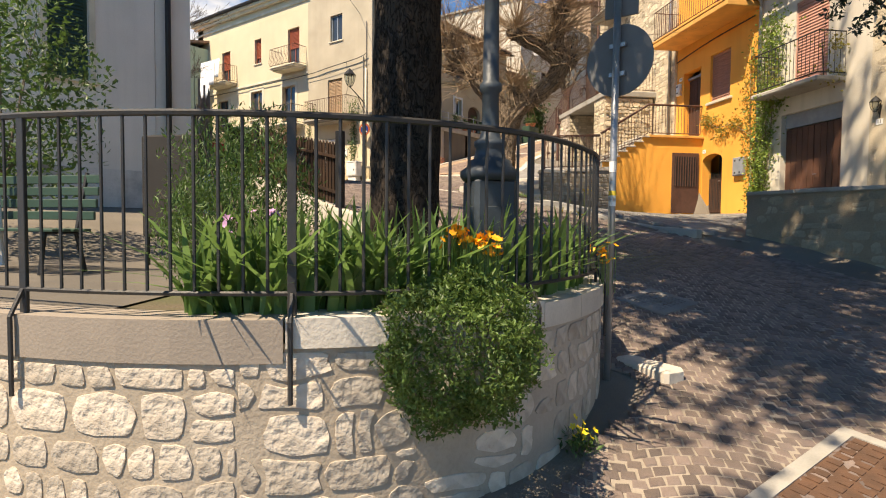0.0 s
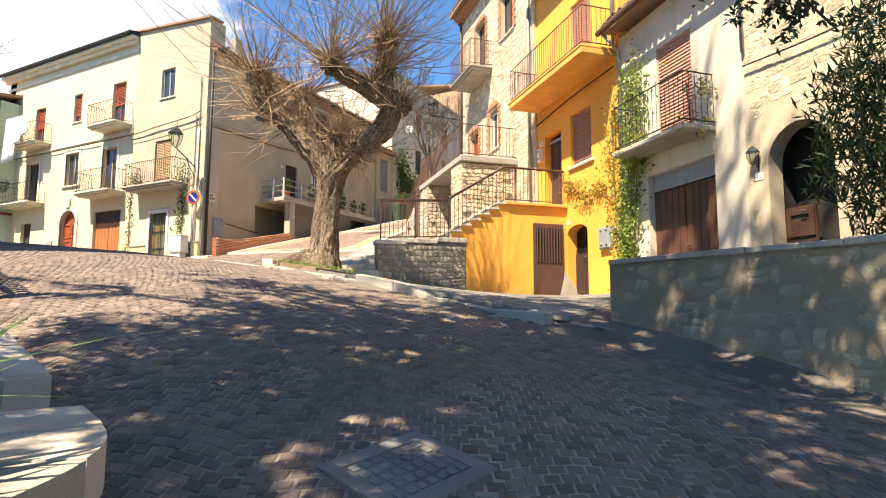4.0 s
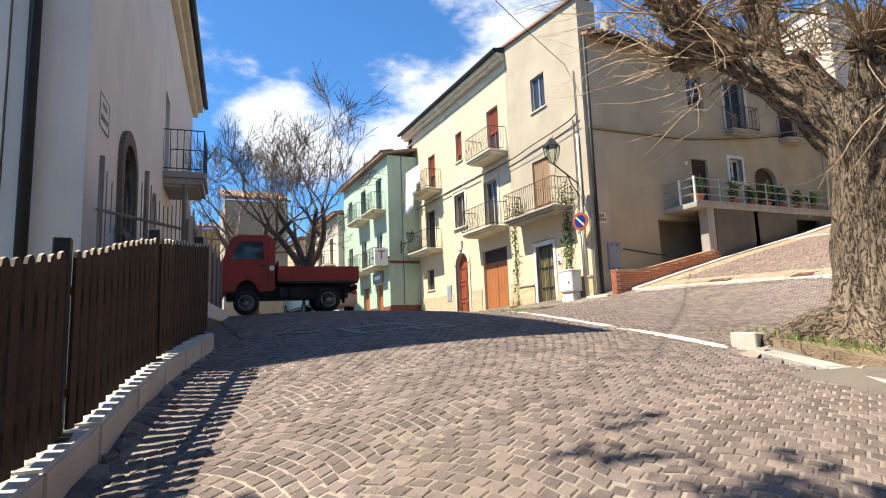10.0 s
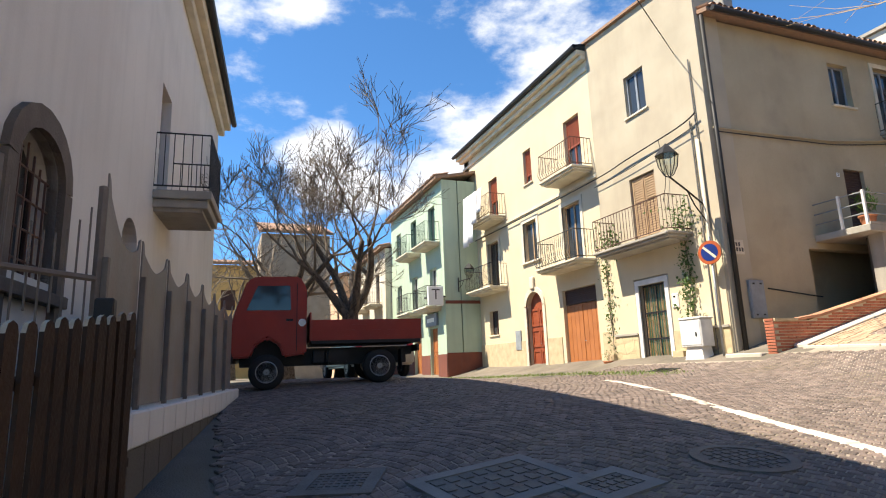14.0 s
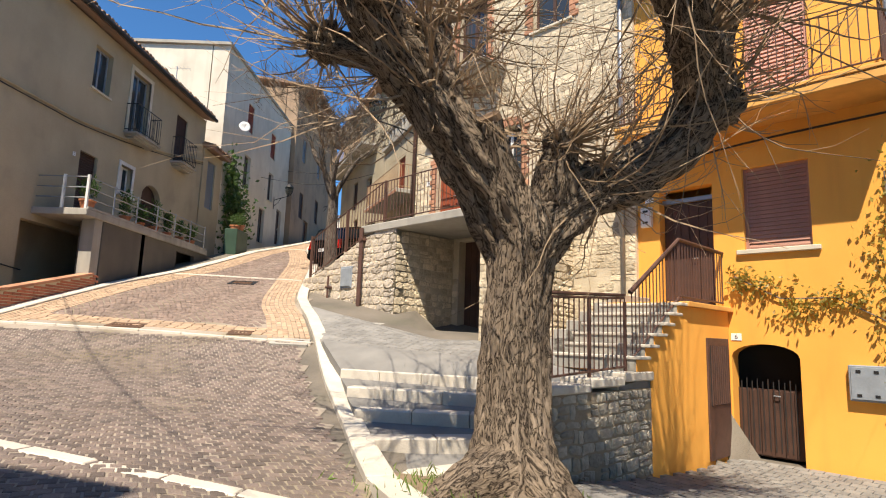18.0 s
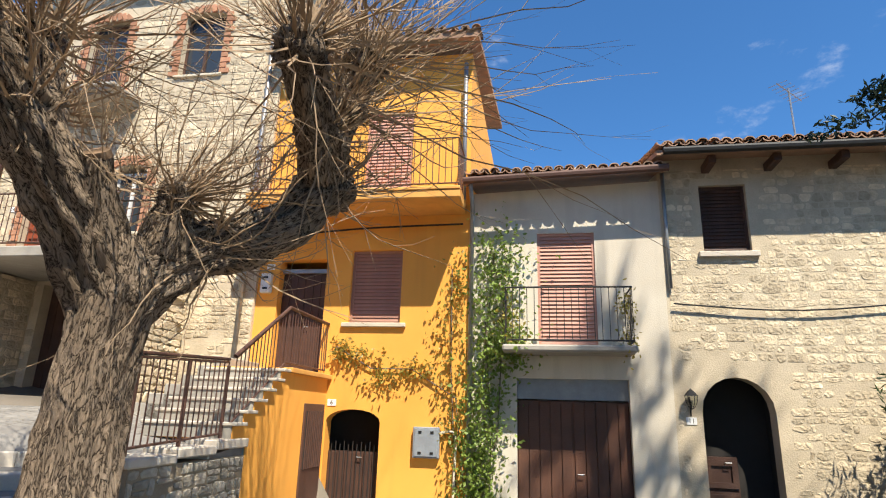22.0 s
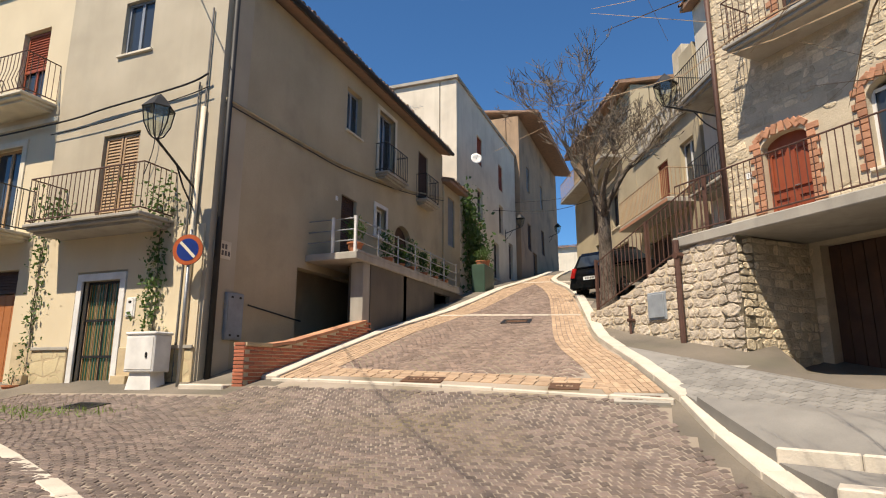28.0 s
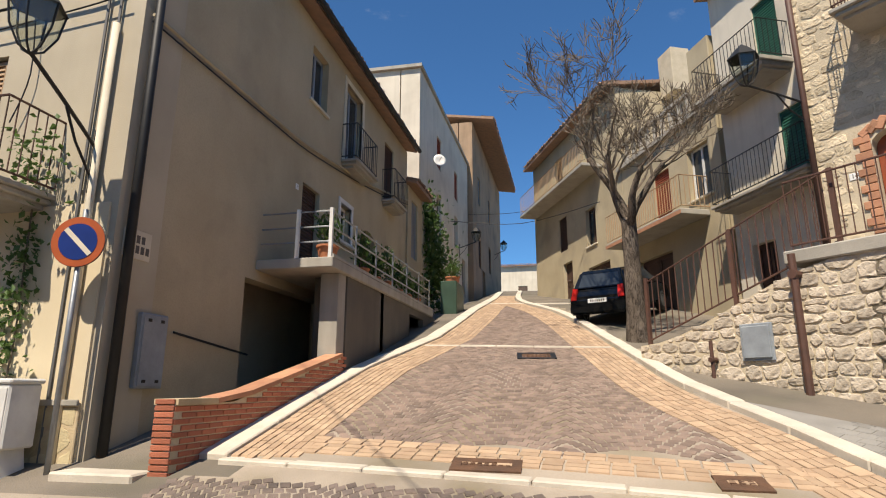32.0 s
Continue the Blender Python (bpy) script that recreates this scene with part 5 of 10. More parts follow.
WHITEHOUSE = white_house()
ARCHHOUSE = arch_house()


# ---- church-like white building along the fence ----
BROWNSTONE = mat("brown_grey_stone", (0.17, 0.14, 0.112), (0.12, 0.098, 0.08), 3, 0.9, 0.4, 40, 0.3, stain=0.3)


def church():
    h = empty("building", "tall off-white plastered building with a stone-framed arched window", "building")
    fr = Fr((-13.2, 7.32), (-0.996, 0.091), (0.091, 0.996))
    op = [(2.1, 3.18, 4.5, 5.85, 0.42), (7.6, 8.5, 6.8, 8.9), (5.6, 6.5, 4.2, 5.9, 0.4)]
    wall("wall", fr, 0, 16.4, 0.5, 12.0, op, CHURCHP, h)
    bm = bmesh.new()
    for a0, a1, z0, z1, rise in ((2.1, 3.18, 4.5, 5.85, 0.42),):
        pts, inn = arch_pts(a0 - 0.2, a1 + 0.2, z1 + 0.22, rise + 0.2), arch_pts(a0, a1, z1, rise)
        for (o0, o1), (i0, i1) in zip(zip(pts, pts[1:]), zip(inn, inn[1:])):
            bm.faces.new([bm.verts.new(fr.p(a, 0.07, z)) for a, z in (o0, o1, i1, i0)])
            bm.faces.new([bm.verts.new(fr.p(a, b, z)) for (a, z), b in ((o0, 0.07), (o0, 0), (o1, 0), (o1, 0.07))])
            bm.faces.new([bm.verts.new(fr.p(a, b, z)) for (a, z), b in ((i0, 0.07), (i0, -0.1), (i1, -0.1), (i1, 0.07))])
        fbox(bm, fr, a0 - 0.2, a0, -0.1, 0.07, 2.2, z1 - rise)
        fbox(bm, fr, a1, a1 + 0.2, -0.1, 0.07, 2.2, z1 - rise)
        fbox(bm, fr, a0 - 0.25, a1 + 0.25, -0.1, 0.1, z0 - 0.22, z0 - 0.1, 0.01)
    bmesh.ops.recalc_face_normals(bm, faces=bm.faces)
    part("window_surround", bm, BROWNSTONE, h, "carved brown-grey stone arch surround")
    w = window(h, fr, 2.1, 3.18, 4.5, 5.85, BROWNWOOD, None, 2, 0.22, False)
    for k in range(7):
        bm = bmesh.new()
        tube(bm, [fr.p(2.18 + 0.15 * k, -0.08, 4.5), fr.p(2.18 + 0.15 * k, -0.08, 5.5 + 0.08 * (3 - abs(3 - k)))], 0.012, 5)
        part("bar", bm, RUSTIRON, w)
    for k in range(4):
        bm = bmesh.new()
        tube(bm, [fr.p(2.1, -0.08, 4.65 + 0.28 * k), fr.p(3.18, -0.08, 4.65 + 0.28 * k)], 0.012, 5)
        part("bar", bm, RUSTIRON, w)
    door(h, fr, 7.6, 8.5, 6.8, 8.9, BROWNWOOD, 0.2, 2)
    door(h, fr, 5.6, 6.5, 4.2, 5.9, BROWNWOOD, 0.2, 2, rise=0.4)
    balcony(h, fr, 7.3, 9.0, 6.75, 0.95, CONCRETE, IRON, 1.05, thick=0.3)
    bm = bmesh.new()
    fbox(bm, fr, -0.02, 16.6, 0.0, 0.18, 11.5, 11.75, 0.02)
    fbox(bm, fr, -0.05, 16.7, 0.0, 0.36, 11.75, 12.0, 0.02)
    part("cornice", bm, CREAMTRIM, h, "cream moulded cornice")
    bm = bmesh.new()
    tube(bm, [fr.p(-0.1, 0.46, 12.02), fr.p(16.8, 0.46, 12.02)], 0.09, 8)
    part("gutter", bm, DARKM, h)
    slab_roof(h, [fr.p(-0.12, 0.5, 12.15), fr.p(16.8, 0.5, 12.15), fr.p(16.8, -9, 14), fr.p(-0.12, -9, 14)], 0.12, TERRA)
    # end wall towards the garden
    e = Fr((-13.2, 7.32), (0.06, 0.998), (0.998, -0.06))
    wall("wall", e, -9.0, -0.82, 0.0, 12.0, [(-2.9, -2.15, 4.4, 6.5)], CHURCHP, h)
    shutter(h, e, -2.9, -2.15, 4.4, 6.5, GREENMETAL, -0.08)
    surround(h, e, -2.9, -2.15, 4.4, 6.5, CREAMTRIM, 0.12, 0.03)
    bm = bmesh.new()
    fbox(bm, e, -9.0, -0.02, 0.004, 0.035, 0.0, 2.6)
    part("plinth", bm, PEEL, h, "flaking grey and white base plaster")
    pipe(h, [e.p(-0.55, 0.08, 11.9), e.p(-0.55, 0.08, 1.0)], 0.065, DARKM)
    bm = bmesh.new()
    fbox(bm, fr, 16.1, 16.4, -9, -0.85, 0.5, 12.0)
    part("wall", bm, CHURCHP, h)
    # street plaque
    p = empty("street_sign", "faded painted street name plate on the plaster", "street sign")
    bm = bmesh.new()
    fbox(bm, fr, 0.6, 1.16, 0.0, 0.006, 5.5, 5.95, 0.002)
    part("plate", bm, CHURCHP, p)
    for a0, a1, z0, z1 in ((0.6, 1.16, 5.5, 5.512), (0.6, 1.16, 5.938, 5.95), (0.6, 0.612, 5.512, 5.938), (1.148, 1.16, 5.512, 5.938)):
        bm = bmesh.new()
        fbox(bm, fr, a0, a1, 0.006, 0.01, z0, z1)
        part("border", bm, INK, p)
    for z, n in ((5.82, 5), (5.65, 7)):
        for k in range(n):
            bm = bmesh.new()
            c = 0.88 + (k - (n - 1) / 2) * 0.06
            fbox(bm, fr, c - 0.01, c + 0.01, 0.006, 0.01, z - 0.04, z + 0.04)
            part("letter_bar", bm, INK, p)
    return h


church()


# ---- lines, kerbs and rubble ----
class Line:
    """Axes that follow a bent line on the plan: a along it, b to its right-hand side, z up."""

    def __init__(self, pts):
        self.pts = [Vector((*p, 0)) for p in pts]
        self.cum = [0.0]
        for p, q in zip(self.pts, self.pts[1:]):
            self.cum.append(self.cum[-1] + (q - p).length)
        self.length = self.cum[-1]

    def at(self, a):
        i = max(0, min(len(self.pts) - 2, sum(c <= a for c in self.cum) - 1))
        d = (self.pts[i + 1] - self.pts[i]).normalized()
        return self.pts[i] + d * (a - self.cum[i])

    def dirn(self, a):
        return (self.at(min(self.length, a + 0.12)) - self.at(max(0, a - 0.12))).normalized()

    def p(self, a, b, z):
        d = self.dirn(a)
        return self.at(a) + Vector((d.y, -d.x, 0)) * b + Vector((0, 0, z))

    def m(self, a, b, z):
        d = self.dirn(a)
        return Matrix.Translation(self.p(a, b, z)) @ Matrix((d, Vector((d.y, -d.x, 0)), Vector((0, 0, 1)))).transposed().to_4x4()


class FaceLine(Fr):
    """A straight wall face whose m() gives axes a, out, up."""

    def m(self, a, b, z):
        return Matrix.Translation(self.p(a, b, z)) @ Matrix((self.a, self.out, Vector((0, 0, 1)))).transposed().to_4x4()


def spline(pts, n=6):
    out = []
    for i in range(len(pts) - 1):
        p0, p1, p2, p3 = (Vector(pts[max(0, min(len(pts) - 1, i + k))]) for k in (-1, 0, 1, 2))
        for k in range(n):
            t = k / n
            out.append(0.5 * ((2 * p1) + (p2 - p0) * t + (2 * p0 - 5 * p1 + 4 * p2 - p3) * t * t + (3 * p1 - p0 - 3 * p2 + p3) * t**3))
    out.append(Vector(pts[-1]))
    return [tuple(v) for v in out]


def clip_poly(poly, mx, mz, dx, dz):
    """Keep the side of the line through (mx, mz) that lies against (dx, dz)."""
    out = []
    for (x0, z0), (x1, z1) in zip(poly, poly[1:] + poly[:1]):
        s0, s1 = (x0 - mx) * dx + (z0 - mz) * dz, (x1 - mx) * dx + (z1 - mz) * dz
        if s0 <= 0:
            out.append((x0, z0))
        if s0 * s1 < 0:
            k = s0 / (s0 - s1)
            out.append((x0 + (x1 - x0) * k, z0 + (z1 - z0) * k))
    return out


def rubble(parent, line, a0, a1, zb, zt, material, hs=(0.13, 0.26), ws=(0.16, 0.45), depth=0.045, seed=1, pieces=False, holes=(), cap=300, gap=0.018, skip=0.07, wild=0.33, chip=0.14):
    """Rubble on a wall face: irregular stones that share the face between them, as single parts, or joined where pieces is false. zb, zt: functions of a."""
    rng = random.Random(seed)
    lo = min(zb(a0), zb(a1), zb((a0 + a1) / 2))
    hi = max(zt(a0), zt(a1), zt((a0 + a1) / 2))
    h, w = sum(hs) / 2, sum(ws) / 2
    cells = []
    z = lo
    while z < hi:
        ch = rng.uniform(*hs)
        if hi - z - ch < h * 0.5:
            ch = hi - z
        a = a0 - w * rng.random()
        while a < a1:
            cw = rng.uniform(*ws) if rng.random() > 0.2 else ws[0] * rng.uniform(0.55, 0.9)
            if ch > h * 0.95 and rng.random() < 0.22:
                m = z + ch * rng.uniform(0.38, 0.62)
                cells += [(a, a + cw, z, m), (a, a + cw, m, z + ch)]
            elif rng.random() < 0.15 and cw > w:
                m = a + cw * rng.uniform(0.4, 0.6)
                cells += [(a, m, z, z + ch), (m, a + cw, z, z + ch)]
            else:
                cells.append((a, a + cw, z, z + ch))
            a += cw
        z += ch
    # a slow swell of the courses and corners shared by neighbours keep the beds uneven
    def corner(x, y):
        v = noise.noise_vector(Vector((x / w * 1.3, y / h * 1.3, seed * 3.1)))
        u = noise.noise(Vector((x * 0.7, y * 0.9, seed)))
        return x + v.x * w * wild * 0.8, y + v.z * h * wild * 0.9 + u * h * wild * 1.2

    verts, faces, count = [], [], 0
    for x0, x1, y0, y1 in cells:
        px = (x0 + x1) / 2
        if not (a0 - w <= px <= a1 + w) or rng.random() < skip:
            continue
        poly = [corner(x0, y0), corner(px, y0), corner(x1, y0), corner(x1, (y0 + y1) / 2), corner(x1, y1), corner(px, y1), corner(x0, y1), corner(x0, (y0 + y1) / 2)]
        mx0, mz0 = (x0 + x1) / 2, (y0 + y1) / 2
        round_off = rng.uniform(0.72, 0.97)
        poly = [(mx0 + (x - mx0) * (round_off if k % 2 == 0 else 1.0), mz0 + (zz - mz0) * (round_off if k % 2 == 0 else 1.0)) for k, (x, zz) in enumerate(poly)]
        px = min(a1, max(a0, px))
        for mx, mz, dx, dz in ((a0, 0, -1, 0), (a1, 0, 1, 0), (0, zb(px), 0, -1), (0, zt(px) - 0.006, 0, 1)):
            poly = clip_poly(poly, mx, mz, dx, dz)
        if len(poly) < 3:
            continue
        cx, cz = sum(v[0] for v in poly) / len(poly), sum(v[1] for v in poly) / len(poly)
        wx, wz = max(v[0] for v in poly) - min(v[0] for v in poly), max(v[1] for v in poly) - min(v[1] for v in poly)
        if wx < 0.05 or wz < 0.04 or any(o[0] < cx + wx * 0.42 and cx - wx * 0.42 < o[1] and o[2] < cz + wz * 0.42 and cz - wz * 0.42 < o[3] for o in holes):
            continue
        ring = []
        for v0, v1 in zip(poly, poly[1:] + poly[:1]):
            if math.hypot(v1[0] - v0[0], v1[1] - v0[1]) < 0.03:
                ring.append(((v0[0] + v1[0]) / 2, (v0[1] + v1[1]) / 2))
                continue
            for k in (rng.uniform(0.6, 1.3) * chip, 1 - rng.uniform(0.6, 1.3) * chip):
                ring.append((v0[0] + (v1[0] - v0[0]) * k, v0[1] + (v1[1] - v0[1]) * k))
        ring = [(x + rng.uniform(-0.4, 0.4) * gap, zz + rng.uniform(-0.4, 0.4) * gap) for x, zz in ring]
        kx, kz = max(0.4, 1 - gap * 2 / wx), max(0.4, 1 - gap * 2 / wz)
        m = len(ring)
        deep = depth * rng.uniform(0.6, 1.3)
        tx, tz = rng.uniform(-0.25, 0.25) * deep / wx, rng.uniform(-0.35, 0.35) * deep / wz
        loc = []
        for f, b, wob in ((1.0, -0.012, 0), (0.985, deep * 0.6, 0.12), (0.86, deep, 0.22)):
            for x, z in ring:
                u, v = (x - cx) * kx * f, (z - cz) * kz * f
                loc.append((u, b + (u * tx + v * tz) * 2 + rng.uniform(-wob, wob) * deep, v))
        loc.append((rng.uniform(-0.1, 0.1) * wx, deep * rng.uniform(0.85, 1.2), rng.uniform(-0.1, 0.1) * wz))
        fs = [(r + k, r + m + k, r + m + (k + 1) % m, r + (k + 1) % m) for r in (0, m) for k in range(m)] + [(2 * m + k, 3 * m, 2 * m + (k + 1) % m) for k in range(m)]
        org = line.p(cx, 0, cz)
        world_v = [line.p(cx + u, b, cz + v) for u, b, v in loc]
        if pieces and count < cap:
            ob = raw("stone", [v - org for v in world_v], fs, material, parent)
            ob.location = org
        else:
            base = len(verts)
            verts.extend(world_v)
            faces.extend(tuple(i + base for i in f) for f in fs)
        count += 1
    if verts:
        ob = raw("rubble_rest" if pieces else "rubble", verts, faces, material, parent)
        ob["kind"] = "stuff"
    return count


def kerb_blocks(name, label, pts, width, height, sink, material, piece="kerb_stone", long=0.95, rise=None, seed=3, bev=0.015):
    """A row of kerb stones laid along a line on the ground."""
    rng = random.Random(seed)
    top = empty(name, label, "kerb", kind="structure")
    ln = Line(pts)
    n = max(1, round(ln.length / long))
    for k in range(n):
        s0, s1 = ln.length * k / n + 0.005, ln.length * (k + 1) / n - 0.005
        bm = bmesh.new()
        vs = []
        dz = rng.uniform(-0.008, 0.008)
        for a in (s0, s1):
            for b in (-width / 2, width / 2):
                p = ln.p(a, b, 0)
                g = rise(p.x, p.y) if rise else hill(ln.at(a).x, ln.at(a).y)
                for z in (g - sink, g + height + dz):
                    vs.append(bm.verts.new((p.x, p.y, z)))
        for q in ((0, 1, 3, 2), (4, 6, 7, 5), (0, 4, 5, 1), (2, 3, 7, 6), (1, 5, 7, 3), (0, 2, 6, 4)):
            bm.faces.new([vs[i] for i in q])
        bmesh.ops.recalc_face_normals(bm, faces=bm.faces)
        bmesh.ops.bevel(bm, geom=list(bm.edges), offset=bev, segments=1, affect="EDGES")
        part(piece, bm, material, top)
    return top


def strip(name, label, pts0, pts1, material, lift=0.0, n=40, category="paving"):
    """A paved band between two lines, laid on the ground."""
    l0, l1 = Line(pts0), Line(pts1)
    verts, faces = [], []
    for i in range(n + 1):
        for j in range(5):
            p = l0.at(l0.length * i / n).lerp(l1.at(l1.length * i / n), j / 4)
            verts.append((p.x, p.y, hill(p.x, p.y) + lift))
    for i in range(n):
        for j in range(4):
            k = i * 5 + j
            faces.append((k, k + 1, k + 6, k + 5))
    ob = raw(name, verts, faces, material)
    m = ob.modifiers.new("thick", "SOLIDIFY")
    m.thickness, m.offset = 0.03, -1
    return tagged(ob, label, category, kind="structure")


# ---- edges of the road ----
TERR = [(x, terrace_edge(x)) for x in (-2.9, -4.3, -5.7, -7.1, -8.5, -9.7)]
kerb_blocks("kerb", "grey stone kerb along the terrace edge", TERR, 0.22, 0.07, 0.3, CONCRETE)
STREETR = spline([(-9.85, 13.8), (-10.25, 14.9), (-10.85, 17.0), (-11.45, 18.8), (-12.15, 20.9), (-12.75, 22.6), (-13.45, 24.4), (-14.1, 27.6), (-15.1, 32.4), (-17.2, 40), (-18.0, 50)], 4)
kerb_blocks("kerb", "white stone kerb along the steep street", STREETR, 0.26, 0.08, 0.3, COPING, long=1.0)
STREETL = [(-19.0, 20.95), (-19.0, 23.0), (-18.95, 25.2), (-18.35, 28.7), (-18.3, 33), (-18.6, 42), (-19.2, 50)]
kerb_blocks("kerb", "white stone kerb at the foot of the grey house", STREETL, 0.34, 0.06, 0.3, COPING, long=1.1)
kerb_blocks("stone_band", "white stone band across the foot of the steep street", [(-18.85, 20.98), (-15.5, 20.76), (-12.2, 20.55)], 0.3, 0.012, 0.3, COPING, "band_stone", 0.8)
kerb_blocks("stone_band", "white stone line curving across the cobbled square", spline([(-20.6, 17.0), (-17.4, 15.7), (-15.0, 14.72), (-12.9, 14.2), (-11.0, 13.95), (-9.95, 13.8)], 5), 0.17, 0.012, 0.2, COPING, "band_stone", 0.6)
for y0, y1 in ((27.6, 27.9), (38, 38.3)):
    kerb_blocks("stone_band", "white stone band across the steep street", [(-18.3, y0 + 0.1), (-14.3, y0)], 0.28, 0.012, 0.2, COPING, "band_stone", 0.8)


# street surface bands of brick beside the kerbs
def brick_band(name, label, pts, width, side, seed, blen=0.22, bwid=0.1):
    rng = random.Random(seed)
    ln = Line(pts)
    verts, faces = [], []
    rows = int(width / bwid)
    for r in range(rows):
        b = side * (0.18 + bwid * (r + 0.5))
        a = rng.uniform(0, 0.1)
        while a < min(ln.length, 24) - 0.2:
            q = [ln.p(a + (0.006 if i in (0, 3) else blen - 0.006), b + (-0.045 if i in (0, 1) else 0.045), 0) for i in range(4)]
            base = len(verts)
            dz = rng.uniform(-0.003, 0.006)
            for lift, k in ((-0.03, 1.0), (0.012 + dz, 0.94)):
                c = sum(q, Vector()) / 4
                for v in q:
                    w = c + (v - c) * k
                    verts.append((w.x, w.y, hill(w.x, w.y) + lift))
            faces.append((base + 4, base + 5, base + 6, base + 7))
            for i in range(4):
                faces.append((base + i, base + (i + 1) % 4, base + 4 + (i + 1) % 4, base + 4 + i))
            a += blen
    ob = raw(name, verts, faces, BRICKB)
    return tagged(ob, label, "brick paving", kind="stuff")


brick_band("brick_border", "orange brick border along the white kerb", [p for p in STREETR if p[1] > 20.8], 0.85, -1, 4)
brick_band("brick_border", "orange brick border along the white kerb", STREETL, 0.85, 1, 5)
brick_band("brick_border", "orange brick border above the white band", [(-18.2, 21.0), (-15.5, 20.82), (-12.8, 20.65)], 0.5, -1, 6)


# ---- cobbles ----
def on_road(x, y):
    if y > 20.45 or x > 6 or x < -24 or y < -1.5:
        return False
    if -14.2 < x < -4.0 and y < kerb_y(x) + 0.16:
        return False
    if x <= -14.2 and y < 9.2:
        return False
    if x > -9.85 and y > terrace_edge(min(x, -2.9)) - 0.1 - max(0, x + 2.2) * 0.62:
        return False
    if x <= -9.85 and y > 13.8 and x > -9.9 - (y - 13.8) * 0.36 - 0.17:
        return False
    if -4.0 <= x < -1.55 and y < 6.35 - 0.6 * (x + 4.0):
        return False
    if x < -4.0 and y < 6:
        return False
    if x < -19.1 and y > 19.9:
        return False
    return True


def cobbles():
    rng = np.random.default_rng(8)
    verts, faces, near = [], [], []
    ca, sa = math.cos(radians(28)), math.sin(radians(28))
    step, fan, rise = 0.108, 1.3, 0.2

    def lay(p, q):
        f = (p % fan) / fan * 2 - 1
        q += rise * (1 - f * f)
        return p * ca - q * sa + 3, p * sa + q * ca + 1

    for i in range(-125, 345):
        for j in range(-62, 270):
            p, q = -i * step + (step / 2 if j % 2 else 0), j * step
            x, y = lay(p, q)
            if not on_road(x, y):
                continue
            z = hill(x, y)
            e = rng.uniform(-0.003, 0.004)
            gx, gy = (hill(x + 0.2, y) - z) / 0.2, (hill(x, y + 0.2) - z) / 0.2
            w0, w1 = step / 2 - rng.uniform(0.004, 0.011), step / 2 - rng.uniform(0.004, 0.011)
            quad = []
            for u, v in ((-1, -1), (1, -1), (1, 1), (-1, 1)):
                cx, cy = lay(p + u * w0 * 0.999, q + v * w1) if (p % fan) / fan > 0.09 and (p % fan) / fan < 0.91 else (x + u * w0 * ca - v * w1 * sa, y + u * w0 * sa + v * w1 * ca)
                quad.append((cx - x + rng.uniform(-0.006, 0.006), cy - y + rng.uniform(-0.006, 0.006)))
            if -5.2 < x < -3.6 and 8.9 < y < 10.6 and len(near) < 240:
                near.append((x, y, z, gx, gy, e, math.atan2(quad[1][1] - quad[0][1], quad[1][0] - quad[0][0]), step / 2 - 0.004))
                continue
            base = len(verts)
            for k, up in ((1.0, -0.02), (1.0, 0.0 + e), (0.86, 0.006 + e)):
                for dx, dy in quad:
                    dx, dy = dx * k, dy * k
                    verts.append((x + dx, y + dy, z + gx * dx + gy * dy + up + (rng.uniform(-0.0015, 0.0015) if up > 0 else 0)))
            faces.append((base + 8, base + 9, base + 10, base + 11))
            for r in (0, 4):
                for k in range(4):
                    faces.append((base + r + k, base + r + (k + 1) % 4, base + r + 4 + (k + 1) % 4, base + r + 4 + k))
    # sandy bed that shows in the joints
    bv, bf, idx = [], [], {}

    def node(i, j):
        if (i, j) not in idx:
            x, y = -24 + 0.25 * i, -1.5 + 0.25 * j
            idx[i, j] = len(bv)
            bv.append((x, y, hill(x, y) - 0.001))
        return idx[i, j]

    for i in range(120):
        for j in range(154):
            x, y = -24 + 0.25 * (i + 0.5), -1.5 + 0.25 * (j + 0.5)
            if on_road(x, y) or (20.6 < y < 36 and -18.6 < x < -12.6 - (y - 20.6) * 0.185):
                bf.append((node(i, j), node(i + 1, j), node(i + 1, j + 1), node(i, j + 1)))
    tagged(raw("road_bed", bv, bf, JOINTL), "pale sandy bed between the cobbles", "paving", kind="structure")
    road_ob = raw("road", verts, faces, COBBLE)
    tagged(road_ob, "worn grey-brown basalt cobbles laid in fans", "cobbles", kind="stuff")
    top = empty("road_patch", "worn grey-brown cobbles in the middle of the road", "cobbles", kind="structure")
    mes = []
    for k in range(6):
        bm = bmesh.new()
        wbox(bm, -1, 1, -1, 1, -0.6, 0.35)
        for v in bm.verts:
            v.co.x *= random.uniform(0.93, 1.05)
            v.co.y *= random.uniform(0.93, 1.05)
        bmesh.ops.bevel(bm, geom=[ed for ed in bm.edges if all(v.co.z > 0 for v in ed.verts)], offset=0.2, segments=1, affect="EDGES")
        me = bpy.data.meshes.new("cobble")
        bm.to_mesh(me)
        bm.free()
        me.materials.append(COBBLEP)
        mes.append(me)
    for n, (x, y, z, gx, gy, e, an, r) in enumerate(near):
        ob = new("cobble", mes[n % 6])
        ob.parent = top
        ob.matrix_world = Matrix.Translation((x, y, z + e - 0.012)) @ Vector((-gx, -gy, 1)).to_track_quat("Z", "X").to_matrix().to_4x4() @ Matrix.Rotation(an, 4, "Z") @ Matrix.Diagonal((r * 0.95, r * 0.95, 0.05, 1))
    # upper street
    rng2 = random.Random(3)
    verts, faces = [], []
    y = 21.4
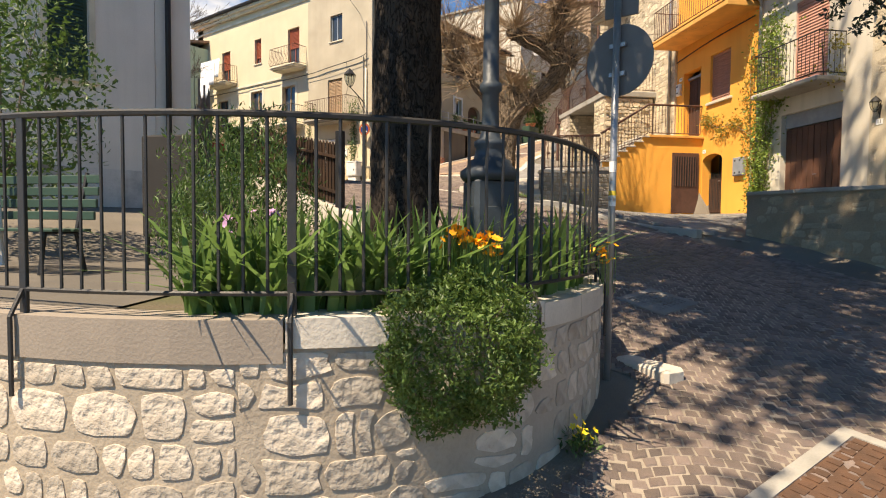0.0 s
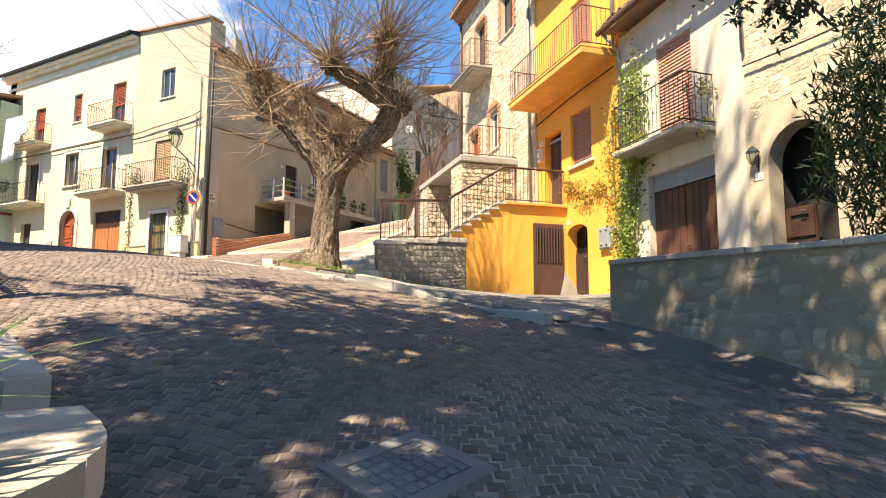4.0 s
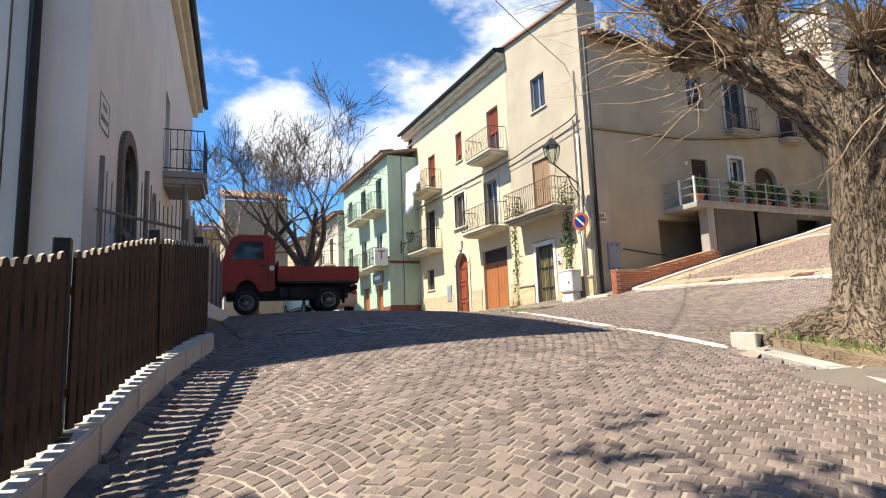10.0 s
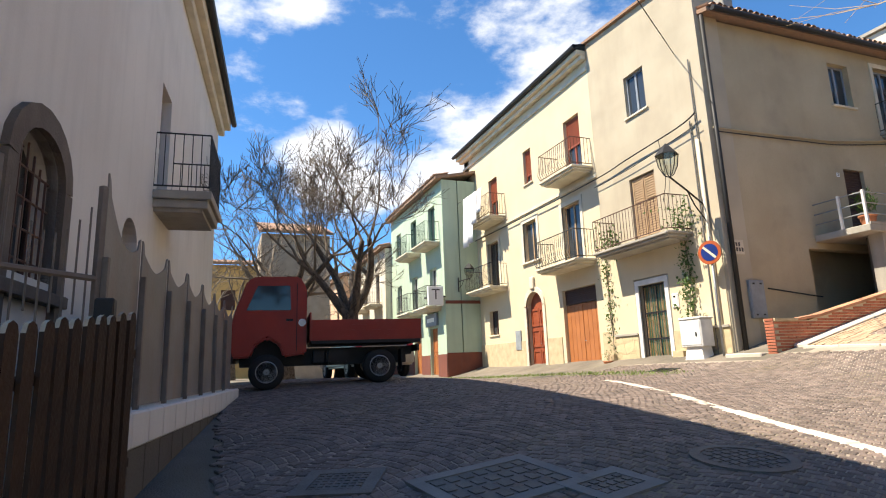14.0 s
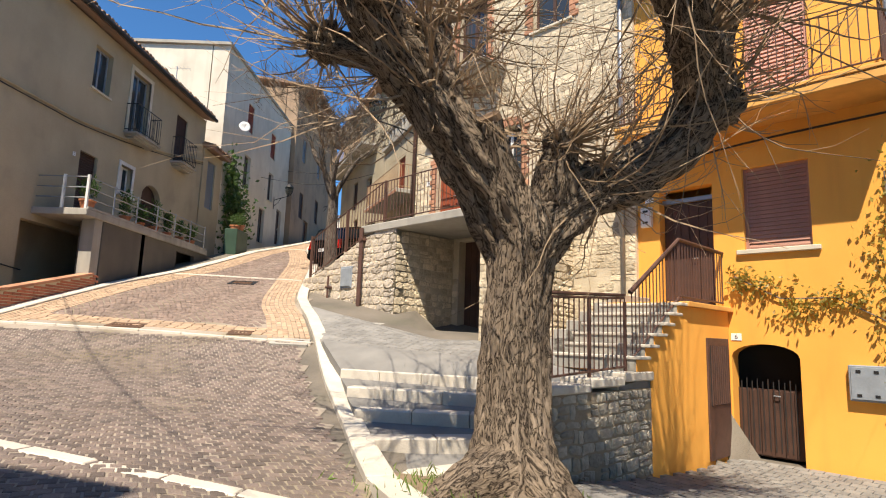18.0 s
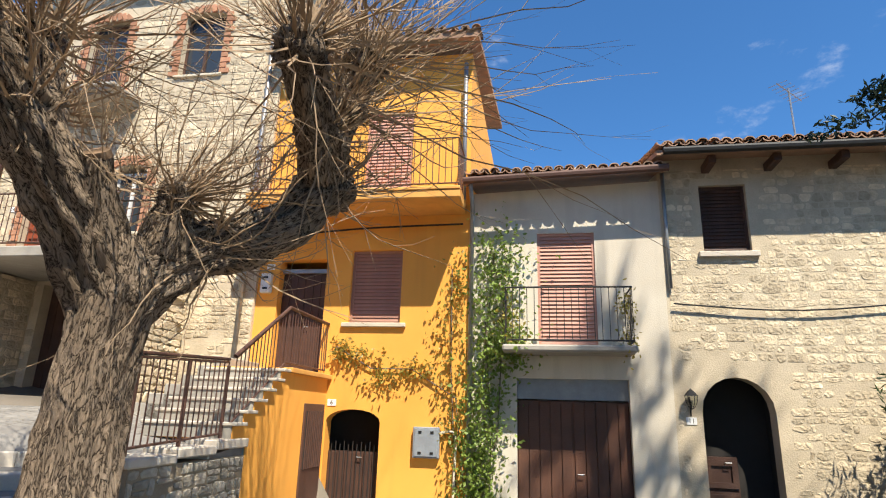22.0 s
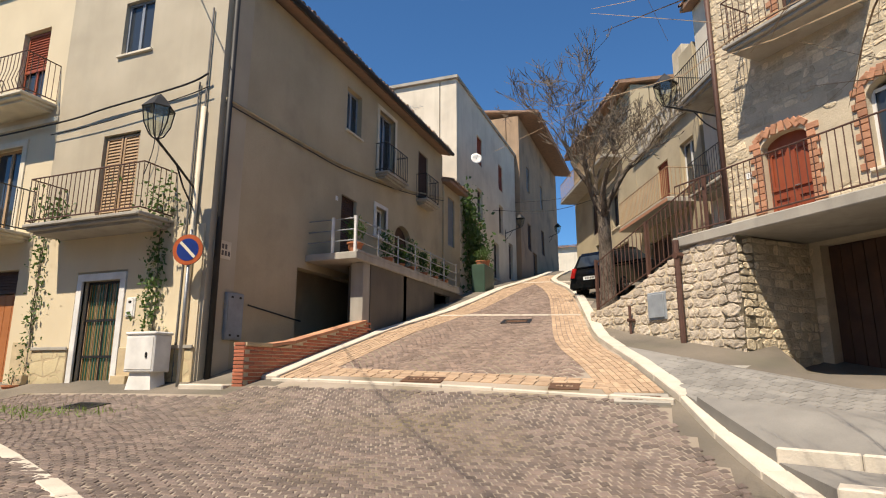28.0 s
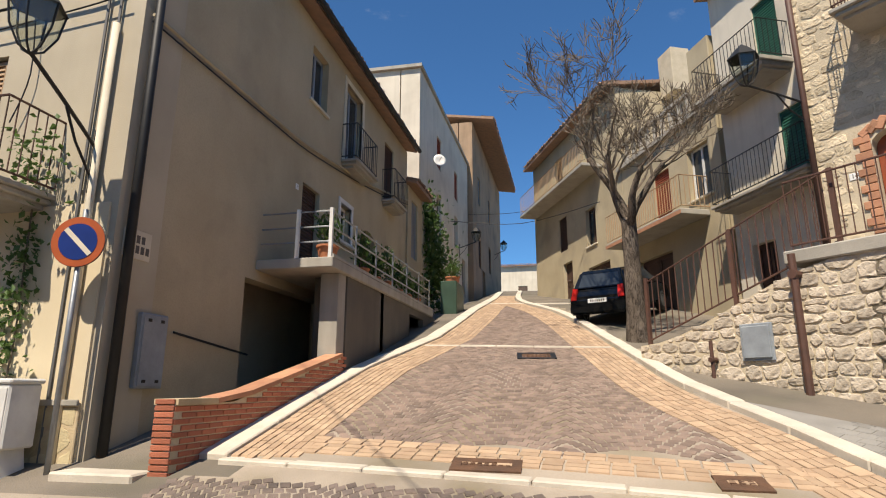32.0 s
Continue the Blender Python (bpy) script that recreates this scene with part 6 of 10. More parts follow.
    while y < 36:
        x0, x1 = -18.05, -12.4 - max(0, (y - 20.6)) * 0.185 - 0.95
        x = x0 + (0.06 if int(y * 9) % 2 else 0)
        while x < x1:
            f = ((x + 18) % 1.4) / 1.4 * 2 - 1
            yy = y + 0.3 * (1 - f * f)
            r, base = rng2.uniform(0.052, 0.058), len(verts)
            an, e = -0.5 * f + rng2.uniform(-0.1, 0.1), rng2.uniform(-0.003, 0.004)
            c, s = math.cos(an), math.sin(an)
            for k, up in ((1.02, -0.02), (0.93, 0.005 + e)):
                for u, v in ((-1, -1), (1, -1), (1, 1), (-1, 1)):
                    dx, dy = (u * c - v * s) * r * k, (u * s + v * c) * r * k
                    verts.append((x + dx, yy + dy, hill(x + dx, yy + dy) + up))
            faces.append((base + 4, base + 5, base + 6, base + 7))
            for k in range(4):
                faces.append((base + k, base + (k + 1) % 4, base + 4 + (k + 1) % 4, base + 4 + k))
            x += 0.118
        y += 0.118
    tagged(raw("road", verts, faces, COBBLER), "reddish-brown cobbles of the steep street", "cobbles", kind="stuff")


# ---- planter at the start ----
PL = Line([p[:2] for p in spline([(-10.5, -1.2, 0), (-7.0, 0.0, 0), (-4.6, 0.75, 0), (-3.4, 1.2, 0), (-2.6, 1.75, 0), (-2.05, 2.4, 0), (-1.74, 3.2, 0), (-1.75, 4.1, 0), (-1.97, 4.85, 0), (-2.4, 5.5, 0), (-3.2, 5.9, 0)], 8)])


def offset_line(ln, b, a0=0.0, a1=None, n=60):
    a1 = ln.length if a1 is None else a1
    return [ln.p(a0 + (a1 - a0) * k / n, b, 0) for k in range(n + 1)]


def swept_wall(name, ln, b0, b1, z0, z1, material, parent, a0=0.0, a1=None, n=60):
    o, i = offset_line(ln, b1, a0, a1, n), offset_line(ln, b0, a0, a1, n)
    bm = bmesh.new()
    rings = [[bm.verts.new((p.x, p.y, z)) for p, z in ((x, z0), (x, z1), (y, z1), (y, z0))] for x, y in zip(o, i)]
    for r0, r1 in zip(rings, rings[1:]):
        for k in range(4):
            bm.faces.new((r0[k], r0[(k + 1) % 4], r1[(k + 1) % 4], r1[k]))
    bm.faces.new(rings[0])
    bm.faces.new(rings[-1][::-1])
    bmesh.ops.recalc_face_normals(bm, faces=bm.faces)
    return part(name, bm, material, parent)


def planter():
    pw = empty("planter_wall", "low curved retaining wall of pale rubble stone around the flower bed", "stone wall", kind="structure")
    swept_wall("mortar_core", PL, -0.28, -0.004, -0.7, 0.86, MORTARB, pw)
    # coping in blocks: plain render to the left, white stone round the bend
    n = 9
    L0 = 8.65
    step = (PL.length - L0) / n
    for k in range(n):
        s0, s1 = L0 + step * k + 0.004, L0 + step * (k + 1) - 0.004
        ob = swept_wall("coping_stone", PL, -0.3, 0.02, 0.84, 1.0 + 0.006 * (k % 3), COPING if k % 5 != 1 else CONCRETE, pw, s0, s1, 5)
    swept_wall("coping", PL, -0.3, 0.012, 0.76, 0.99, RENDERB, pw, 0.0, L0 - 0.01, 30)
    soil = bmesh.new()
    pts = offset_line(PL, -0.3, 2.0, PL.length, 50)
    f = soil.faces.new([soil.verts.new((p.x, p.y, 0.93)) for p in pts] + [soil.verts.new(v) for v in ((-4.8, 5.6, 0.93), (-9.5, 3.0, 0.93))])
    if f.normal.z < 0:
        f.normal_flip()
    bmesh.ops.triangulate(soil, faces=soil.faces[:])
    tagged(obj("soil", soil, EARTH), "dark earth of the raised flower bed", "soil", kind="structure")
    return pw


PLANTER = planter()
bm = bmesh.new()
_q = [PL.p(0.5 + 0.68 * k, -0.32, 0.944) for k in range(11)] + [Vector((-5.3, 3.6, 0.944)), Vector((-5.6, 5.0, 0.944)), Vector((-10.0, 3.4, 0.944))]
_f = bm.faces.new([bm.verts.new(v) for v in _q])
bmesh.ops.triangulate(bm, faces=[_f])
bmesh.ops.recalc_face_normals(bm, faces=bm.faces)
if sum(f.normal.z for f in bm.faces) < 0:
    bmesh.ops.reverse_faces(bm, faces=bm.faces)
tagged(obj("pavement", bm, DARKCONC), "dark grey worn pavement under the bench", "pavement", kind="structure")


def planter_railing():
    r = empty("railing", "black wrought-iron railing set along the planter wall", "railing")
    bay, a0 = 1.53, 2.56
    bays = int((PL.length - 1.1 - a0) / bay)
    a1 = a0 + bay * bays
    n = 60
    for h in (2.06, 1.12):
        bm = bmesh.new()
        tube(bm, [PL.p(a0 + (a1 - a0) * k / n, -0.05, h) for k in range(n + 1)], 0.019 if h > 2 else 0.014, 6)
        part("rail", bm, IRON, r)
    bar = bmesh.new()
    tube(bar, [(0, 0, 1.12), (0, 0, 2.06)], 0.0095, 6, False)
    me = bpy.data.meshes.new("baluster")
    bar.to_mesh(me)
    bar.free()
    me.materials.append(IRON)
    for i in range(bays + 1):
        a = a0 + bay * i
        # flat bar post, stepped out and let into the face of the wall
        f = Fr(PL.p(a, -0.05, 0).xy, (PL.p(a + 0.1, 0, 0) - PL.p(a - 0.1, 0, 0)).xy, (PL.p(a, 0, 0) - PL.p(a, -1, 0)).xy)
        bm = bmesh.new()
        fbox(bm, f, -0.024, 0.024, -0.012, 0.012, 0.96, 2.06, 0.003)
        p = part("post", bm, IRON, r)
        bm = bmesh.new()
        tube(bm, [PL.p(a, -0.04, 1.12), PL.p(a, 0.035, 0.98), PL.p(a, 0.035, 0.55)], 0.014, 6)
        part("bracket", bm, IRON, p)
        if i == bays:
            break
        for k in range(1, 12):
            ob = new("baluster", me)
            ob.parent = r
            ob.location = PL.p(a + bay * k / 12, -0.05, 0)
    return r


planter_railing()

# ---- retaining wall below the arched-door house ----
RW = Fr((-2.2, 12.7), (0.868, -0.497), (-0.497, -0.868))
RWL = FaceLine((-2.2, 12.7), (0.868, -0.497), (-0.497, -0.868))


def ret_wall():
    w = empty("retaining_wall", "weathered yellowish stone retaining wall with a flat dark coping", "stone wall", kind="structure")
    bm = bmesh.new()
    fbox(bm, RW, 0, 14, -0.45, 0.0, -1.2, 2.1)
    part("mortar_core", bm, MORTARD, w)
    for k in range(14):
        bm = bmesh.new()
        fbox(bm, RW, k + 0.004, k + 0.996, -0.5, 0.04, 2.1, 2.17 + 0.008 * (k % 2), 0.012)
        part("coping_slab", bm, CONCRETE, w)
    return w


RETW = ret_wall()

# ---- low white wall and picket fence ----
def low_wall():
    w = empty("low_wall", "low white-topped wall under the wooden fence", "low wall", kind="structure")
    xs = [-4.35 - 0.72 * k for k in range(14)]
    for x0, x1 in zip(xs, xs[1:]):
        bm = bmesh.new()
        z0, z1 = hill(x0, kerb_y(x0) + 0.4), hill(x1, kerb_y(x1) + 0.4)
        vs = []
        for x, z in ((x0 - 0.004, z0), (x1 + 0.004, z1)):
            for b in (-0.17, 0.12):
                for h in (-1.2, 0.2):
                    vs.append(bm.verts.new((x, kerb_y(x) + b, z + h)))
        for q in ((0, 1, 3, 2), (4, 6, 7, 5), (0, 4, 5, 1), (2, 3, 7, 6), (1, 5, 7, 3), (0, 2, 6, 4)):
            bm.faces.new([vs[i] for i in q])
        bmesh.ops.recalc_face_normals(bm, faces=bm.faces)
        bmesh.ops.bevel(bm, geom=list(bm.edges), offset=0.02, segments=2, affect="EDGES")
        part("wall_block", bm, COPING, w)
    return w


low_wall()


def picket_fence():
    f = empty("picket_fence", "dark brown stained picket fence with rounded bleached tips", "fence")
    d = Vector((-1, 0.2534, 0)).normalized()
    nrm = Vector((d.y, -d.x, 0))
    L = (Vector((-13.9, kerb_y(-13.9), 0)) - Vector((-7.89, 7.2, 0))).length

    def at(s, b, h):
        p = Vector((-7.89, 7.2, 0)) + d * s + nrm * b
        return Vector((p.x, p.y, hill(p.x, kerb_y(p.x) + 0.4) + 0.2 + h))

    # one picket
    bm = bmesh.new()
    prof = [(-0.045, 0.0), (0.045, 0.0), (0.045, 1.08), (0.032, 1.12), (0.0, 1.135), (-0.032, 1.12), (-0.045, 1.08)]
    fa = [bm.verts.new((x, -0.011, z)) for x, z in prof]
    fb = [bm.verts.new((x, 0.011, z)) for x, z in prof]
    bm.faces.new(fa)
    bm.faces.new(fb[::-1])
    for i in range(len(prof)):
        j = (i + 1) % len(prof)
        bm.faces.new((fa[i], fb[i], fb[j], fa[j]))
    bmesh.ops.recalc_face_normals(bm, faces=bm.faces)
    me = bpy.data.meshes.new("picket")
    bm.to_mesh(me)
    bm.free()
    me.materials.append(FENCEW)
    me.materials.append(FENCETIP)
    for p in me.polygons:
        if p.normal.z > 0.3:
            p.material_index = 1
    rot = Matrix((d, Vector((-d.y, d.x, 0)), Vector((0, 0, 1)))).transposed().to_4x4()
    s, k = 0.12, 0
    while s < L - 0.05:
        if min(abs(s - q) for q in (2.05, 3.95)) < 0.05:
            s += 0.09
        ob = new("picket", me)
        ob.parent = f
        ob.matrix_world = Matrix.Translation(at(s, 0.0, 0.03 + 0.006 * math.sin(k * 2.3))) @ rot @ Matrix.Rotation(0.008 * math.sin(k * 1.7), 4, "Y")
        s += 0.128
        k += 1
    for h in (0.26, 0.9):
        bm = bmesh.new()
        tube(bm, [at(L * i / 8, -0.04, h) for i in range(9)], 0.035, 4)
        part("rail", bm, FENCEW, f)
    for i, s in enumerate((0.0, 2.05, 3.95, 5.85)):
        bm = bmesh.new()
        p = at(s, -0.06 if i else 0.0, 0)
        w = 0.05 if i else 0.065
        wbox(bm, p.x - w, p.x + w, p.y - w, p.y + w, p.z - 0.05, p.z + (1.25 if i else 1.38), 0.008)
        po = part("post", bm, DARKM, f, "black square post")
        bm = bmesh.new()
        wbox(bm, p.x - 0.1, p.x + 0.1, p.y - 0.1, p.y + 0.1, p.z - 0.0, p.z + 0.015)
        part("base_plate", bm, DARKM, po)
    return f


picket_fence()


# ---- terrace with stone wall, fan of steps and rail ----
TW = FaceLine((-17.45 * R2, 17.45 * R2), (R2, R2), (R2, -R2))


def terrace():
    w = empty("terrace_wall", "grey rubble stone terrace wall with pale coping", "stone wall", kind="structure")
    bm = bmesh.new()
    fbox(bm, TW, 5.4, 7.72, -0.4, 0.0, 1.4, 3.1)
    part("mortar_core", bm, MORTARD, w)
    for k in range(3):
        bm = bmesh.new()
        fbox(bm, TW, 5.35 + 0.8 * k, 6.145 + 0.8 * k, -0.42, 0.04, 3.1 + 0.05 * k, 3.2 + 0.06 * k, 0.015)
        part("coping_slab", bm, COPING, w)
    # steps fanning between the kerb and the wall
    st = empty("steps", "broad worn stone steps fanning up to the terrace", "steps", kind="structure")
    for k in range(5):
        wl = [TW.p(5.45 + 0.36 * k, -0.02, 0), TW.p(5.45 + 0.36 * (k + 1), -0.02, 0)]
        kr = [Vector((-10.2 - 0.27 * k - 0.05, 15.0 + 0.95 * k, 0)), Vector((-10.2 - 0.27 * (k + 1) - 0.05, 15.0 + 0.95 * (k + 1), 0))]
        if k == 4:
            wl[1], kr[1] = TW.p(7.8, -0.02, 0), Vector((-11.95, 20.2, 0))
        z = 2.42 + 0.18 * k
        bm = bmesh.new()
        q = [wl[0], kr[0], kr[1], wl[1]]
        hs = [z, z, z + (0.42 if k == 4 else 0.06), z + (0.1 if k == 4 else 0.0)]
        up = [bm.verts.new((p.x, p.y, h)) for p, h in zip(q, hs)]
        dn = [bm.verts.new((p.x, p.y, 1.6)) for p in q]
        bm.faces.new(up)
        for i in range(4):
            j = (i + 1) % 4
            bm.faces.new((up[i], dn[i], dn[j], up[j]))
        bmesh.ops.recalc_face_normals(bm, faces=bm.faces)
        part("tread", bm, PAVER, st)
        # stone nosing in blocks
        ln = Line([wl[0].xy, kr[0].xy])
        m = max(2, round(ln.length / 0.7))
        for i in range(m):
            bm = bmesh.new()
            f2 = Fr(wl[0].xy, (kr[0] - wl[0]).xy, (-(kr[0] - wl[0]).y, (kr[0] - wl[0]).x))
            fbox(bm, f2, ln.length * i / m + 0.004, ln.length * (i + 1) / m - 0.004, -0.3, 0.03, z - 0.17, z + 0.015, 0.015)
            part("nosing_stone", bm, COPING, st)
    # floor on to the recess and the doors
    bm = bmesh.new()
    q = [TW.p(7.7, 0.0, 0), Vector((-11.95, 20.2, 0)), Vector((-13.4, 24.0, 0)), SFR.p(-24.2, 0, 0), SFR.p(-19.1, 0, 0), ROW.p(-18.75, 0, 0), ROW.p(-18.75, 3.2, 0)]
    hs = [3.25, 3.5, 4.4, 3.75, 3.62, 3.45, 3.3]
    up = [bm.verts.new((p.x, p.y, h)) for p, h in zip(q, hs)]
    dn = [bm.verts.new((p.x, p.y, 1.6)) for p in q]
    c = bm.verts.new((-10.0, 20.5, 3.6))
    for i in range(len(q)):
        j = (i + 1) % len(q)
        bm.faces.new((up[i], up[j], c))
        bm.faces.new((up[i], dn[i], dn[j], up[j]))
    bmesh.ops.recalc_face_normals(bm, faces=bm.faces)
    tagged(obj("terrace_floor", bm, PAVER), "grey paved floor before the stone house", "paving", kind="structure")
    # square setts on the terrace floor
    hub = Vector((-10.0, 20.5, 3.6))
    fan = [(Vector((a.x, a.y, ha)), Vector((b.x, b.y, hb))) for (a, ha), (b, hb) in zip(zip(q, hs), zip(q[1:] + q[:1], hs[1:] + hs[:1]))]

    def level(x, y):
        for a, b in fan:
            d = (a.x - hub.x) * (b.y - hub.y) - (b.x - hub.x) * (a.y - hub.y)
            s, t2 = ((x - hub.x) * (b.y - hub.y) - (b.x - hub.x) * (y - hub.y)) / d, ((a.x - hub.x) * (y - hub.y) - (x - hub.x) * (a.y - hub.y)) / d
            if s >= 0 and t2 >= 0 and s + t2 <= 0.985:
                return hub.z + s * (a.z - hub.z) + t2 * (b.z - hub.z)
        return None

    rng = random.Random(71)
    verts, faces = [], []
    for i in range(60):
        for j in range(60):
            u, v = -24.5 + 0.17 * i + (0.085 if j % 2 else 0), 2.5 + 0.17 * j
            lv = [level((u + a + v + b) * R2, (v + b - u - a) * R2) for a, b in ((-0.08, -0.08), (0.08, -0.08), (0.08, 0.08), (-0.08, 0.08))]
            if None in lv:
                continue
            base, dz = len(verts), rng.uniform(0.004, 0.009)
            for k, h in ((0.08, -0.02), (0.074, dz)):
                for (a, b), z in zip(((-1, -1), (1, -1), (1, 1), (-1, 1)), lv):
                    verts.append(((u + a * k + v + b * k) * R2, (v + b * k - u - a * k) * R2, z + h))
            faces.append((base + 4, base + 5, base + 6, base + 7))
            for k in range(4):
                faces.append((base + k, base + (k + 1) % 4, base + 4 + (k + 1) % 4, base + 4 + k))
    tagged(raw("terrace_setts", verts, faces, PAVER), "dark grey setts of the upper terrace", "paving", kind="stuff")
    r = empty("railing", "brown iron railing on the terrace wall", "railing")
    rail_run(r, TW, 5.5, 7.3, -0.15, 3.2, 1.0, RUSTIRON, 0.11, 0.009, za=3.3)
    bm = bmesh.new()
    tube(bm, [TW.p(5.45, -0.15, 4.24), TW.p(7.3, -0.15, 4.34)], 0.022, 8)
    part("handrail", bm, RUSTIRON, r)
    for a in (5.5, 6.4, 7.3):
        bm = bmesh.new()
        fbox(bm, TW, a - 0.02, a + 0.02, -0.17, -0.13, 3.15, 4.25, 0.004)
        part("post", bm, RUSTIRON, r)
    # pale stone side steps under the stone house wall
    s2 = empty("steps", "pale concrete steps against the stone house wall", "steps", kind="structure")
    for k in range(6):
        bm = bmesh.new()
        fbox(bm, SFR, -20.3 + 0.28 * k, -18.8, 0.05, 1.5, 3.5, 3.75 + 0.16 * k, 0.01)
        part("step", bm, CONCRETE, s2)
    return w


TERW = terrace()


# lower terrace pavers below the houses
def pavers():
    rng = random.Random(12)
    verts, faces = [], []
    for i in range(60):
        for j in range(34):
            u, wv = -17.3 + 0.2 * i + (0.1 if j % 2 else 0), 3.9 + 0.2 * j
            p = Vector(((u + wv) * R2, (wv - u) * R2, 0))
            if wv > 10.6 or p.y < terrace_edge(p.x) + 0.16 or (p.x > -2.75 and wv < 8.6 + 0.0 * u) or u > -9.3:
                continue
            base, dz = len(verts), rng.uniform(-0.003, 0.004)
            for k, h in ((0.098, -0.04), (0.09, 0.012 + dz)):
                for a, b in ((-1, -1), (1, -1), (1, 1), (-1, 1)):
                    q = Vector(((u + a * k + wv + b * k) * R2, (wv + b * k - u - a * k) * R2, 0))
                    verts.append((q.x, q.y, hill(q.x, q.y) + h))
            faces.append((base + 4, base + 5, base + 6, base + 7))
            for k in range(4):
                faces.append((base + k, base + (k + 1) % 4, base + 4 + (k + 1) % 4, base + 4 + k))
    tagged(raw("terrace_paving", verts, faces, PAVER), "grey concrete setts of the lower terrace", "paving", kind="stuff")


pavers()
# garden behind the retaining wall
bm = bmesh.new()
_q = [RW.p(0, -0.45, 0), RW.p(14, -0.45, 0), ROW.p(-1.5, 0.02, 0), ROW.p(-10.9, 0.02, 0), ROW.p(-10.9, 1.6, 0)]
_f = bm.faces.new([bm.verts.new((p.x, p.y, 1.95)) for p in _q])
if _f.normal.z < 0:
    _f.normal_flip()
tagged(obj("garden_bed", bm, EARTH), "dry earth behind the retaining wall", "soil", kind="structure")


# ---- low brick wall and pavement at the grey house corner ----
def brick_wall():
    w = empty("brick_wall", "low red brick wall with a stepped sloping top", "brick wall", kind="structure")
    pts = [(-19.3, 20.5), (-19.25, 22.2), (-19.2, 24.7)]
    ln = Line(pts)

    def top(a):
        return 4.32 + max(0, a - 1.0) * 0.22

    bm = bmesh.new()
    n = 12
    rings = []
    for k in range(n + 1):
        a = ln.length * k / n
        rings.append([bm.verts.new(ln.p(a, b, z)) for b, z in ((-0.11, 3.2), (0.11, 3.2), (0.11, top(a) - 0.03), (-0.11, top(a) - 0.03))])
    for r0, r1 in zip(rings, rings[1:]):
        for k in range(4):
            bm.faces.new((r0[k], r0[(k + 1) % 4], r1[(k + 1) % 4], r1[k]))
    bm.faces.new(rings[0])
    bm.faces.new(rings[-1])
    bmesh.ops.recalc_face_normals(bm, faces=bm.faces)
    part("mortar_core", bm, MORTAR, w)
    me = None
    for b, nm in ((0.11, 1), (0, 0)):
        row = 0
        z = 3.36
        while z < 5.2:
            a = (0.0 if row % 2 else -0.12)
            while a < (ln.length if nm else 0.2):
                if me is None:
                    bb = bmesh.new()
                    wbox(bb, 0.005, 0.235, -0.012, 0.012, 0.004, 0.056, 0.005)
                    me = bpy.data.meshes.new("brick")
                    bb.to_mesh(me)
                    bb.free()
                    me.materials.append(BRICK)
                if nm and a > -0.02 and z + 0.05 < top(a) - 0.02 and z > hill(ln.at(a).x, ln.at(a).y) - 0.1:
                    ob = new("brick", me)
                    ob.parent = w
                    ob.matrix_world = ln.m(a, b, z)
                a += 0.24
            z += 0.066
            row += 1
    end = Line([(-19.42, 20.5), (-19.18, 20.5)])
    for r in range(13):
        ob = new("brick", me)
        ob.parent = w
        ob.matrix_world = Matrix.Translation((-19.42, 20.49, 3.5 + 0.066 * r)) @ Matrix.Diagonal((1, 1, 1, 1))
    for k in range(6):
        s0, s1 = ln.length * k / 6 + 0.004, ln.length * (k + 1) / 6 - 0.004
        bm = bmesh.new()
        vs = [bm.verts.new(ln.p(a, b, top(a) + z)) for a in (s0, s1) for b, z in ((-0.15, -0.03), (0.15, -0.03), (0.15, 0.03), (-0.15, 0.03))]
        for q in ((0, 1, 2, 3), (7, 6, 5, 4), (0, 4, 5, 1), (1, 5, 6, 2), (2, 6, 7, 3), (3, 7, 4, 0)):
            bm.faces.new([vs[i] for i in q])
        bmesh.ops.recalc_face_normals(bm, faces=bm.faces)
        part("coping_tile", bm, BRICKQ if k else TAN, w)
    return w


brick_wall()
bm = bmesh.new()
wbox(bm, -20.45, -19.45, 20.3, 24.0, 3.2, 3.62, 0.02)
tagged(obj("pavement", bm, COPING), "pale concrete pavement at the house corner", "pavement", kind="structure")


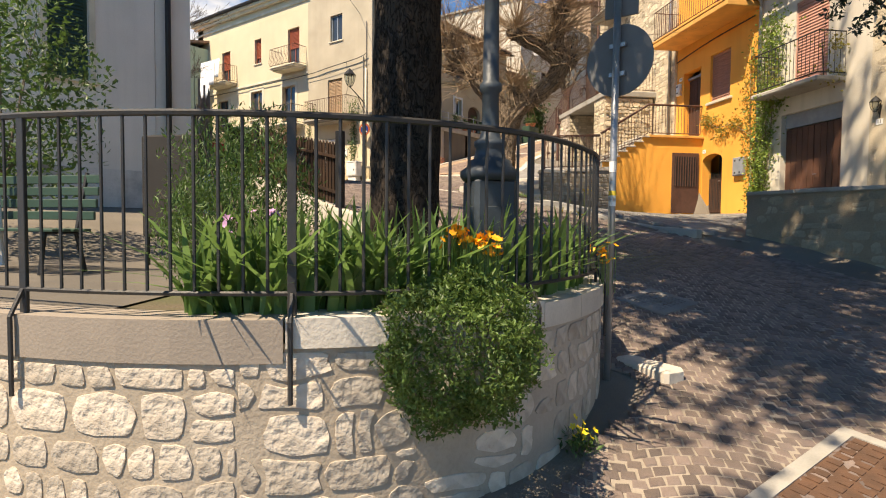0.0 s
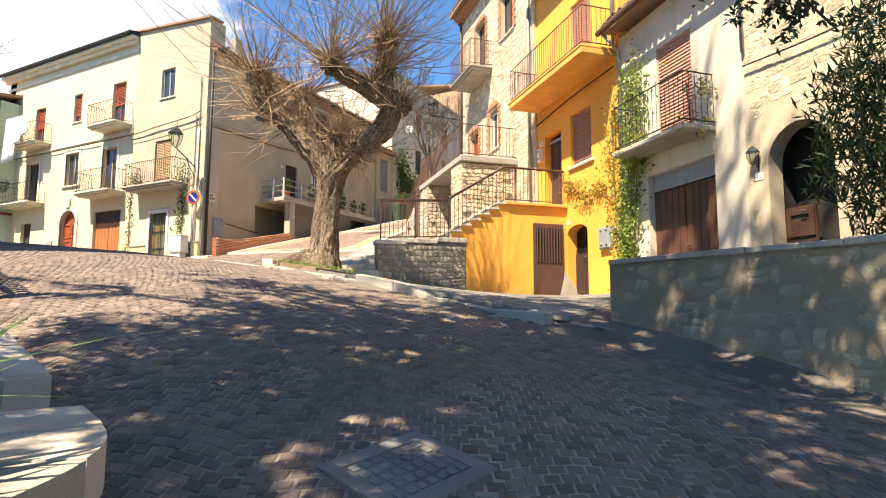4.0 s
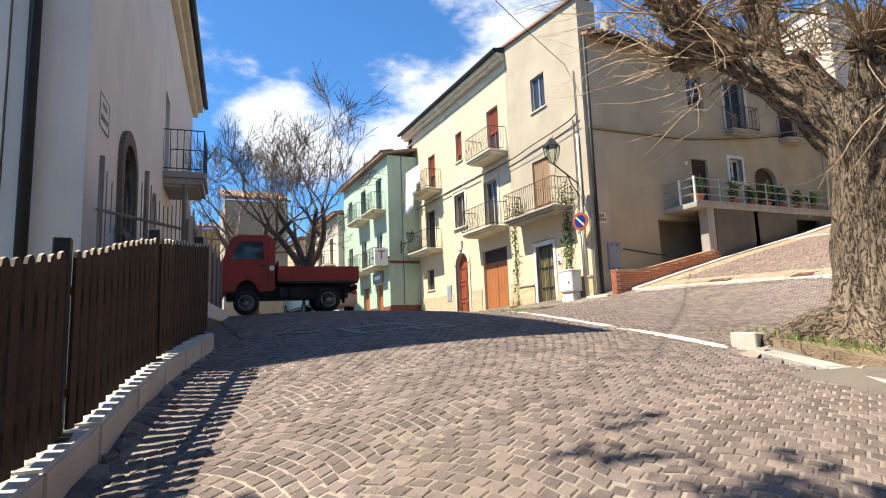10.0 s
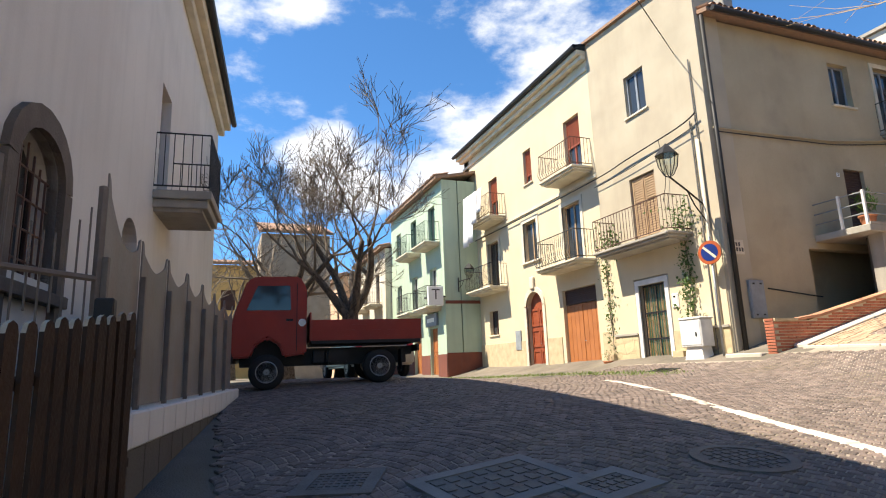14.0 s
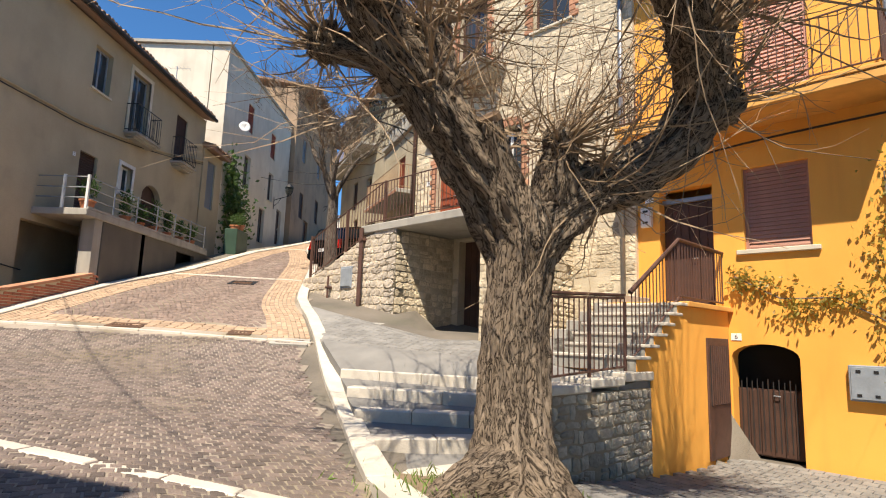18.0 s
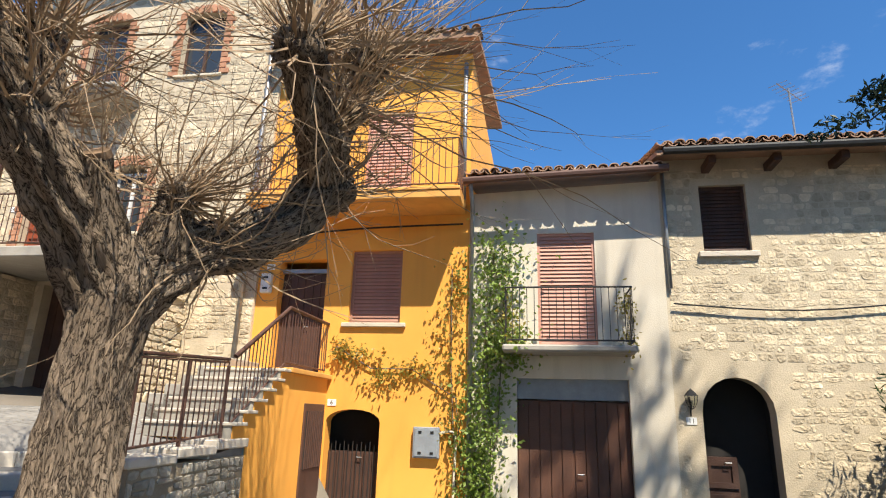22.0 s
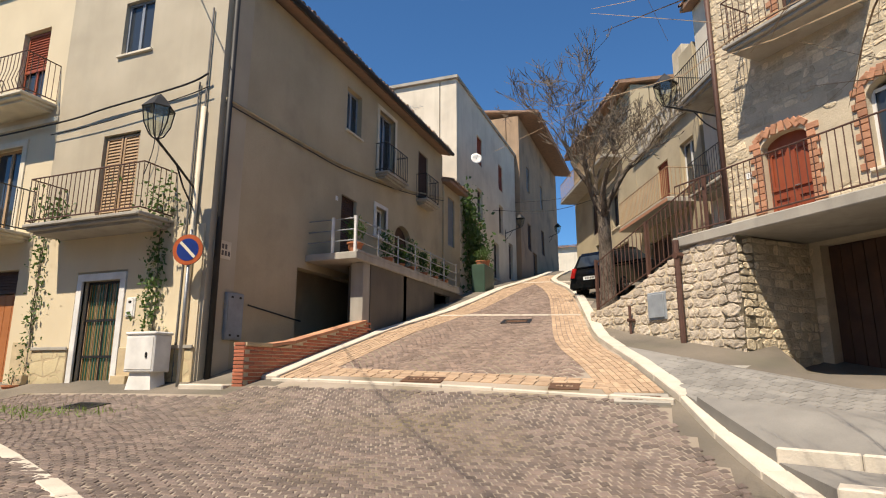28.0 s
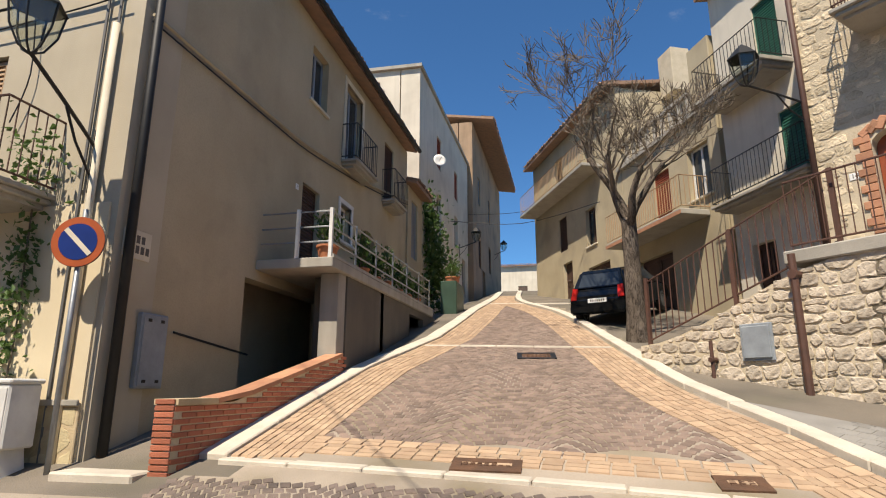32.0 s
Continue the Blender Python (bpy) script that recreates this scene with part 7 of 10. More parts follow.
# ---- stone wall along the street below the deck ----
def street_wall():
    w = empty("street_wall", "pale rubble stone wall along the steep street", "stone wall", kind="structure")
    fr = FaceLine((8.66 * R2, 8.66 * R2), (R2, -R2), (-R2, -R2))
    bm = bmesh.new()
    n = 10
    rings = []
    for k in range(n + 1):
        a = -28.3 + 4.1 * k / n
        z1 = 5.2 + 1.05 * smoothstep(-28.3, -24.6, a)
        rings.append([bm.verts.new(fr.p(a, b, z)) for b, z in ((0, 3.0), (-0.4, 3.0), (-0.4, z1), (0, z1))])
    for r0, r1 in zip(rings, rings[1:]):
        for k in range(4):
            bm.faces.new((r0[k], r0[(k + 1) % 4], r1[(k + 1) % 4], r1[k]))
    bm.faces.new(rings[0])
    bm.faces.new(rings[-1])
    bmesh.ops.recalc_face_normals(bm, faces=bm.faces)
    part("mortar_core", bm, MORTAR, w)
    rubble(w, fr, -28.3, -24.2, lambda a: 3.3, lambda a: 5.2 + 1.05 * smoothstep(-28.3, -24.6, a), STONE, (0.14, 0.22), (0.16, 0.42), 0.018, 21, True, cap=290, gap=0.008, skip=0.03, wild=0.4)
    # inner side of the recess and far pier
    s = FaceLine(fr.p(-24.2, 0, 0).xy, (R2, R2), (R2, -R2))
    bm = bmesh.new()
    fbox(bm, s, 0.0, 1.95, -0.4, 0.0, 3.0, 6.2)
    part("mortar_core", bm, MORTAR, w)
    rubble(w, s, 0.0, 1.9, lambda a: 3.4, lambda a: 6.2, STONEJ, (0.12, 0.2), (0.16, 0.4), 0.016, 22, gap=0.008)
    bm = bmesh.new()
    fbox(bm, fr, -21.5, -20.55, -1.9, 0.0, 2.8, 6.2)
    part("pier", bm, MORTAR, w)
    rubble(w, fr, -21.5, -20.55, lambda a: 3.4, lambda a: 6.2, STONEJ, (0.12, 0.2), (0.16, 0.4), 0.016, 23, gap=0.008)
    s2 = FaceLine(fr.p(-20.5, 0, 0).xy, (R2, R2), (R2, -R2))
    rubble(w, s2, 0.0, 1.85, lambda a: 3.4, lambda a: 6.2, STONEJ, (0.12, 0.2), (0.16, 0.4), 0.016, 24, gap=0.008)
    # railing on the sloping wall, running up to the deck
    r = empty("railing", "tall brown iron railing on the street wall", "railing")
    rail_run(r, fr, -28.2, -24.9, -0.15, 5.22, 1.15, RUSTIRON, 0.125, 0.01, za=6.4)
    for a, z in ((-28.2, 5.2), (-26.5, 5.75), (-24.9, 6.3)):
        bm = bmesh.new()
        fbox(bm, fr, a - 0.03, a + 0.03, -0.18, -0.12, z - 0.1, z + 1.25)
        part("post", bm, RUSTIRON, r)
    # meter box and rain pipes on the wall
    mb = empty("meter_cabinet", "grey metal meter door set in the stone wall", "meter box")
    bm = bmesh.new()
    fbox(bm, fr, -26.36, -25.94, 0.0, 0.07, 4.9, 5.38, 0.01)
    body = part("door", bm, GREYBOX, mb)
    bm = bmesh.new()
    fbox(bm, fr, -26.4, -25.9, 0.0, 0.045, 4.86, 5.42, 0.01)
    part("frame", bm, GREYBOX, mb)
    for a, z1 in ((-25.45, 6.35), (-26.85, 5.2)):
        pp = empty("rain_pipe", "dark brown iron rain pipe against the stone wall", "pipe")
        bm = bmesh.new()
        tube(bm, [fr.p(a, 0.12, z1), fr.p(a, 0.12, 4.0)], 0.055 if z1 > 6 else 0.03, 8)
        part("pipe", bm, RUSTIRON, pp)
        bm = bmesh.new()
        tube(bm, [fr.p(a, 0.0, z1 - 0.3), fr.p(a, 0.18, z1 - 0.3)], 0.07 if z1 > 6 else 0.04, 8)
        part("clip", bm, RUSTIRON, pp)
    bm = bmesh.new()
    fbox(bm, fr, -24.9, -23.6, 0.25, 0.95, 3.4, 3.95, 0.05)
    tagged(obj("low_stone_border", bm, CONCRETE), "low mossy stone border before the wall", "stone border")
    return w


street_wall()
# stones on the house walls
rubble(STONEHOUSE, FaceLine((10.6 * R2, 10.6 * R2), (R2, -R2), (-R2, -R2)), -25.9, -19.12, lambda a: 3.4, lambda a: 13.75, STONEJ, (0.13, 0.21), (0.18, 0.4), 0.011, 31, gap=0.01,
       holes=[(-25.2, -23.7, 6.4, 8.85), (-23.6, -23.1, 7.3, 8.6), (-23.1, -21.75, 7.2, 9.15), (-21.95, -20.4, 11.0, 13.05), (-24.45, -22.95, 10.4, 13.05), (-24.0, -21.9, 3.6, 6.2), (-25.3, -20.4, 6.15, 6.45), (-25.0, -22.4, 10.2, 10.5)])
for _a0, _a1, _zt, _b in ((-25.04, -23.99, 4.25, 0.061), (-22.09, -20.62, 4.25, 0.061)):
    rubble(CORNERHOUSE, FaceLine((0, 20.8 - _b), (1, 0), (0, -1)), _a0, _a1, lambda a: 3.2, lambda a, z=_zt: z, FLAG, (0.22, 0.36), (0.22, 0.5), 0.004, int(-_a0 * 10), True, gap=0.006, skip=0.0, wild=0.62, chip=0.06)
    bm = bmesh.new()
    fbox(bm, FRONT, _a0 - 0.02, _a1 + 0.02, 0.06, 0.1, 4.26, 4.33, 0.008)
    part("capping", bm, CONCRETE, CORNERHOUSE)
rubble(ARCHHOUSE, FaceLine((10.68 * R2, 10.68 * R2), (R2, -R2), (-R2, -R2)), -11.15, -2.0, lambda a: 1.9, lambda a: 8.3, STONEJ, (0.11, 0.19), (0.16, 0.36), 0.005, 32, gap=0.008, skip=0.16,
       holes=[(-10.95, -9.45, 1.9, 4.7), (-10.6, -9.54, 6.55, 8.1)])
rubble(PLANTER, PL, 1.0, 8.4, lambda a: -0.35, lambda a: 0.75, STONE, (0.18, 0.26), (0.2, 0.4), 0.004, 33, True, cap=200, gap=0.012, skip=0.03, wild=0.22, chip=0.16)
rubble(PLANTER, PL, 8.4, PL.length - 0.3, lambda a: -0.35, lambda a: 0.83, STONE, (0.16, 0.24), (0.18, 0.42), 0.003, 36, True, cap=200, gap=0.014, skip=0.14, wild=0.3, chip=0.16)
rubble(RETW, RWL, 0.0, 9.0, lambda a: -0.2, lambda a: 2.1, STONEY, (0.13, 0.22), (0.16, 0.42), 0.003, 34, True, cap=290, gap=0.012, skip=0.5)
rubble(TERW, TW, 5.4, 7.7, lambda a: 1.5, lambda a: 3.1, STONEG, (0.11, 0.18), (0.15, 0.34), 0.016, 35, True, cap=240, gap=0.008, wild=0.25, chip=0.08)


# ---- trees and plants ----
def leaves(name, points, size, material, parent=None, seed=1, flat=0.0, kind="stuff", aspect=0.45, label=""):
    """Many small folded leaves at the given points; flat turns them towards the vertical."""
    rng = random.Random(seed)
    verts, faces = [], []
    for p in points:
        p = Vector(p)
        d = Vector((rng.gauss(0, 1), rng.gauss(0, 1), rng.gauss(0, 1) + flat)).normalized()
        s = d.orthogonal().normalized()
        s = Matrix.Rotation(rng.uniform(0, math.tau), 3, d) @ s
        n = d.cross(s)
        L = size * rng.uniform(0.65, 1.3)
        w = L * aspect
        base = len(verts)
        verts += [p, p + d * L * 0.5 + s * w * 0.5 + n * w * 0.15, p + d * L, p + d * L * 0.5 - s * w * 0.5 + n * w * 0.15]
        faces += [(base, base + 1, base + 2), (base, base + 2, base + 3)]
    ob = raw(name, verts, faces, material, parent, label)
    if kind:
        ob["kind"] = kind
    return ob


def bark_limb(pts, radii, sides=18, per=7, rough=0.1, seed=0):
    """Limb with ridges of bark; its own axes (round the stem, and along it) are kept for the bark's grain."""
    q = spline([(*p, r) for p, r in zip(pts, radii)], per)
    bm = bmesh.new()
    own = bm.verts.layers.float_vector.new("limb")
    rings, side, run = [], None, 0.0
    P = [Vector(v[:3]) for v in q]
    for i, v in enumerate(q):
        d = (P[min(i + 1, len(P) - 1)] - P[max(i - 1, 0)]).normalized()
        side = d.orthogonal().normalized() if side is None else (side - d * side.dot(d)).normalized()
        up = d.cross(side)
        run += (P[i] - P[i - 1]).length if i else 0.0
        ring = []
        for k in range(sides):
            an = k * math.tau / sides
            o = side * math.cos(an) + up * math.sin(an)
            lc = Vector((math.cos(an) * v[3], math.sin(an) * v[3], run))
            n1 = noise.noise(P[i] * 0.9 + o * 2.2 + Vector((seed, 0, 0)))
            n2 = noise.noise(Vector((lc.x * 13, lc.y * 13, run * 3.2 + seed)))
            n3 = noise.noise(Vector((lc.x * 32, lc.y * 32, run * 7 + seed))) if sides > 20 else 0.0
            vert = bm.verts.new(P[i] + o * v[3] * (1 + rough * (1.2 * n1 + 0.7 * n2 + 0.35 * n3)))
            vert[own] = lc + Vector((seed * 0.37, 0, 0))
            ring.append(vert)
        rings.append(ring)
    for r0, r1 in zip(rings, rings[1:]):
        for k in range(sides):
            bm.faces.new((r0[k], r0[(k + 1) % sides], r1[(k + 1) % sides], r1[k]))
    bm.faces.new(rings[0][::-1])
    bm.faces.new(rings[-1])
    return bm


def knob(centre, r, seed=0):
    bm = bmesh.new()
    bmesh.ops.create_icosphere(bm, subdivisions=4, radius=1)
    c = Vector(centre)
    own = bm.verts.layers.float_vector.new("limb")
    for v in bm.verts:
        o = v.co.copy()
        v[own] = o * r + Vector((seed, 0, 0))
        v.co = c + o * r * (1 + 0.35 * noise.noise(o * 2.2 + Vector((seed, seed, 0))) + 0.16 * noise.noise(o * 6 + Vector((0, seed, 1))))
    return bm


def shoots(name, spots, n, lens, parent, seed, lift=0.35, material=None, thick=0.011, out=None, twigs=2):
    """Long whippy shoots springing from knobs."""
    rng = random.Random(seed)
    bm = bmesh.new()
    for _ in range(n):
        c, r = rng.choice(spots)
        c = Vector(c)
        d = Vector((rng.gauss(0, 1), rng.gauss(0, 1), rng.gauss(0.15, 0.8))).normalized()
        if out is not None:
            d = (d + Vector(out) * rng.uniform(0.0, 0.9)).normalized()
        p = c + d * r * 0.8
        L = lens[0] + (lens[1] - lens[0]) * rng.random() ** 1.7
        pts, rad = [p], [thick * rng.uniform(0.7, 1.3)]
        v = d.copy()
        seg = 7
        for k in range(seg):
            v = (v + Vector((rng.gauss(0, 0.17), rng.gauss(0, 0.17), rng.gauss(0, 0.13) + lift * 0.16))).normalized()
            pts.append(pts[-1] + v * L / seg)
            rad.append(rad[0] * (1 - 0.85 * (k + 1) / seg))
        tube(bm, pts, rad, 3, False)
        for _ in range(twigs):
            k = rng.randrange(2, seg)
            b = pts[k]
            w = (v + Vector((rng.gauss(0, 0.6), rng.gauss(0, 0.6), rng.gauss(0.1, 0.5)))).normalized()
            tw = [b, b + w * L * 0.14, b + w * L * 0.3 + Vector((0, 0, rng.uniform(-0.05, 0.12)))]
            tube(bm, tw, [rad[k] * 0.6, rad[k] * 0.45, 0.0015], 3, False)
    ob = part(name, bm, material or TWIG, parent)
    ob["kind"] = "stuff"
    return ob


def pollard_tree():
    t = empty("tree", "old pollarded willow with knobbly limbs and bare yellow-brown shoots", "tree")
    part("trunk", bark_limb([(-9.06, 14.62, 2.05), (-9.08, 14.68, 2.3), (-9.09, 14.74, 2.55), (-9.1, 14.8, 2.95), (-9.09, 14.86, 3.6), (-9.05, 14.9, 4.2), (-9.0, 14.9, 4.7), (-9.02, 14.88, 5.05)],
                            [0.70, 0.52, 0.41, 0.335, 0.30, 0.29, 0.335, 0.28], 96, 16, 0.13, 1), BARK, t, smooth=True)
    for i, (x, y) in enumerate(((-9.72, 14.12), (-9.5, 14.95), (-8.62, 14.3))):
        q = Vector((x, y, hill(x, y) - 0.06))
        r0 = Vector((-9.08, 14.66, 2.62))
        part("root", bark_limb([tuple(r0), tuple(r0.lerp(q, 0.45) - Vector((0, 0, 0.02))), tuple(q), tuple(q + (q - r0) * 0.25 - Vector((0, 0, 0.12)))], [0.3, 0.3, 0.17, 0.06], 36, 10, 0.13, 40 + i), BARK, t, smooth=True)
    limbs = [
        ([(-9.0, 14.88, 4.5), (-9.4, 14.76, 5.12), (-9.85, 14.55, 5.7), (-10.25, 14.32, 6.18), (-10.48, 14.12, 6.55), (-10.54, 14.02, 6.95)], [0.3, 0.27, 0.24, 0.22, 0.23, 0.2]),
        ([(-9.0, 14.88, 4.55), (-8.55, 14.9, 4.98), (-8.0, 14.94, 5.27), (-7.58, 14.96, 5.58), (-7.32, 14.92, 6.0), (-7.4, 14.66, 6.4), (-7.26, 14.52, 6.9), (-7.2, 14.4, 7.25)], [0.29, 0.25, 0.225, 0.23, 0.235, 0.2, 0.18, 0.16]),
        ([(-7.36, 14.85, 6.05), (-7.62, 14.4, 6.32), (-7.92, 13.95, 6.5), (-8.06, 13.72, 6.66)], [0.22, 0.2, 0.19, 0.17]),
        ([(-9.75, 14.62, 5.65), (-9.85, 14.78, 6.15), (-9.93, 14.87, 6.55)], [0.19, 0.16, 0.15]),
        ([(-10.2, 14.36, 6.05), (-10.5, 14.45, 6.18), (-10.8, 14.5, 6.26)], [0.17, 0.15, 0.14]),
        ([(-9.2, 14.75, 5.0), (-9.3, 14.6, 5.35), (-9.36, 14.5, 5.58)], [0.2, 0.15, 0.12]),
        ([(-8.8, 14.8, 4.95), (-8.75, 14.72, 5.25), (-8.72, 14.68, 5.42)], [0.2, 0.17, 0.13]),
    ]
    for i, (p, r) in enumerate(limbs):
        part("limb", bark_limb(p, r, 56 if i < 3 else 36, 14, 0.3, i * 7 + 3), BARK, t, smooth=True)
    ends = [((-10.56, 14.0, 6.98), 0.27), ((-10.85, 14.51, 6.27), 0.19), ((-10.38, 14.02, 6.5), 0.2), ((-8.1, 13.7, 6.68), 0.24), ((-7.32, 14.55, 6.75), 0.23), ((-7.18, 14.36, 7.32), 0.25), ((-9.95, 14.88, 6.6), 0.2), ((-8.72, 14.66, 5.45), 0.17), ((-7.2, 14.98, 6.02), 0.25), ((-7.55, 14.5, 6.34), 0.24), ((-9.9, 14.52, 5.85), 0.24), ((-8.35, 14.92, 5.12), 0.22)]
    for i, (c, r) in enumerate(ends):
        part("knob", knob(c, r, i * 3.1), BARK, t, smooth=True)
    # sawn face of the stub in the fork
    bm = bmesh.new()
    tube(bm, [(-9.36, 14.5, 5.575), (-9.385, 14.47, 5.62)], [0.105, 0.1], 14)
    part("sawn_face", bm, CUTWOOD, t, "pale sawn wood")
    cen = Vector((-8.95, 14.6, 5.4))
    for i, (c, r) in enumerate(ends):
        out = (Vector(c) - cen).normalized() * 0.9 + Vector((0, 0, 0.35))
        big = i in (0, 3, 4, 5, 6)
        shoots("brushwood", [(c, r)], 120 if big else 70, (0.3, 3.9) if big else (0.25, 2.2), t, 40 + i, 0.34, TWIG, 0.012, out, 3)
    shoots("brushwood", [((-9.05, 14.55, 5.3), 0.3), ((-8.75, 14.68, 5.35), 0.3), ((-9.3, 14.5, 5.5), 0.3), ((-9.7, 14.5, 5.8), 0.25)], 150, (0.2, 1.0), t, 60, 0.5, TWIG, 0.007, (0, -0.2, 0.8), 2)
    return t


def bare_tree(base, height, crown, seed, label, trunk_r=0.2, material=GREYTWIG, split=0.4, lean=(0, 0), levels=4):
    t = empty("tree", label, "tree")
    rng = random.Random(seed)
    b = Vector(base)
    fork = b + Vector((lean[0], lean[1], 1)) * height * split
    part("trunk", bark_limb([b - Vector((0, 0, 0.2)), b + Vector((0.02, 0, height * 0.12)), b.lerp(fork, 0.6), fork], [trunk_r * 1.4, trunk_r * 1.05, trunk_r * 0.9, trunk_r * 0.85], 16, 5, 0.1, seed), GREYBARK, t, smooth=True)
    tw = bmesh.new()

    def grow(p, d, L, r, level):
        pts = [p]
        v = d.copy()
        for _ in range(4):
            v = (v + Vector((rng.gauss(0, 0.16), rng.gauss(0, 0.16), rng.gauss(0.05, 0.1)))).normalized()
            pts.append(pts[-1] + v * L / 4)
        rr = [max(q, 0.007) for q in (r, r * 0.85, r * 0.7, r * 0.6, r * 0.45)]
        if level == levels:
            part("limb", bark_limb([tuple(q) for q in pts], rr, 10, 3, 0.12, seed + level), GREYBARK, t, smooth=True)
        else:
            tube(tw, pts, rr, 5 if level > 1 else 3, False)
        if level == 0:
            return
        for k in range(3 if level > 2 else 4):
            i = rng.choice((2, 3, 4, 4))
            nd = (v + Vector((rng.gauss(0, 0.55), rng.gauss(0, 0.55), rng.gauss(0.15, 0.4)))).normalized()
            grow(pts[i], nd, L * rng.uniform(0.55, 0.8), rr[i] * 0.6, level - 1)

    for k in range(5):
        an = math.tau * k / 5 + rng.uniform(-0.4, 0.4)
        grow(fork - Vector((0, 0, rng.uniform(0, 0.3))), Vector((math.cos(an) * 0.75, math.sin(an) * 0.75, rng.uniform(0.6, 1.1))).normalized(), crown * rng.uniform(0.4, 0.55), trunk_r * 0.55, levels)
    ob = part("brushwood", tw, material, t)
    ob["kind"] = "stuff"
    return t


def cedar():
    t = empty("tree", "tall dark cedar with flat drooping sprays of needles", "tree")
    rng = random.Random(77)
    b = Vector((-3.9, 4.42, 0.5))
    part("trunk", bark_limb([b, b + Vector((0, 0, 0.6)), b + Vector((0.02, 0.03, 3)), b + Vector((0.05, 0.05, 9)), b + Vector((0.05, 0.05, 17)), b + Vector((0.05, 0.05, 24.5))], [0.46, 0.37, 0.33, 0.27, 0.15, 0.03], 40, 14, 0.09, 5), CEDARBARK, t, smooth=True)
    fine, pts = [], []
    z = 5.2
    while z < 24.6:
        span = 6.6 if z < 9 else max(0.5, 6.6 - (z - 9) * 0.41)
        for k in range(9 if z < 10 else 6):
            an = rng.uniform(0, math.tau)
            d = Vector((math.cos(an), math.sin(an), 0))
            L = max(0.6, span * rng.uniform(0.72, 1.05))
            if d.x < -0.3 and z < 9:
                L *= 0.5 if z < 7.6 else 0.78
            elif d.x > 0.15 and z < 11:
                L *= 1.12
            elif d.y < -0.5 and d.x < 0.15:
                L *= 0.62
            p0 = b + Vector((0, 0, z - 0.5)) + d * 0.12
            q = [p0 + d * L * f + Vector((0, 0, 0.9 * f - 1.7 * f * f * (L / 7))) for f in (0, 0.25, 0.5, 0.75, 1.0)]
            bm = bmesh.new()
            tube(bm, q, [0.085, 0.065, 0.045, 0.025, 0.01], 6, False)
            part("branch", bm, CEDARTWIG, t)
            side = Vector((-d.y, d.x, 0))
            for s in range(int(L * (4.6 if z < 9 else 2.6 if z < 13 else 1.2) * (1.6 if d.x > 0.3 and z < 13 else 1.0))):
                f = rng.uniform(0.08, 1.0)
                i = min(3, int(f * 4))
                c = q[i].lerp(q[i + 1], f * 4 - i)
                reach = (1.05 - f * 0.6) * rng.uniform(0.35, 1.35) * rng.choice((-1, 1))
                e = c + side * reach + d * abs(reach) * 0.7 + Vector((0, 0, -0.25 * abs(reach)))
                m = max(6, int((e - c).length * 34)) * (4 if z < 9 else 1)
                for j in range(m):
                    g = c.lerp(e, (j + rng.random()) / m)
                    (fine if z < 9 else pts).append(g + Vector((rng.gauss(0, 0.045), rng.gauss(0, 0.045), rng.gauss(0, 0.02))))
        z += rng.uniform(0.6, 0.9)
    leaves("needles", pts, 0.2, CEDARLEAF, t, 7, 0.0, aspect=0.5)
    leaves("needles", fine, 0.1, CEDARLEAF, t, 8, 0.0, aspect=0.36)
    return t


pollard_tree()
cedar()
bare_tree((-13.68, 28.5, hill(-13.68, 28.5)), 5.6, 3.5, 11, "bare street tree with a short forked trunk beside the kerb", 0.2, GREYTWIG, 0.5, levels=5)
bare_tree((-28.4, 12.9, 3.2), 7.0, 5.8, 21, "bare grey tree with wide fine branches behind the truck", 0.3, GREYTWIG, 0.3, (0.1, 0.05), levels=5)
bare_tree((-30.5, 11.2, 3.2), 6.8, 5.8, 22, "bare grey tree with wide fine branches beyond the square", 0.28, GREYTWIG, 0.34, (-0.1, 0.0), levels=5)
bare_tree((-38.0, 9.5, 3.1), 6.5, 5.5, 23, "bare tree far down the street", 0.25, GREYTWIG, 0.34, (0.0, 0.0))


def blob_points(c, r, n, seed, shell=0.55):
    """Points thick under the outside of an uneven bush."""
    rng = random.Random(seed)
    out = []
    while len(out) < n:
        d = Vector((rng.gauss(0, 1), rng.gauss(0, 1), rng.gauss(0, 1))).normalized()
        k = (shell + (1 - shell) * rng.random() ** 0.5) * (1 + 0.34 * noise.noise(d * 2.3 + Vector((seed, 0, 0))) + 0.16 * noise.noise(d * 6))
        out.append(Vector(c) + Vector((d.x * r[0], d.y * r[1], d.z * r[2])) * k)
    return out


def shrub(label, c, r, n, size, material, seed, category="shrub", stems=6, flat=0.3, shell=0.45, aspect=0.45):
    s = empty("shrub", label, category)
    rng = random.Random(seed)
    base = Vector(c) - Vector((0, 0, r[2] * 0.95))
    for k in range(stems):
        e = Vector(c) + Vector((rng.uniform(-0.7, 0.7) * r[0], rng.uniform(-0.7, 0.7) * r[1], rng.uniform(-0.1, 0.8) * r[2]))
        bm = bmesh.new()
        tube(bm, [base + Vector((rng.uniform(-0.1, 0.1), rng.uniform(-0.1, 0.1), 0)), base.lerp(e, 0.5) + Vector((0, 0, 0.1)), e], [0.018, 0.012, 0.004], 5, False)
        part("stem", bm, GREYTWIG, s)
    leaves("foliage", blob_points(c, r, n, seed, shell), size, material, s, seed, flat, aspect=aspect)
    return s


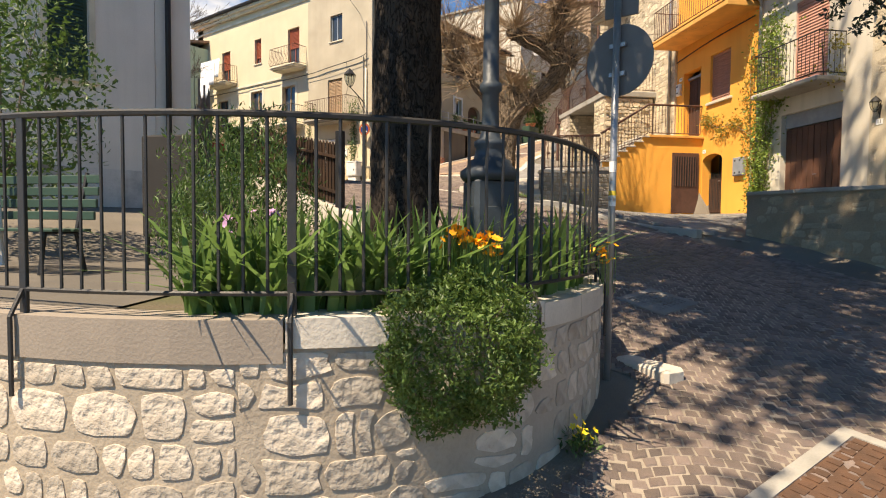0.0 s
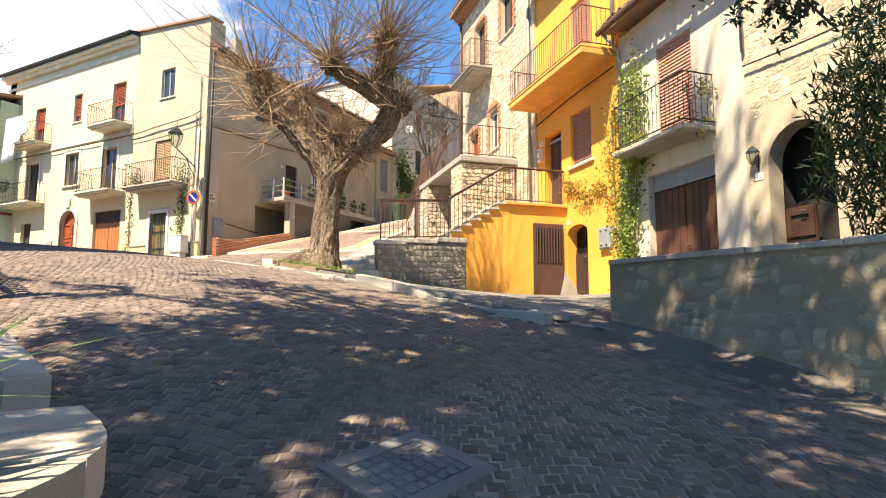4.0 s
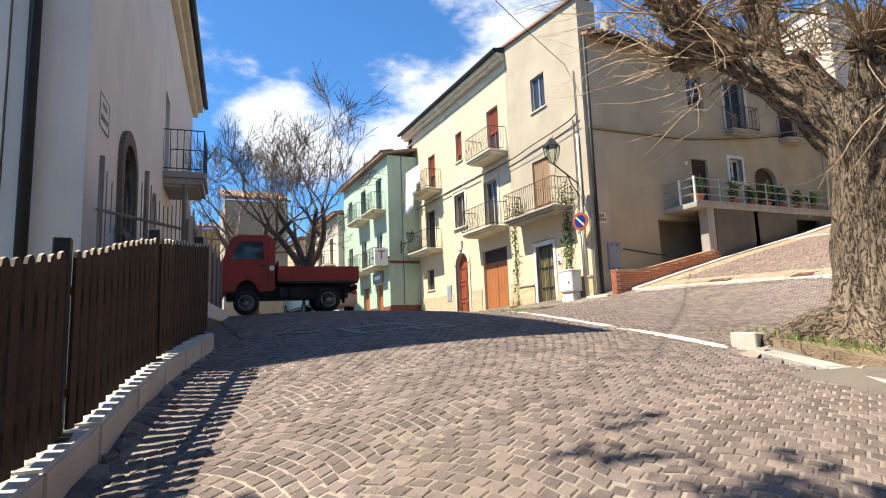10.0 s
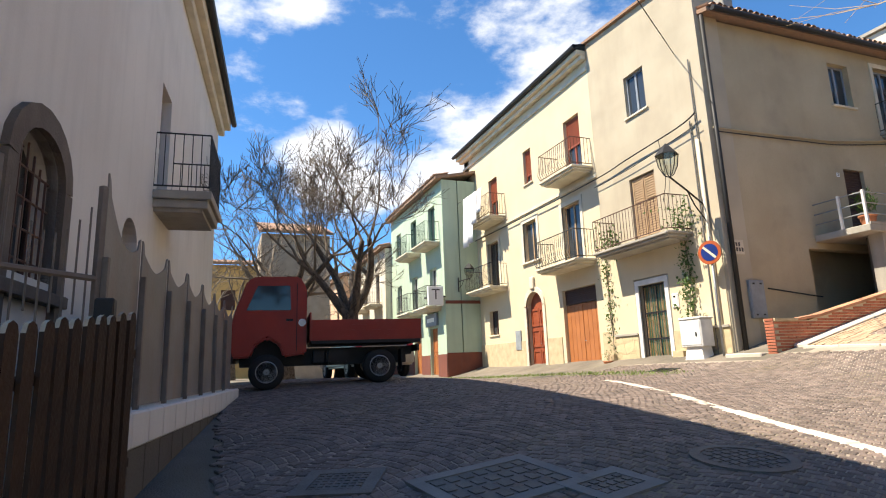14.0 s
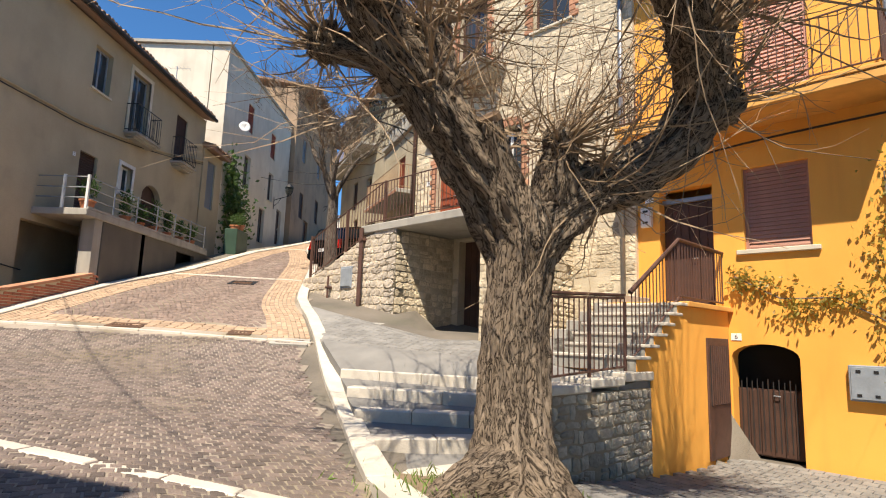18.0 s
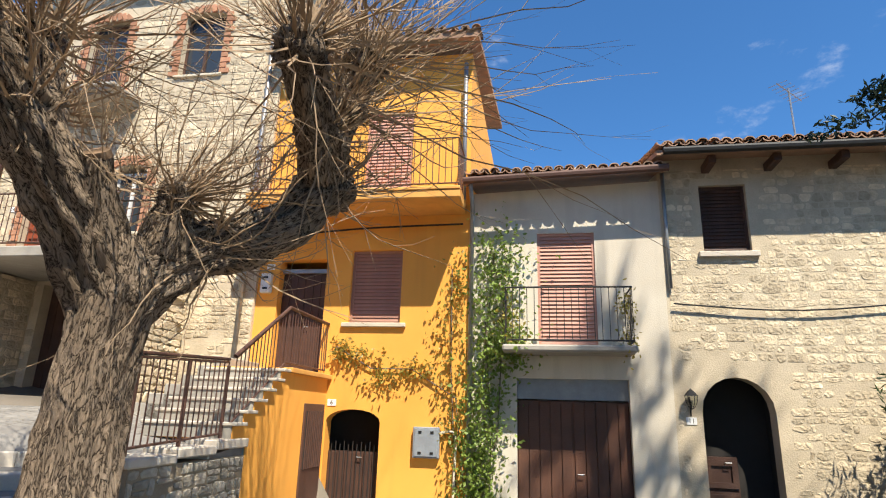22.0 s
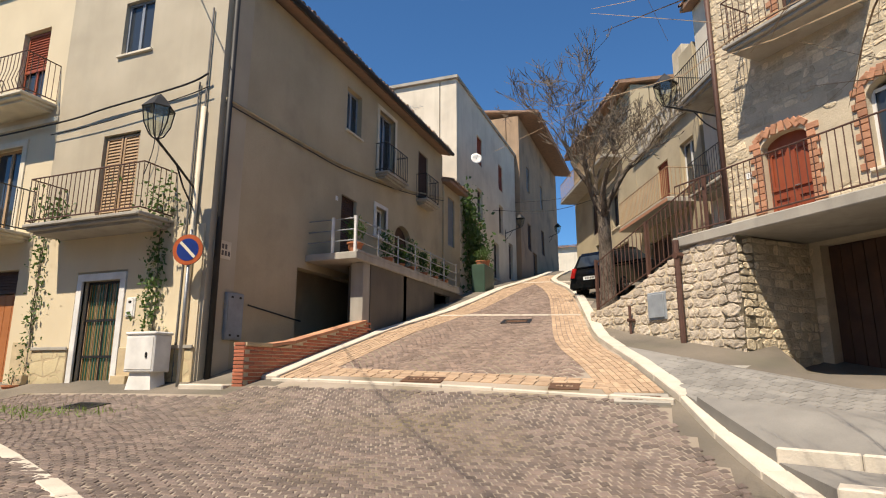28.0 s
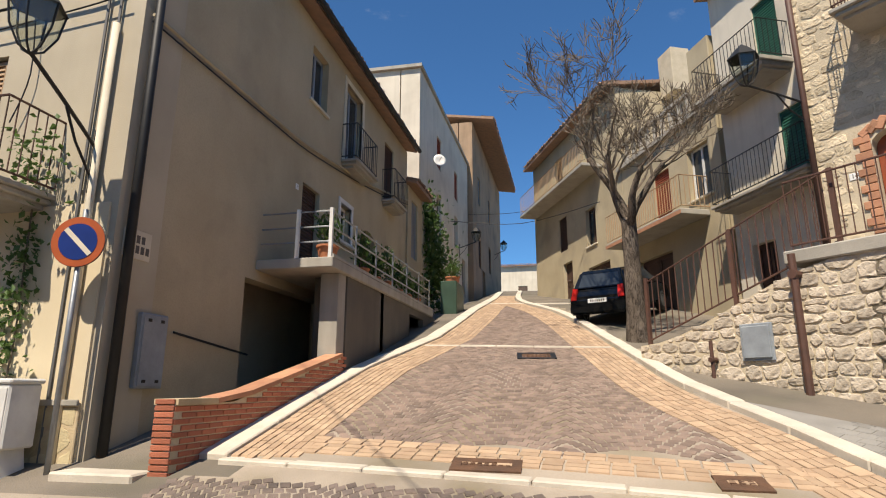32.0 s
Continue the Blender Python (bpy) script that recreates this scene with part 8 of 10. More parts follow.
# trailing bush over the planter wall
shrub("dense bright green bush spilling over the planter wall", (-1.9, 2.62, 0.78), (0.45, 0.5, 0.45), 21000, 0.034, BOXLEAF, 3, "bush", 5, 0.4, 0.6, 0.42)
shrub("dark green rosemary bush behind the railing", (-4.0, 2.65, 1.55), (0.62, 0.6, 0.8), 9000, 0.06, LEAF, 4, "bush", 8, 1.3, 0.3, 0.22)
shrub("dark green rosemary bush behind the railing", (-4.9, 2.9, 1.4), (0.5, 0.5, 0.55), 4200, 0.06, LEAF, 5, "bush", 6, 1.3, 0.3, 0.22)
shrub("leafy bush against the white building", (-9.6, 2.6, 3.2), (1.3, 1.2, 1.6), 5000, 0.1, LEAF, 6, "bush", 8, 0.3, 0.4)
for i, (x, y, h, r, n) in enumerate(((1.2, 11.95, 3.4, 1.0, 2600), (2.3, 11.4, 3.5, 1.15, 3200), (3.6, 10.6, 3.5, 1.2, 2600), (4.9, 9.8, 3.3, 1.2, 2000))):
    shrub("tall dark oleander behind the retaining wall", (x, y, h), (r, r, 1.55), n * 3, 0.16, OLEANDER, 90 + i, "shrub", 14, 0.9, 0.2, 0.17)


def iris_bed():
    t = empty("iris_plants", "clump of long green iris blades in the flower bed", "flower bed")
    rng = random.Random(15)
    verts, faces = [], []
    for k in range(760):
        a = rng.uniform(8.0, 12.2) if k > 220 else rng.uniform(8.1, 9.3)
        b = -0.16 - abs(rng.gauss(0, 0.5))
        p = PL.p(a, b, 0.92)
        L = rng.uniform(0.45, 0.85)
        lean = Vector((rng.gauss(0, 0.5), rng.gauss(0, 0.5), 0)) + (PL.p(a, 0, 0) - PL.p(a, -1, 0)) * rng.uniform(-0.1, 0.5)
        s = lean.orthogonal() if lean.length < 0.05 else Vector((-lean.y, lean.x, 0)).normalized()
        s = Vector((s.x, s.y, 0)).normalized()
        w, base = rng.uniform(0.021, 0.034), len(verts)
        for i, f in enumerate((0, 0.3, 0.6, 0.85, 1.0)):
            c = p + Vector((0, 0, L * f * (1 - 0.28 * f * lean.length))) + lean * L * 0.75 * f * f
            ww = w * (1 - f**2.5) + 0.001
            verts += [c - s * ww, c + s * ww]
        for i in range(4):
            k2 = base + 2 * i
            faces.append((k2, k2 + 1, k2 + 3, k2 + 2))
    ob = raw("foliage", verts, faces, IRISLEAF, t)
    ob["kind"] = "stuff"

    def flowers(name, spots, material, n, size, rad):
        pts = []
        for c in spots:
            for _ in range(n):
                pts.append(Vector(c) + Vector((rng.gauss(0, rad), rng.gauss(0, rad), rng.gauss(0, rad * 0.6))))
        for c in pts:
            bm = bmesh.new()
            tube(bm, [(c.x, c.y, 0.93), tuple(c)], 0.003, 3, False)
            part("stem", bm, IRISLEAF, FL)
            bm = bmesh.new()
            tip = Matrix.Rotation(rng.uniform(-1.1, 1.1), 3, "X") @ Matrix.Rotation(rng.uniform(-1.1, 1.1), 3, "Y")
            for k in range(6):
                an = math.tau * k / 6
                o = tip @ Vector((math.cos(an), math.sin(an), 0.35))
                q = tip @ Vector((-math.sin(an), math.cos(an), 0))
                v = [bm.verts.new(c + w) for w in (Vector((0, 0, 0)), o * size * 0.6 + q * size * 0.35, o * size, o * size * 0.6 - q * size * 0.35)]
                bm.faces.new(v)
            part(name, bm, material, FL)

    global FL
    FL = empty("flowers", "orange and yellow wallflowers in the flower bed", "flowers")
    flowers("flower", [PL.p(9.62, -0.04, 1.42), PL.p(9.72, -0.02, 1.4), PL.p(9.82, 0.0, 1.37)], FLOWERO, 20, 0.028, 0.055)
    flowers("flower", [PL.p(11.5, 0.03, 1.3), PL.p(11.65, 0.03, 1.22)], FLOWERO, 8, 0.03, 0.07)
    flowers("flower", [PL.p(11.5, -0.12, 1.75), PL.p(11.0, -0.1, 1.6)], FLOWERY, 2, 0.04, 0.04)
    flowers("flower", [PL.p(8.5, -0.3, 1.55), PL.p(8.3, -0.3, 1.45)], FLOWERP, 4, 0.03, 0.05)
    return t


iris_bed()
_rg = random.Random(9)
_gp = []
for _ in range(900):
    x, y = -9.1 + _rg.gauss(0, 0.55), 14.35 + _rg.gauss(0, 0.4)
    if y > terrace_edge(x) + 0.12 and y < 15.4:
        _gp.append((x, y, hill(x, y) + 0.06))
for _ in range(2600):
    f = _rg.random()
    x = -20 - 14 * f
    _gp.append((x, 18.6 + _rg.gauss(0, 0.7), hill(x, 18.6)))
tagged(leaves("grass", _gp, 0.1, GRASSM, None, 3, 1.6, aspect=0.14), "short tufts of grass at the tree and in joints", "grass", kind="stuff")
bm = bmesh.new()
_pit = [(-10.1, 14.05), (-9.6, 13.98), (-8.3, 13.6), (-8.15, 14.5), (-8.6, 15.3), (-10.25, 15.0)]
_up = [bm.verts.new((x, y, hill(x, y) + 0.05)) for x, y in _pit]
_dn = [bm.verts.new((x, y, hill(x, y) - 0.5)) for x, y in _pit]
_mid = bm.verts.new((-9.05, 14.5, hill(-9.05, 14.5) + 0.08))
for _i in range(len(_pit)):
    _j = (_i + 1) % len(_pit)
    bm.faces.new((_up[_i], _up[_j], _mid))
    bm.faces.new((_up[_i], _dn[_i], _dn[_j], _up[_j]))
bmesh.ops.recalc_face_normals(bm, faces=bm.faces)
tagged(obj("tree_pit", bm, DRYEARTH), "dry tan earth with grass round the old tree", "soil", kind="structure")


def vine(label, fr, spots, n, size, material, seed, stems):
    v = empty("vine", label, "climbing plant")
    rng = random.Random(seed)
    pts = []
    for _ in range(n):
        a, z, ra, rz, b = rng.choice(spots)
        pts.append(fr.p(a + rng.gauss(0, ra), 0.04 + abs(rng.gauss(0, b)), z + rng.gauss(0, rz)))
    leaves("foliage", pts, size, material, v, seed, -0.3, aspect=0.6)
    for s in stems:
        bm = bmesh.new()
        tube(bm, [fr.p(a + rng.uniform(-0.05, 0.05), b, z) for a, b, z in s], 0.012, 5, False)
        part("stem", bm, GREYTWIG, v)
    return v


vine("dense green climbing vine on the house corner", ROW, [(-14.55, 2.9, 0.22, 0.35, 0.12), (-14.5, 3.6, 0.25, 0.4, 0.14), (-14.4, 4.6, 0.25, 0.5, 0.12), (-14.3, 5.6, 0.28, 0.5, 0.12), (-14.25, 6.5, 0.28, 0.4, 0.1), (-14.6, 2.3, 0.2, 0.3, 0.1), (-14.0, 4.9, 0.2, 0.2, 0.3)], 3600, 0.09, VINELEAF, 51,
     [[(-14.5, 0.05, 1.8), (-14.6, 0.08, 3), (-14.4, 0.06, 5), (-14.3, 0.06, 6.8)], [(-14.35, 0.05, 1.8), (-14.3, 0.08, 3.4), (-14.5, 0.06, 5.4)], [(-14.6, 0.05, 1.8), (-14.2, 0.08, 3.4), (-14.1, 0.06, 5.9)]])
vine("yellowing creeper on the orange wall", ROW, [(-15.1, 4.2, 0.18, 0.5, 0.05), (-15.2, 5.2, 0.15, 0.5, 0.05), (-15.7, 4.5, 0.2, 0.12, 0.05), (-16.3, 4.35, 0.2, 0.14, 0.06), (-16.8, 4.7, 0.22, 0.13, 0.06), (-17.2, 4.85, 0.12, 0.1, 0.06), (-15.0, 6.0, 0.1, 0.4, 0.05), (-15.1, 3.2, 0.12, 0.5, 0.05)], 900, 0.085, DRYVINE, 52,
     [[(-14.8, 0.04, 2.4), (-15.0, 0.05, 4.0), (-15.8, 0.05, 4.5), (-16.6, 0.05, 4.5), (-17.3, 0.06, 4.9)], [(-14.9, 0.04, 2.4), (-15.1, 0.05, 4.5), (-15.1, 0.05, 6.4)]])
vine("dry and green plants hanging over the balcony rail", ROW, [(-13.9, 4.95, 0.15, 0.2, 0.3), (-11.95, 5.0, 0.08, 0.15, 0.3), (-11.95, 5.7, 0.08, 0.12, 0.3), (-14.0, 5.3, 0.12, 0.3, 0.3)], 420, 0.08, DRYVINE, 53, [[(-11.95, 0.5, 4.9), (-11.9, 0.6, 5.7)]])
vine("thin climbing rose beside the green door", FRONT, [(-25.2, 4.4, 0.12, 0.5, 0.06), (-25.15, 5.6, 0.14, 0.5, 0.06), (-25.2, 6.6, 0.12, 0.4, 0.08)], 260, 0.09, LEAF, 54, [[(-25.25, 0.05, 3.3), (-25.15, 0.06, 5), (-25.25, 0.06, 6.6)], [(-25.1, 0.05, 3.3), (-25.25, 0.06, 5.2), (-25.15, 0.06, 7.0)]])
vine("green climbing shrub below the balcony", FRONT, [(-21.75, 5.2, 0.16, 0.4, 0.1), (-21.7, 6.0, 0.14, 0.4, 0.1), (-21.6, 7.2, 0.2, 0.25, 0.35), (-24.6, 7.2, 0.12, 0.2, 0.35)], 700, 0.1, LEAF, 55, [[(-21.8, 0.05, 3.4), (-21.7, 0.06, 5), (-21.65, 0.1, 7.0)]])
vine("large leafy climber on the low house", UP, [(36.9, 8.6, 0.5, 0.8, 0.3), (37.2, 9.8, 0.6, 0.6, 0.4), (36.6, 11.0, 0.3, 0.5, 0.3), (37.8, 9.2, 0.4, 0.6, 0.3)], 1500, 0.22, LEAF, 56, [[(37.2, 0.1, 6.5), (37.1, 0.15, 9), (36.7, 0.1, 11.2)]])


# ---- street furniture ----
def lamp_post():
    t = empty("street_lamp", "blue-grey cast-iron lamp post with a panelled pedestal", "street lamp")
    c = Vector((-2.25, 3.47, 0.9))
    f = Fr(c.xy, (0.8, -0.6), (-0.6, -0.8))
    bm = bmesh.new()
    fbox(bm, f, -0.19, 0.19, -0.19, 0.19, 0.85, 1.0, 0.02)
    fbox(bm, f, -0.155, 0.155, -0.155, 0.155, 1.0, 1.82, 0.03)
    p = part("pedestal", bm, GREYIRON, t)
    for s in (-1, 1):
        bm = bmesh.new()
        fbox(bm, f, -0.09, 0.09, s * 0.155 - 0.006, s * 0.155 + 0.006, 1.1, 1.62, 0.004)
        part("panel", bm, GREYIRON, p)
        bm = bmesh.new()
        fbox(bm, f, s * 0.155 - 0.006, s * 0.155 + 0.006, -0.09, 0.09, 1.1, 1.62, 0.004)
        part("panel", bm, GREYIRON, p)
    bm = bmesh.new()
    lathe(bm, (c.x, c.y, 0), [(0.19, 1.8), (0.21, 1.83), (0.21, 1.87), (0.165, 1.9), (0.15, 1.94), (0.115, 1.96), (0.1, 2.03), (0.115, 2.05), (0.115, 2.08), (0.078, 2.1), (0.062, 2.16), (0.058, 2.42), (0.078, 2.44), (0.078, 2.48), (0.058, 2.5), (0.052, 3.1), (0.068, 3.12), (0.068, 3.16), (0.05, 3.19), (0.042, 5.0), (0.02, 5.1)], 20)
    part("column", bm, GREYIRON, t, smooth=True)
    bm = bmesh.new()
    lathe(bm, (c.x, c.y, 5.1), [(0.1, 0.0), (0.2, 0.45), (0.24, 0.47), (0.1, 0.68), (0.02, 0.8)], 6)
    part("lantern", bm, GREYIRON, t)
    return t


def round_sign():
    t = empty("road_sign", "round grey road sign seen from behind on a galvanised pole", "road sign")
    x, y = -1.86, 4.82
    bm = bmesh.new()
    tube(bm, [(x - 0.03, y, 0.0), (x, y, 3.6)], 0.03, 12)
    part("pole", bm, GALV, t, smooth=True)
    m = look((x, y + 0.05, 2.9), (x + 0.25, y + 3, 2.9))
    bm = bmesh.new()
    bmesh.ops.create_cone(bm, segments=40, radius1=0.3, radius2=0.3, depth=0.015, cap_ends=True)
    bmesh.ops.transform(bm, matrix=m, verts=bm.verts)
    p = part("plate", bm, BACKGREY, t)
    for h in (0.12, -0.12):
        bm = bmesh.new()
        bmesh.ops.create_cube(bm, size=1)
        bmesh.ops.transform(bm, matrix=m @ Matrix.Translation((0, h, 0.03)) @ Matrix.Diagonal((0.14, 0.035, 0.03, 1)), verts=bm.verts)
        part("bracket", bm, GALV, p)
    bm = bmesh.new()
    wbox(bm, x - 0.13, x + 0.16, y + 0.035, y + 0.05, 3.26, 3.62, 0.004)
    part("plate", bm, BACKGREY, t)
    for z, mt in ((1.95, PLAINWHITE), (1.7, STICKER), (1.66, PLAINWHITE)):
        bm = bmesh.new()
        lathe(bm, (x - 0.015, y, z), [(0.0315, 0.0), (0.0315, 0.09)], 12)
        part("sticker", bm, mt, t)
    return t


def no_parking():
    t = empty("road_sign", "round blue and red no-parking sign on a steel pole", "road sign")
    x, y = -20.62, 20.42
    bm = bmesh.new()
    tube(bm, [(x, y + 0.04, 3.3), (x, y + 0.04, 6.5)], 0.03, 12)
    part("pole", bm, GALV, t, smooth=True)
    m = look((x, y, 6.1), (x - 0.6, y + 2, 6.1))
    for nm, r, mt, d in (("plate", 0.3, BACKGREY, 0.0), ("red_ring", 0.295, SIGNRED, 0.01), ("blue_disc", 0.215, SIGNBLUE, 0.014)):
        bm = bmesh.new()
        bmesh.ops.create_cone(bm, segments=40, radius1=r, radius2=r, depth=0.01, cap_ends=True)
        bmesh.ops.transform(bm, matrix=m @ Matrix.Translation((0, 0, d)), verts=bm.verts)
        part(nm, bm, mt, t)
    for ang, w, mt, d in ((45, 0.055, CREAMTRIM, 0.021),):
        bm = bmesh.new()
        bmesh.ops.create_cube(bm, size=1)
        bmesh.ops.transform(bm, matrix=m @ Matrix.Translation((0, 0, d)) @ Matrix.Rotation(radians(ang), 4, "Z") @ Matrix.Diagonal((w, 0.42, 0.004, 1)), verts=bm.verts)
        part("diagonal_bar", bm, mt, t)
    return t


def street_cabinet():
    t = empty("utility_cabinet", "white plastic utility cabinet on a flared pedestal", "utility cabinet")
    f = Fr((-21.35, 20.45), (1, 0), (0, -1))
    bm = bmesh.new()
    vs = [bm.verts.new(f.p(a, b, z)) for z, w in ((3.2, 0.37), (3.82, 0.25)) for a, b in ((-w, -0.14), (w, -0.14), (w, 0.18 + (0.04 if z < 3.5 else 0)), (-w, 0.18 + (0.04 if z < 3.5 else 0)))]
    for q in ((0, 1, 2, 3), (7, 6, 5, 4), (0, 4, 5, 1), (1, 5, 6, 2), (2, 6, 7, 3), (3, 7, 4, 0)):
        bm.faces.new([vs[i] for i in q])
    bmesh.ops.recalc_face_normals(bm, faces=bm.faces)
    part("pedestal", bm, WHITEMETAL, t)
    bm = bmesh.new()
    fbox(bm, f, -0.36, 0.36, -0.16, 0.24, 3.82, 4.5, 0.02)
    b = part("body", bm, WHITEMETAL, t)
    bm = bmesh.new()
    fbox(bm, f, -0.38, 0.38, -0.18, 0.26, 4.5, 4.56, 0.02)
    part("lid", bm, WHITEMETAL, t)
    bm = bmesh.new()
    fbox(bm, f, -0.33, 0.33, 0.24, 0.252, 3.87, 4.46, 0.004)
    d = part("door", bm, WHITEMETAL, b)
    bm = bmesh.new()
    fbox(bm, f, 0.17, 0.22, 0.252, 0.27, 4.08, 4.18, 0.008)
    part("lock", bm, DARKM, b)
    return t


def wall_lantern(label, at, wall_pt, s=1.0, material=DARKM):
    t = empty("wall_lamp", label, "wall lamp")
    c, w = Vector(at), Vector(wall_pt)
    bm = bmesh.new()
    r = 0.2 * s
    vs = [bm.verts.new(c + Vector((math.cos(math.tau * k / 6) * r * 1.25, math.sin(math.tau * k / 6) * r * 1.25, 0.25 * s))) for k in range(6)]
    vt = [bm.verts.new(c + Vector((math.cos(math.tau * k / 6) * r * 0.55, math.sin(math.tau * k / 6) * r * 0.55, 0.42 * s))) for k in range(6)]
    tip = bm.verts.new(c + Vector((0, 0, 0.52 * s)))
    for k in range(6):
        bm.faces.new((vs[k], vs[(k + 1) % 6], vt[(k + 1) % 6], vt[k]))
        bm.faces.new((vt[k], vt[(k + 1) % 6], tip))
    bm.faces.new(vs[::-1])
    part("hood", bm, material, t)
    for k in range(6):
        bm = bmesh.new()
        o = Vector((math.cos(math.tau * k / 6), math.sin(math.tau * k / 6), 0))
        tube(bm, [c + o * r * 1.15 + Vector((0, 0, 0.25 * s)), c + o * r * 0.95, c + o * r * 0.5 + Vector((0, 0, -0.18 * s)), c + Vector((0, 0, -0.24 * s))], 0.011 * s, 5, False)
        part("rib", bm, material, t)
    bm = bmesh.new()
    lathe(bm, c, [(r * 0.45, -0.16 * s), (r * 0.9, 0.0), (r * 1.08, 0.24 * s)], 6)
    g = part("glass", bm, CLEAR, t)
    g.visible_shadow = False
    mid = c.lerp(w, 0.5)
    bm = bmesh.new()
    tube(bm, [c + Vector((0, 0, -0.22 * s)), mid + Vector((0, 0, -0.3 * s)), w + Vector((0, 0, -0.4 * s))], 0.02 * s, 6)
    a = part("arm", bm, material, t)
    bm = bmesh.new()
    tube(bm, [mid + Vector((0, 0, -0.3 * s)), mid.lerp(w, 0.4) + Vector((0, 0, -0.55 * s)), w + Vector((0, 0, -0.75 * s))], 0.014 * s, 6)
    part("scroll", bm, material, a)
    bm = bmesh.new()
    tube(bm, [w + Vector((0, 0, -0.2 * s)), w + Vector((0, 0, -0.9 * s))], 0.03 * s, 6)
    part("wall_plate", bm, material, a)
    return t


lamp_post()
round_sign()
no_parking()
street_cabinet()
wall_lantern("black wrought-iron street lantern on a scrolled wall arm", (-20.75, 19.55, 8.3), (-20.9, 20.74, 7.9), 1.2)
wall_lantern("black iron street lantern on the stone house corner", SFR.p(-26.2, 1.2, 9.9), SFR.p(-25.8, 0.05, 9.9), 1.1)
wall_lantern("black iron street lantern on the white house", UP.p(43.9, 0.9, 12.1), UP.p(43.9, 0.0, 12.0), 1.1)
wall_lantern("black iron street lantern on the brown house", UP.p(56, 1.0, 14.4), UP.p(56, 0.25, 14.3), 1.1)
wall_lantern("black iron street lantern on the green house", (-34.4, 19.9, 7.75), (-35.28, 19.7, 7.9), 1.0)
wall_lantern("small black wall lamp beside the arched door", ROW.p(-10.95, 0.12, 4.02), ROW.p(-10.95, 0.0, 4.2), 0.45)


def bin_blue():
    t = empty("waste_bin", "blue plastic wheeled bin by the white building", "bin")
    x, y = -10.6, 5.9
    z = hill(x, kerb_y(x)) - 0.75
    bm = bmesh.new()
    vs = [bm.verts.new((x + a * w, y + b * w, zz)) for zz, w in ((z, 0.22), (z + 0.95, 0.29)) for a, b in ((-1, -1), (1, -1), (1, 1), (-1, 1))]
    for q in ((0, 1, 2, 3), (7, 6, 5, 4), (0, 4, 5, 1), (1, 5, 6, 2), (2, 6, 7, 3), (3, 7, 4, 0)):
        bm.faces.new([vs[i] for i in q])
    bmesh.ops.recalc_face_normals(bm, faces=bm.faces)
    part("body", bm, BINBLUE, t)
    bm = bmesh.new()
    wbox(bm, x - 0.31, x + 0.31, y - 0.32, y + 0.32, z + 0.95, z + 1.02, 0.02)
    part("lid", bm, BINBLUE, t)


bin_blue()


def bench():
    t = empty("bench", "slatted dark metal bench behind the railing", "bench")
    f = Fr((-7.4, 2.2), (0.92, 0.38), (0.38, -0.92))
    z = 0.95
    for b in (0.0, 0.12, 0.24, 0.36):
        bm = bmesh.new()
        fbox(bm, f, -0.9, 0.9, b, b + 0.09, z + 0.43, z + 0.46, 0.006)
        part("seat_slat", bm, GREENMETAL, t)
    for k in range(4):
        bm = bmesh.new()
        fbox(bm, f, -0.9, 0.9, -0.06 - 0.03 * k, -0.03 - 0.03 * k, z + 0.55 + 0.13 * k, z + 0.64 + 0.13 * k, 0.006)
        part("back_slat", bm, GREENMETAL, t)
    for a in (-0.7, 0.7):
        bm = bmesh.new()
        tube(bm, [f.p(a, 0.42, z), f.p(a, 0.36, z + 0.42), f.p(a, 0.0, z + 0.42), f.p(a, -0.15, z + 1.05)], 0.025, 6)
        part("leg", bm, DARKM, t)
        bm = bmesh.new()
        tube(bm, [f.p(a, 0.0, z + 0.42), f.p(a, -0.1, z)], 0.025, 6)
        part("leg", bm, DARKM, t)
    b = empty("notice_board", "black notice board standing behind the bench", "notice board")
    bm = bmesh.new()
    fbox(bm, f, 0.5, 1.35, -1.2, -1.12, z + 0.35, z + 1.6, 0.02)
    part("board", bm, SHADEBLACK, b)
    for a in (0.55, 1.3):
        bm = bmesh.new()
        tube(bm, [f.p(a, -1.16, z - 0.3), f.p(a, -1.16, z + 1.6)], 0.03, 6)
        part("post", bm, DARKM, b)
    s = empty("stair_rail", "white tubular stair handrail by the white building", "handrail")
    bm = bmesh.new()
    tube(bm, [(-9.2, 1.4, 2.9), (-7.7, 2.0, 2.55), (-7.6, 2.05, 1.0)], 0.035, 8)
    part("handrail", bm, WHITEMETAL, s)
    for k in range(4):
        bm = bmesh.new()
        tube(bm, [(-9.1 + 0.45 * k, 1.45 + 0.17 * k, 2.85 - 0.1 * k), (-9.1 + 0.45 * k, 1.45 + 0.17 * k, 1.0)], 0.018, 6)
        part("baluster", bm, WHITEMETAL, s)


bench()


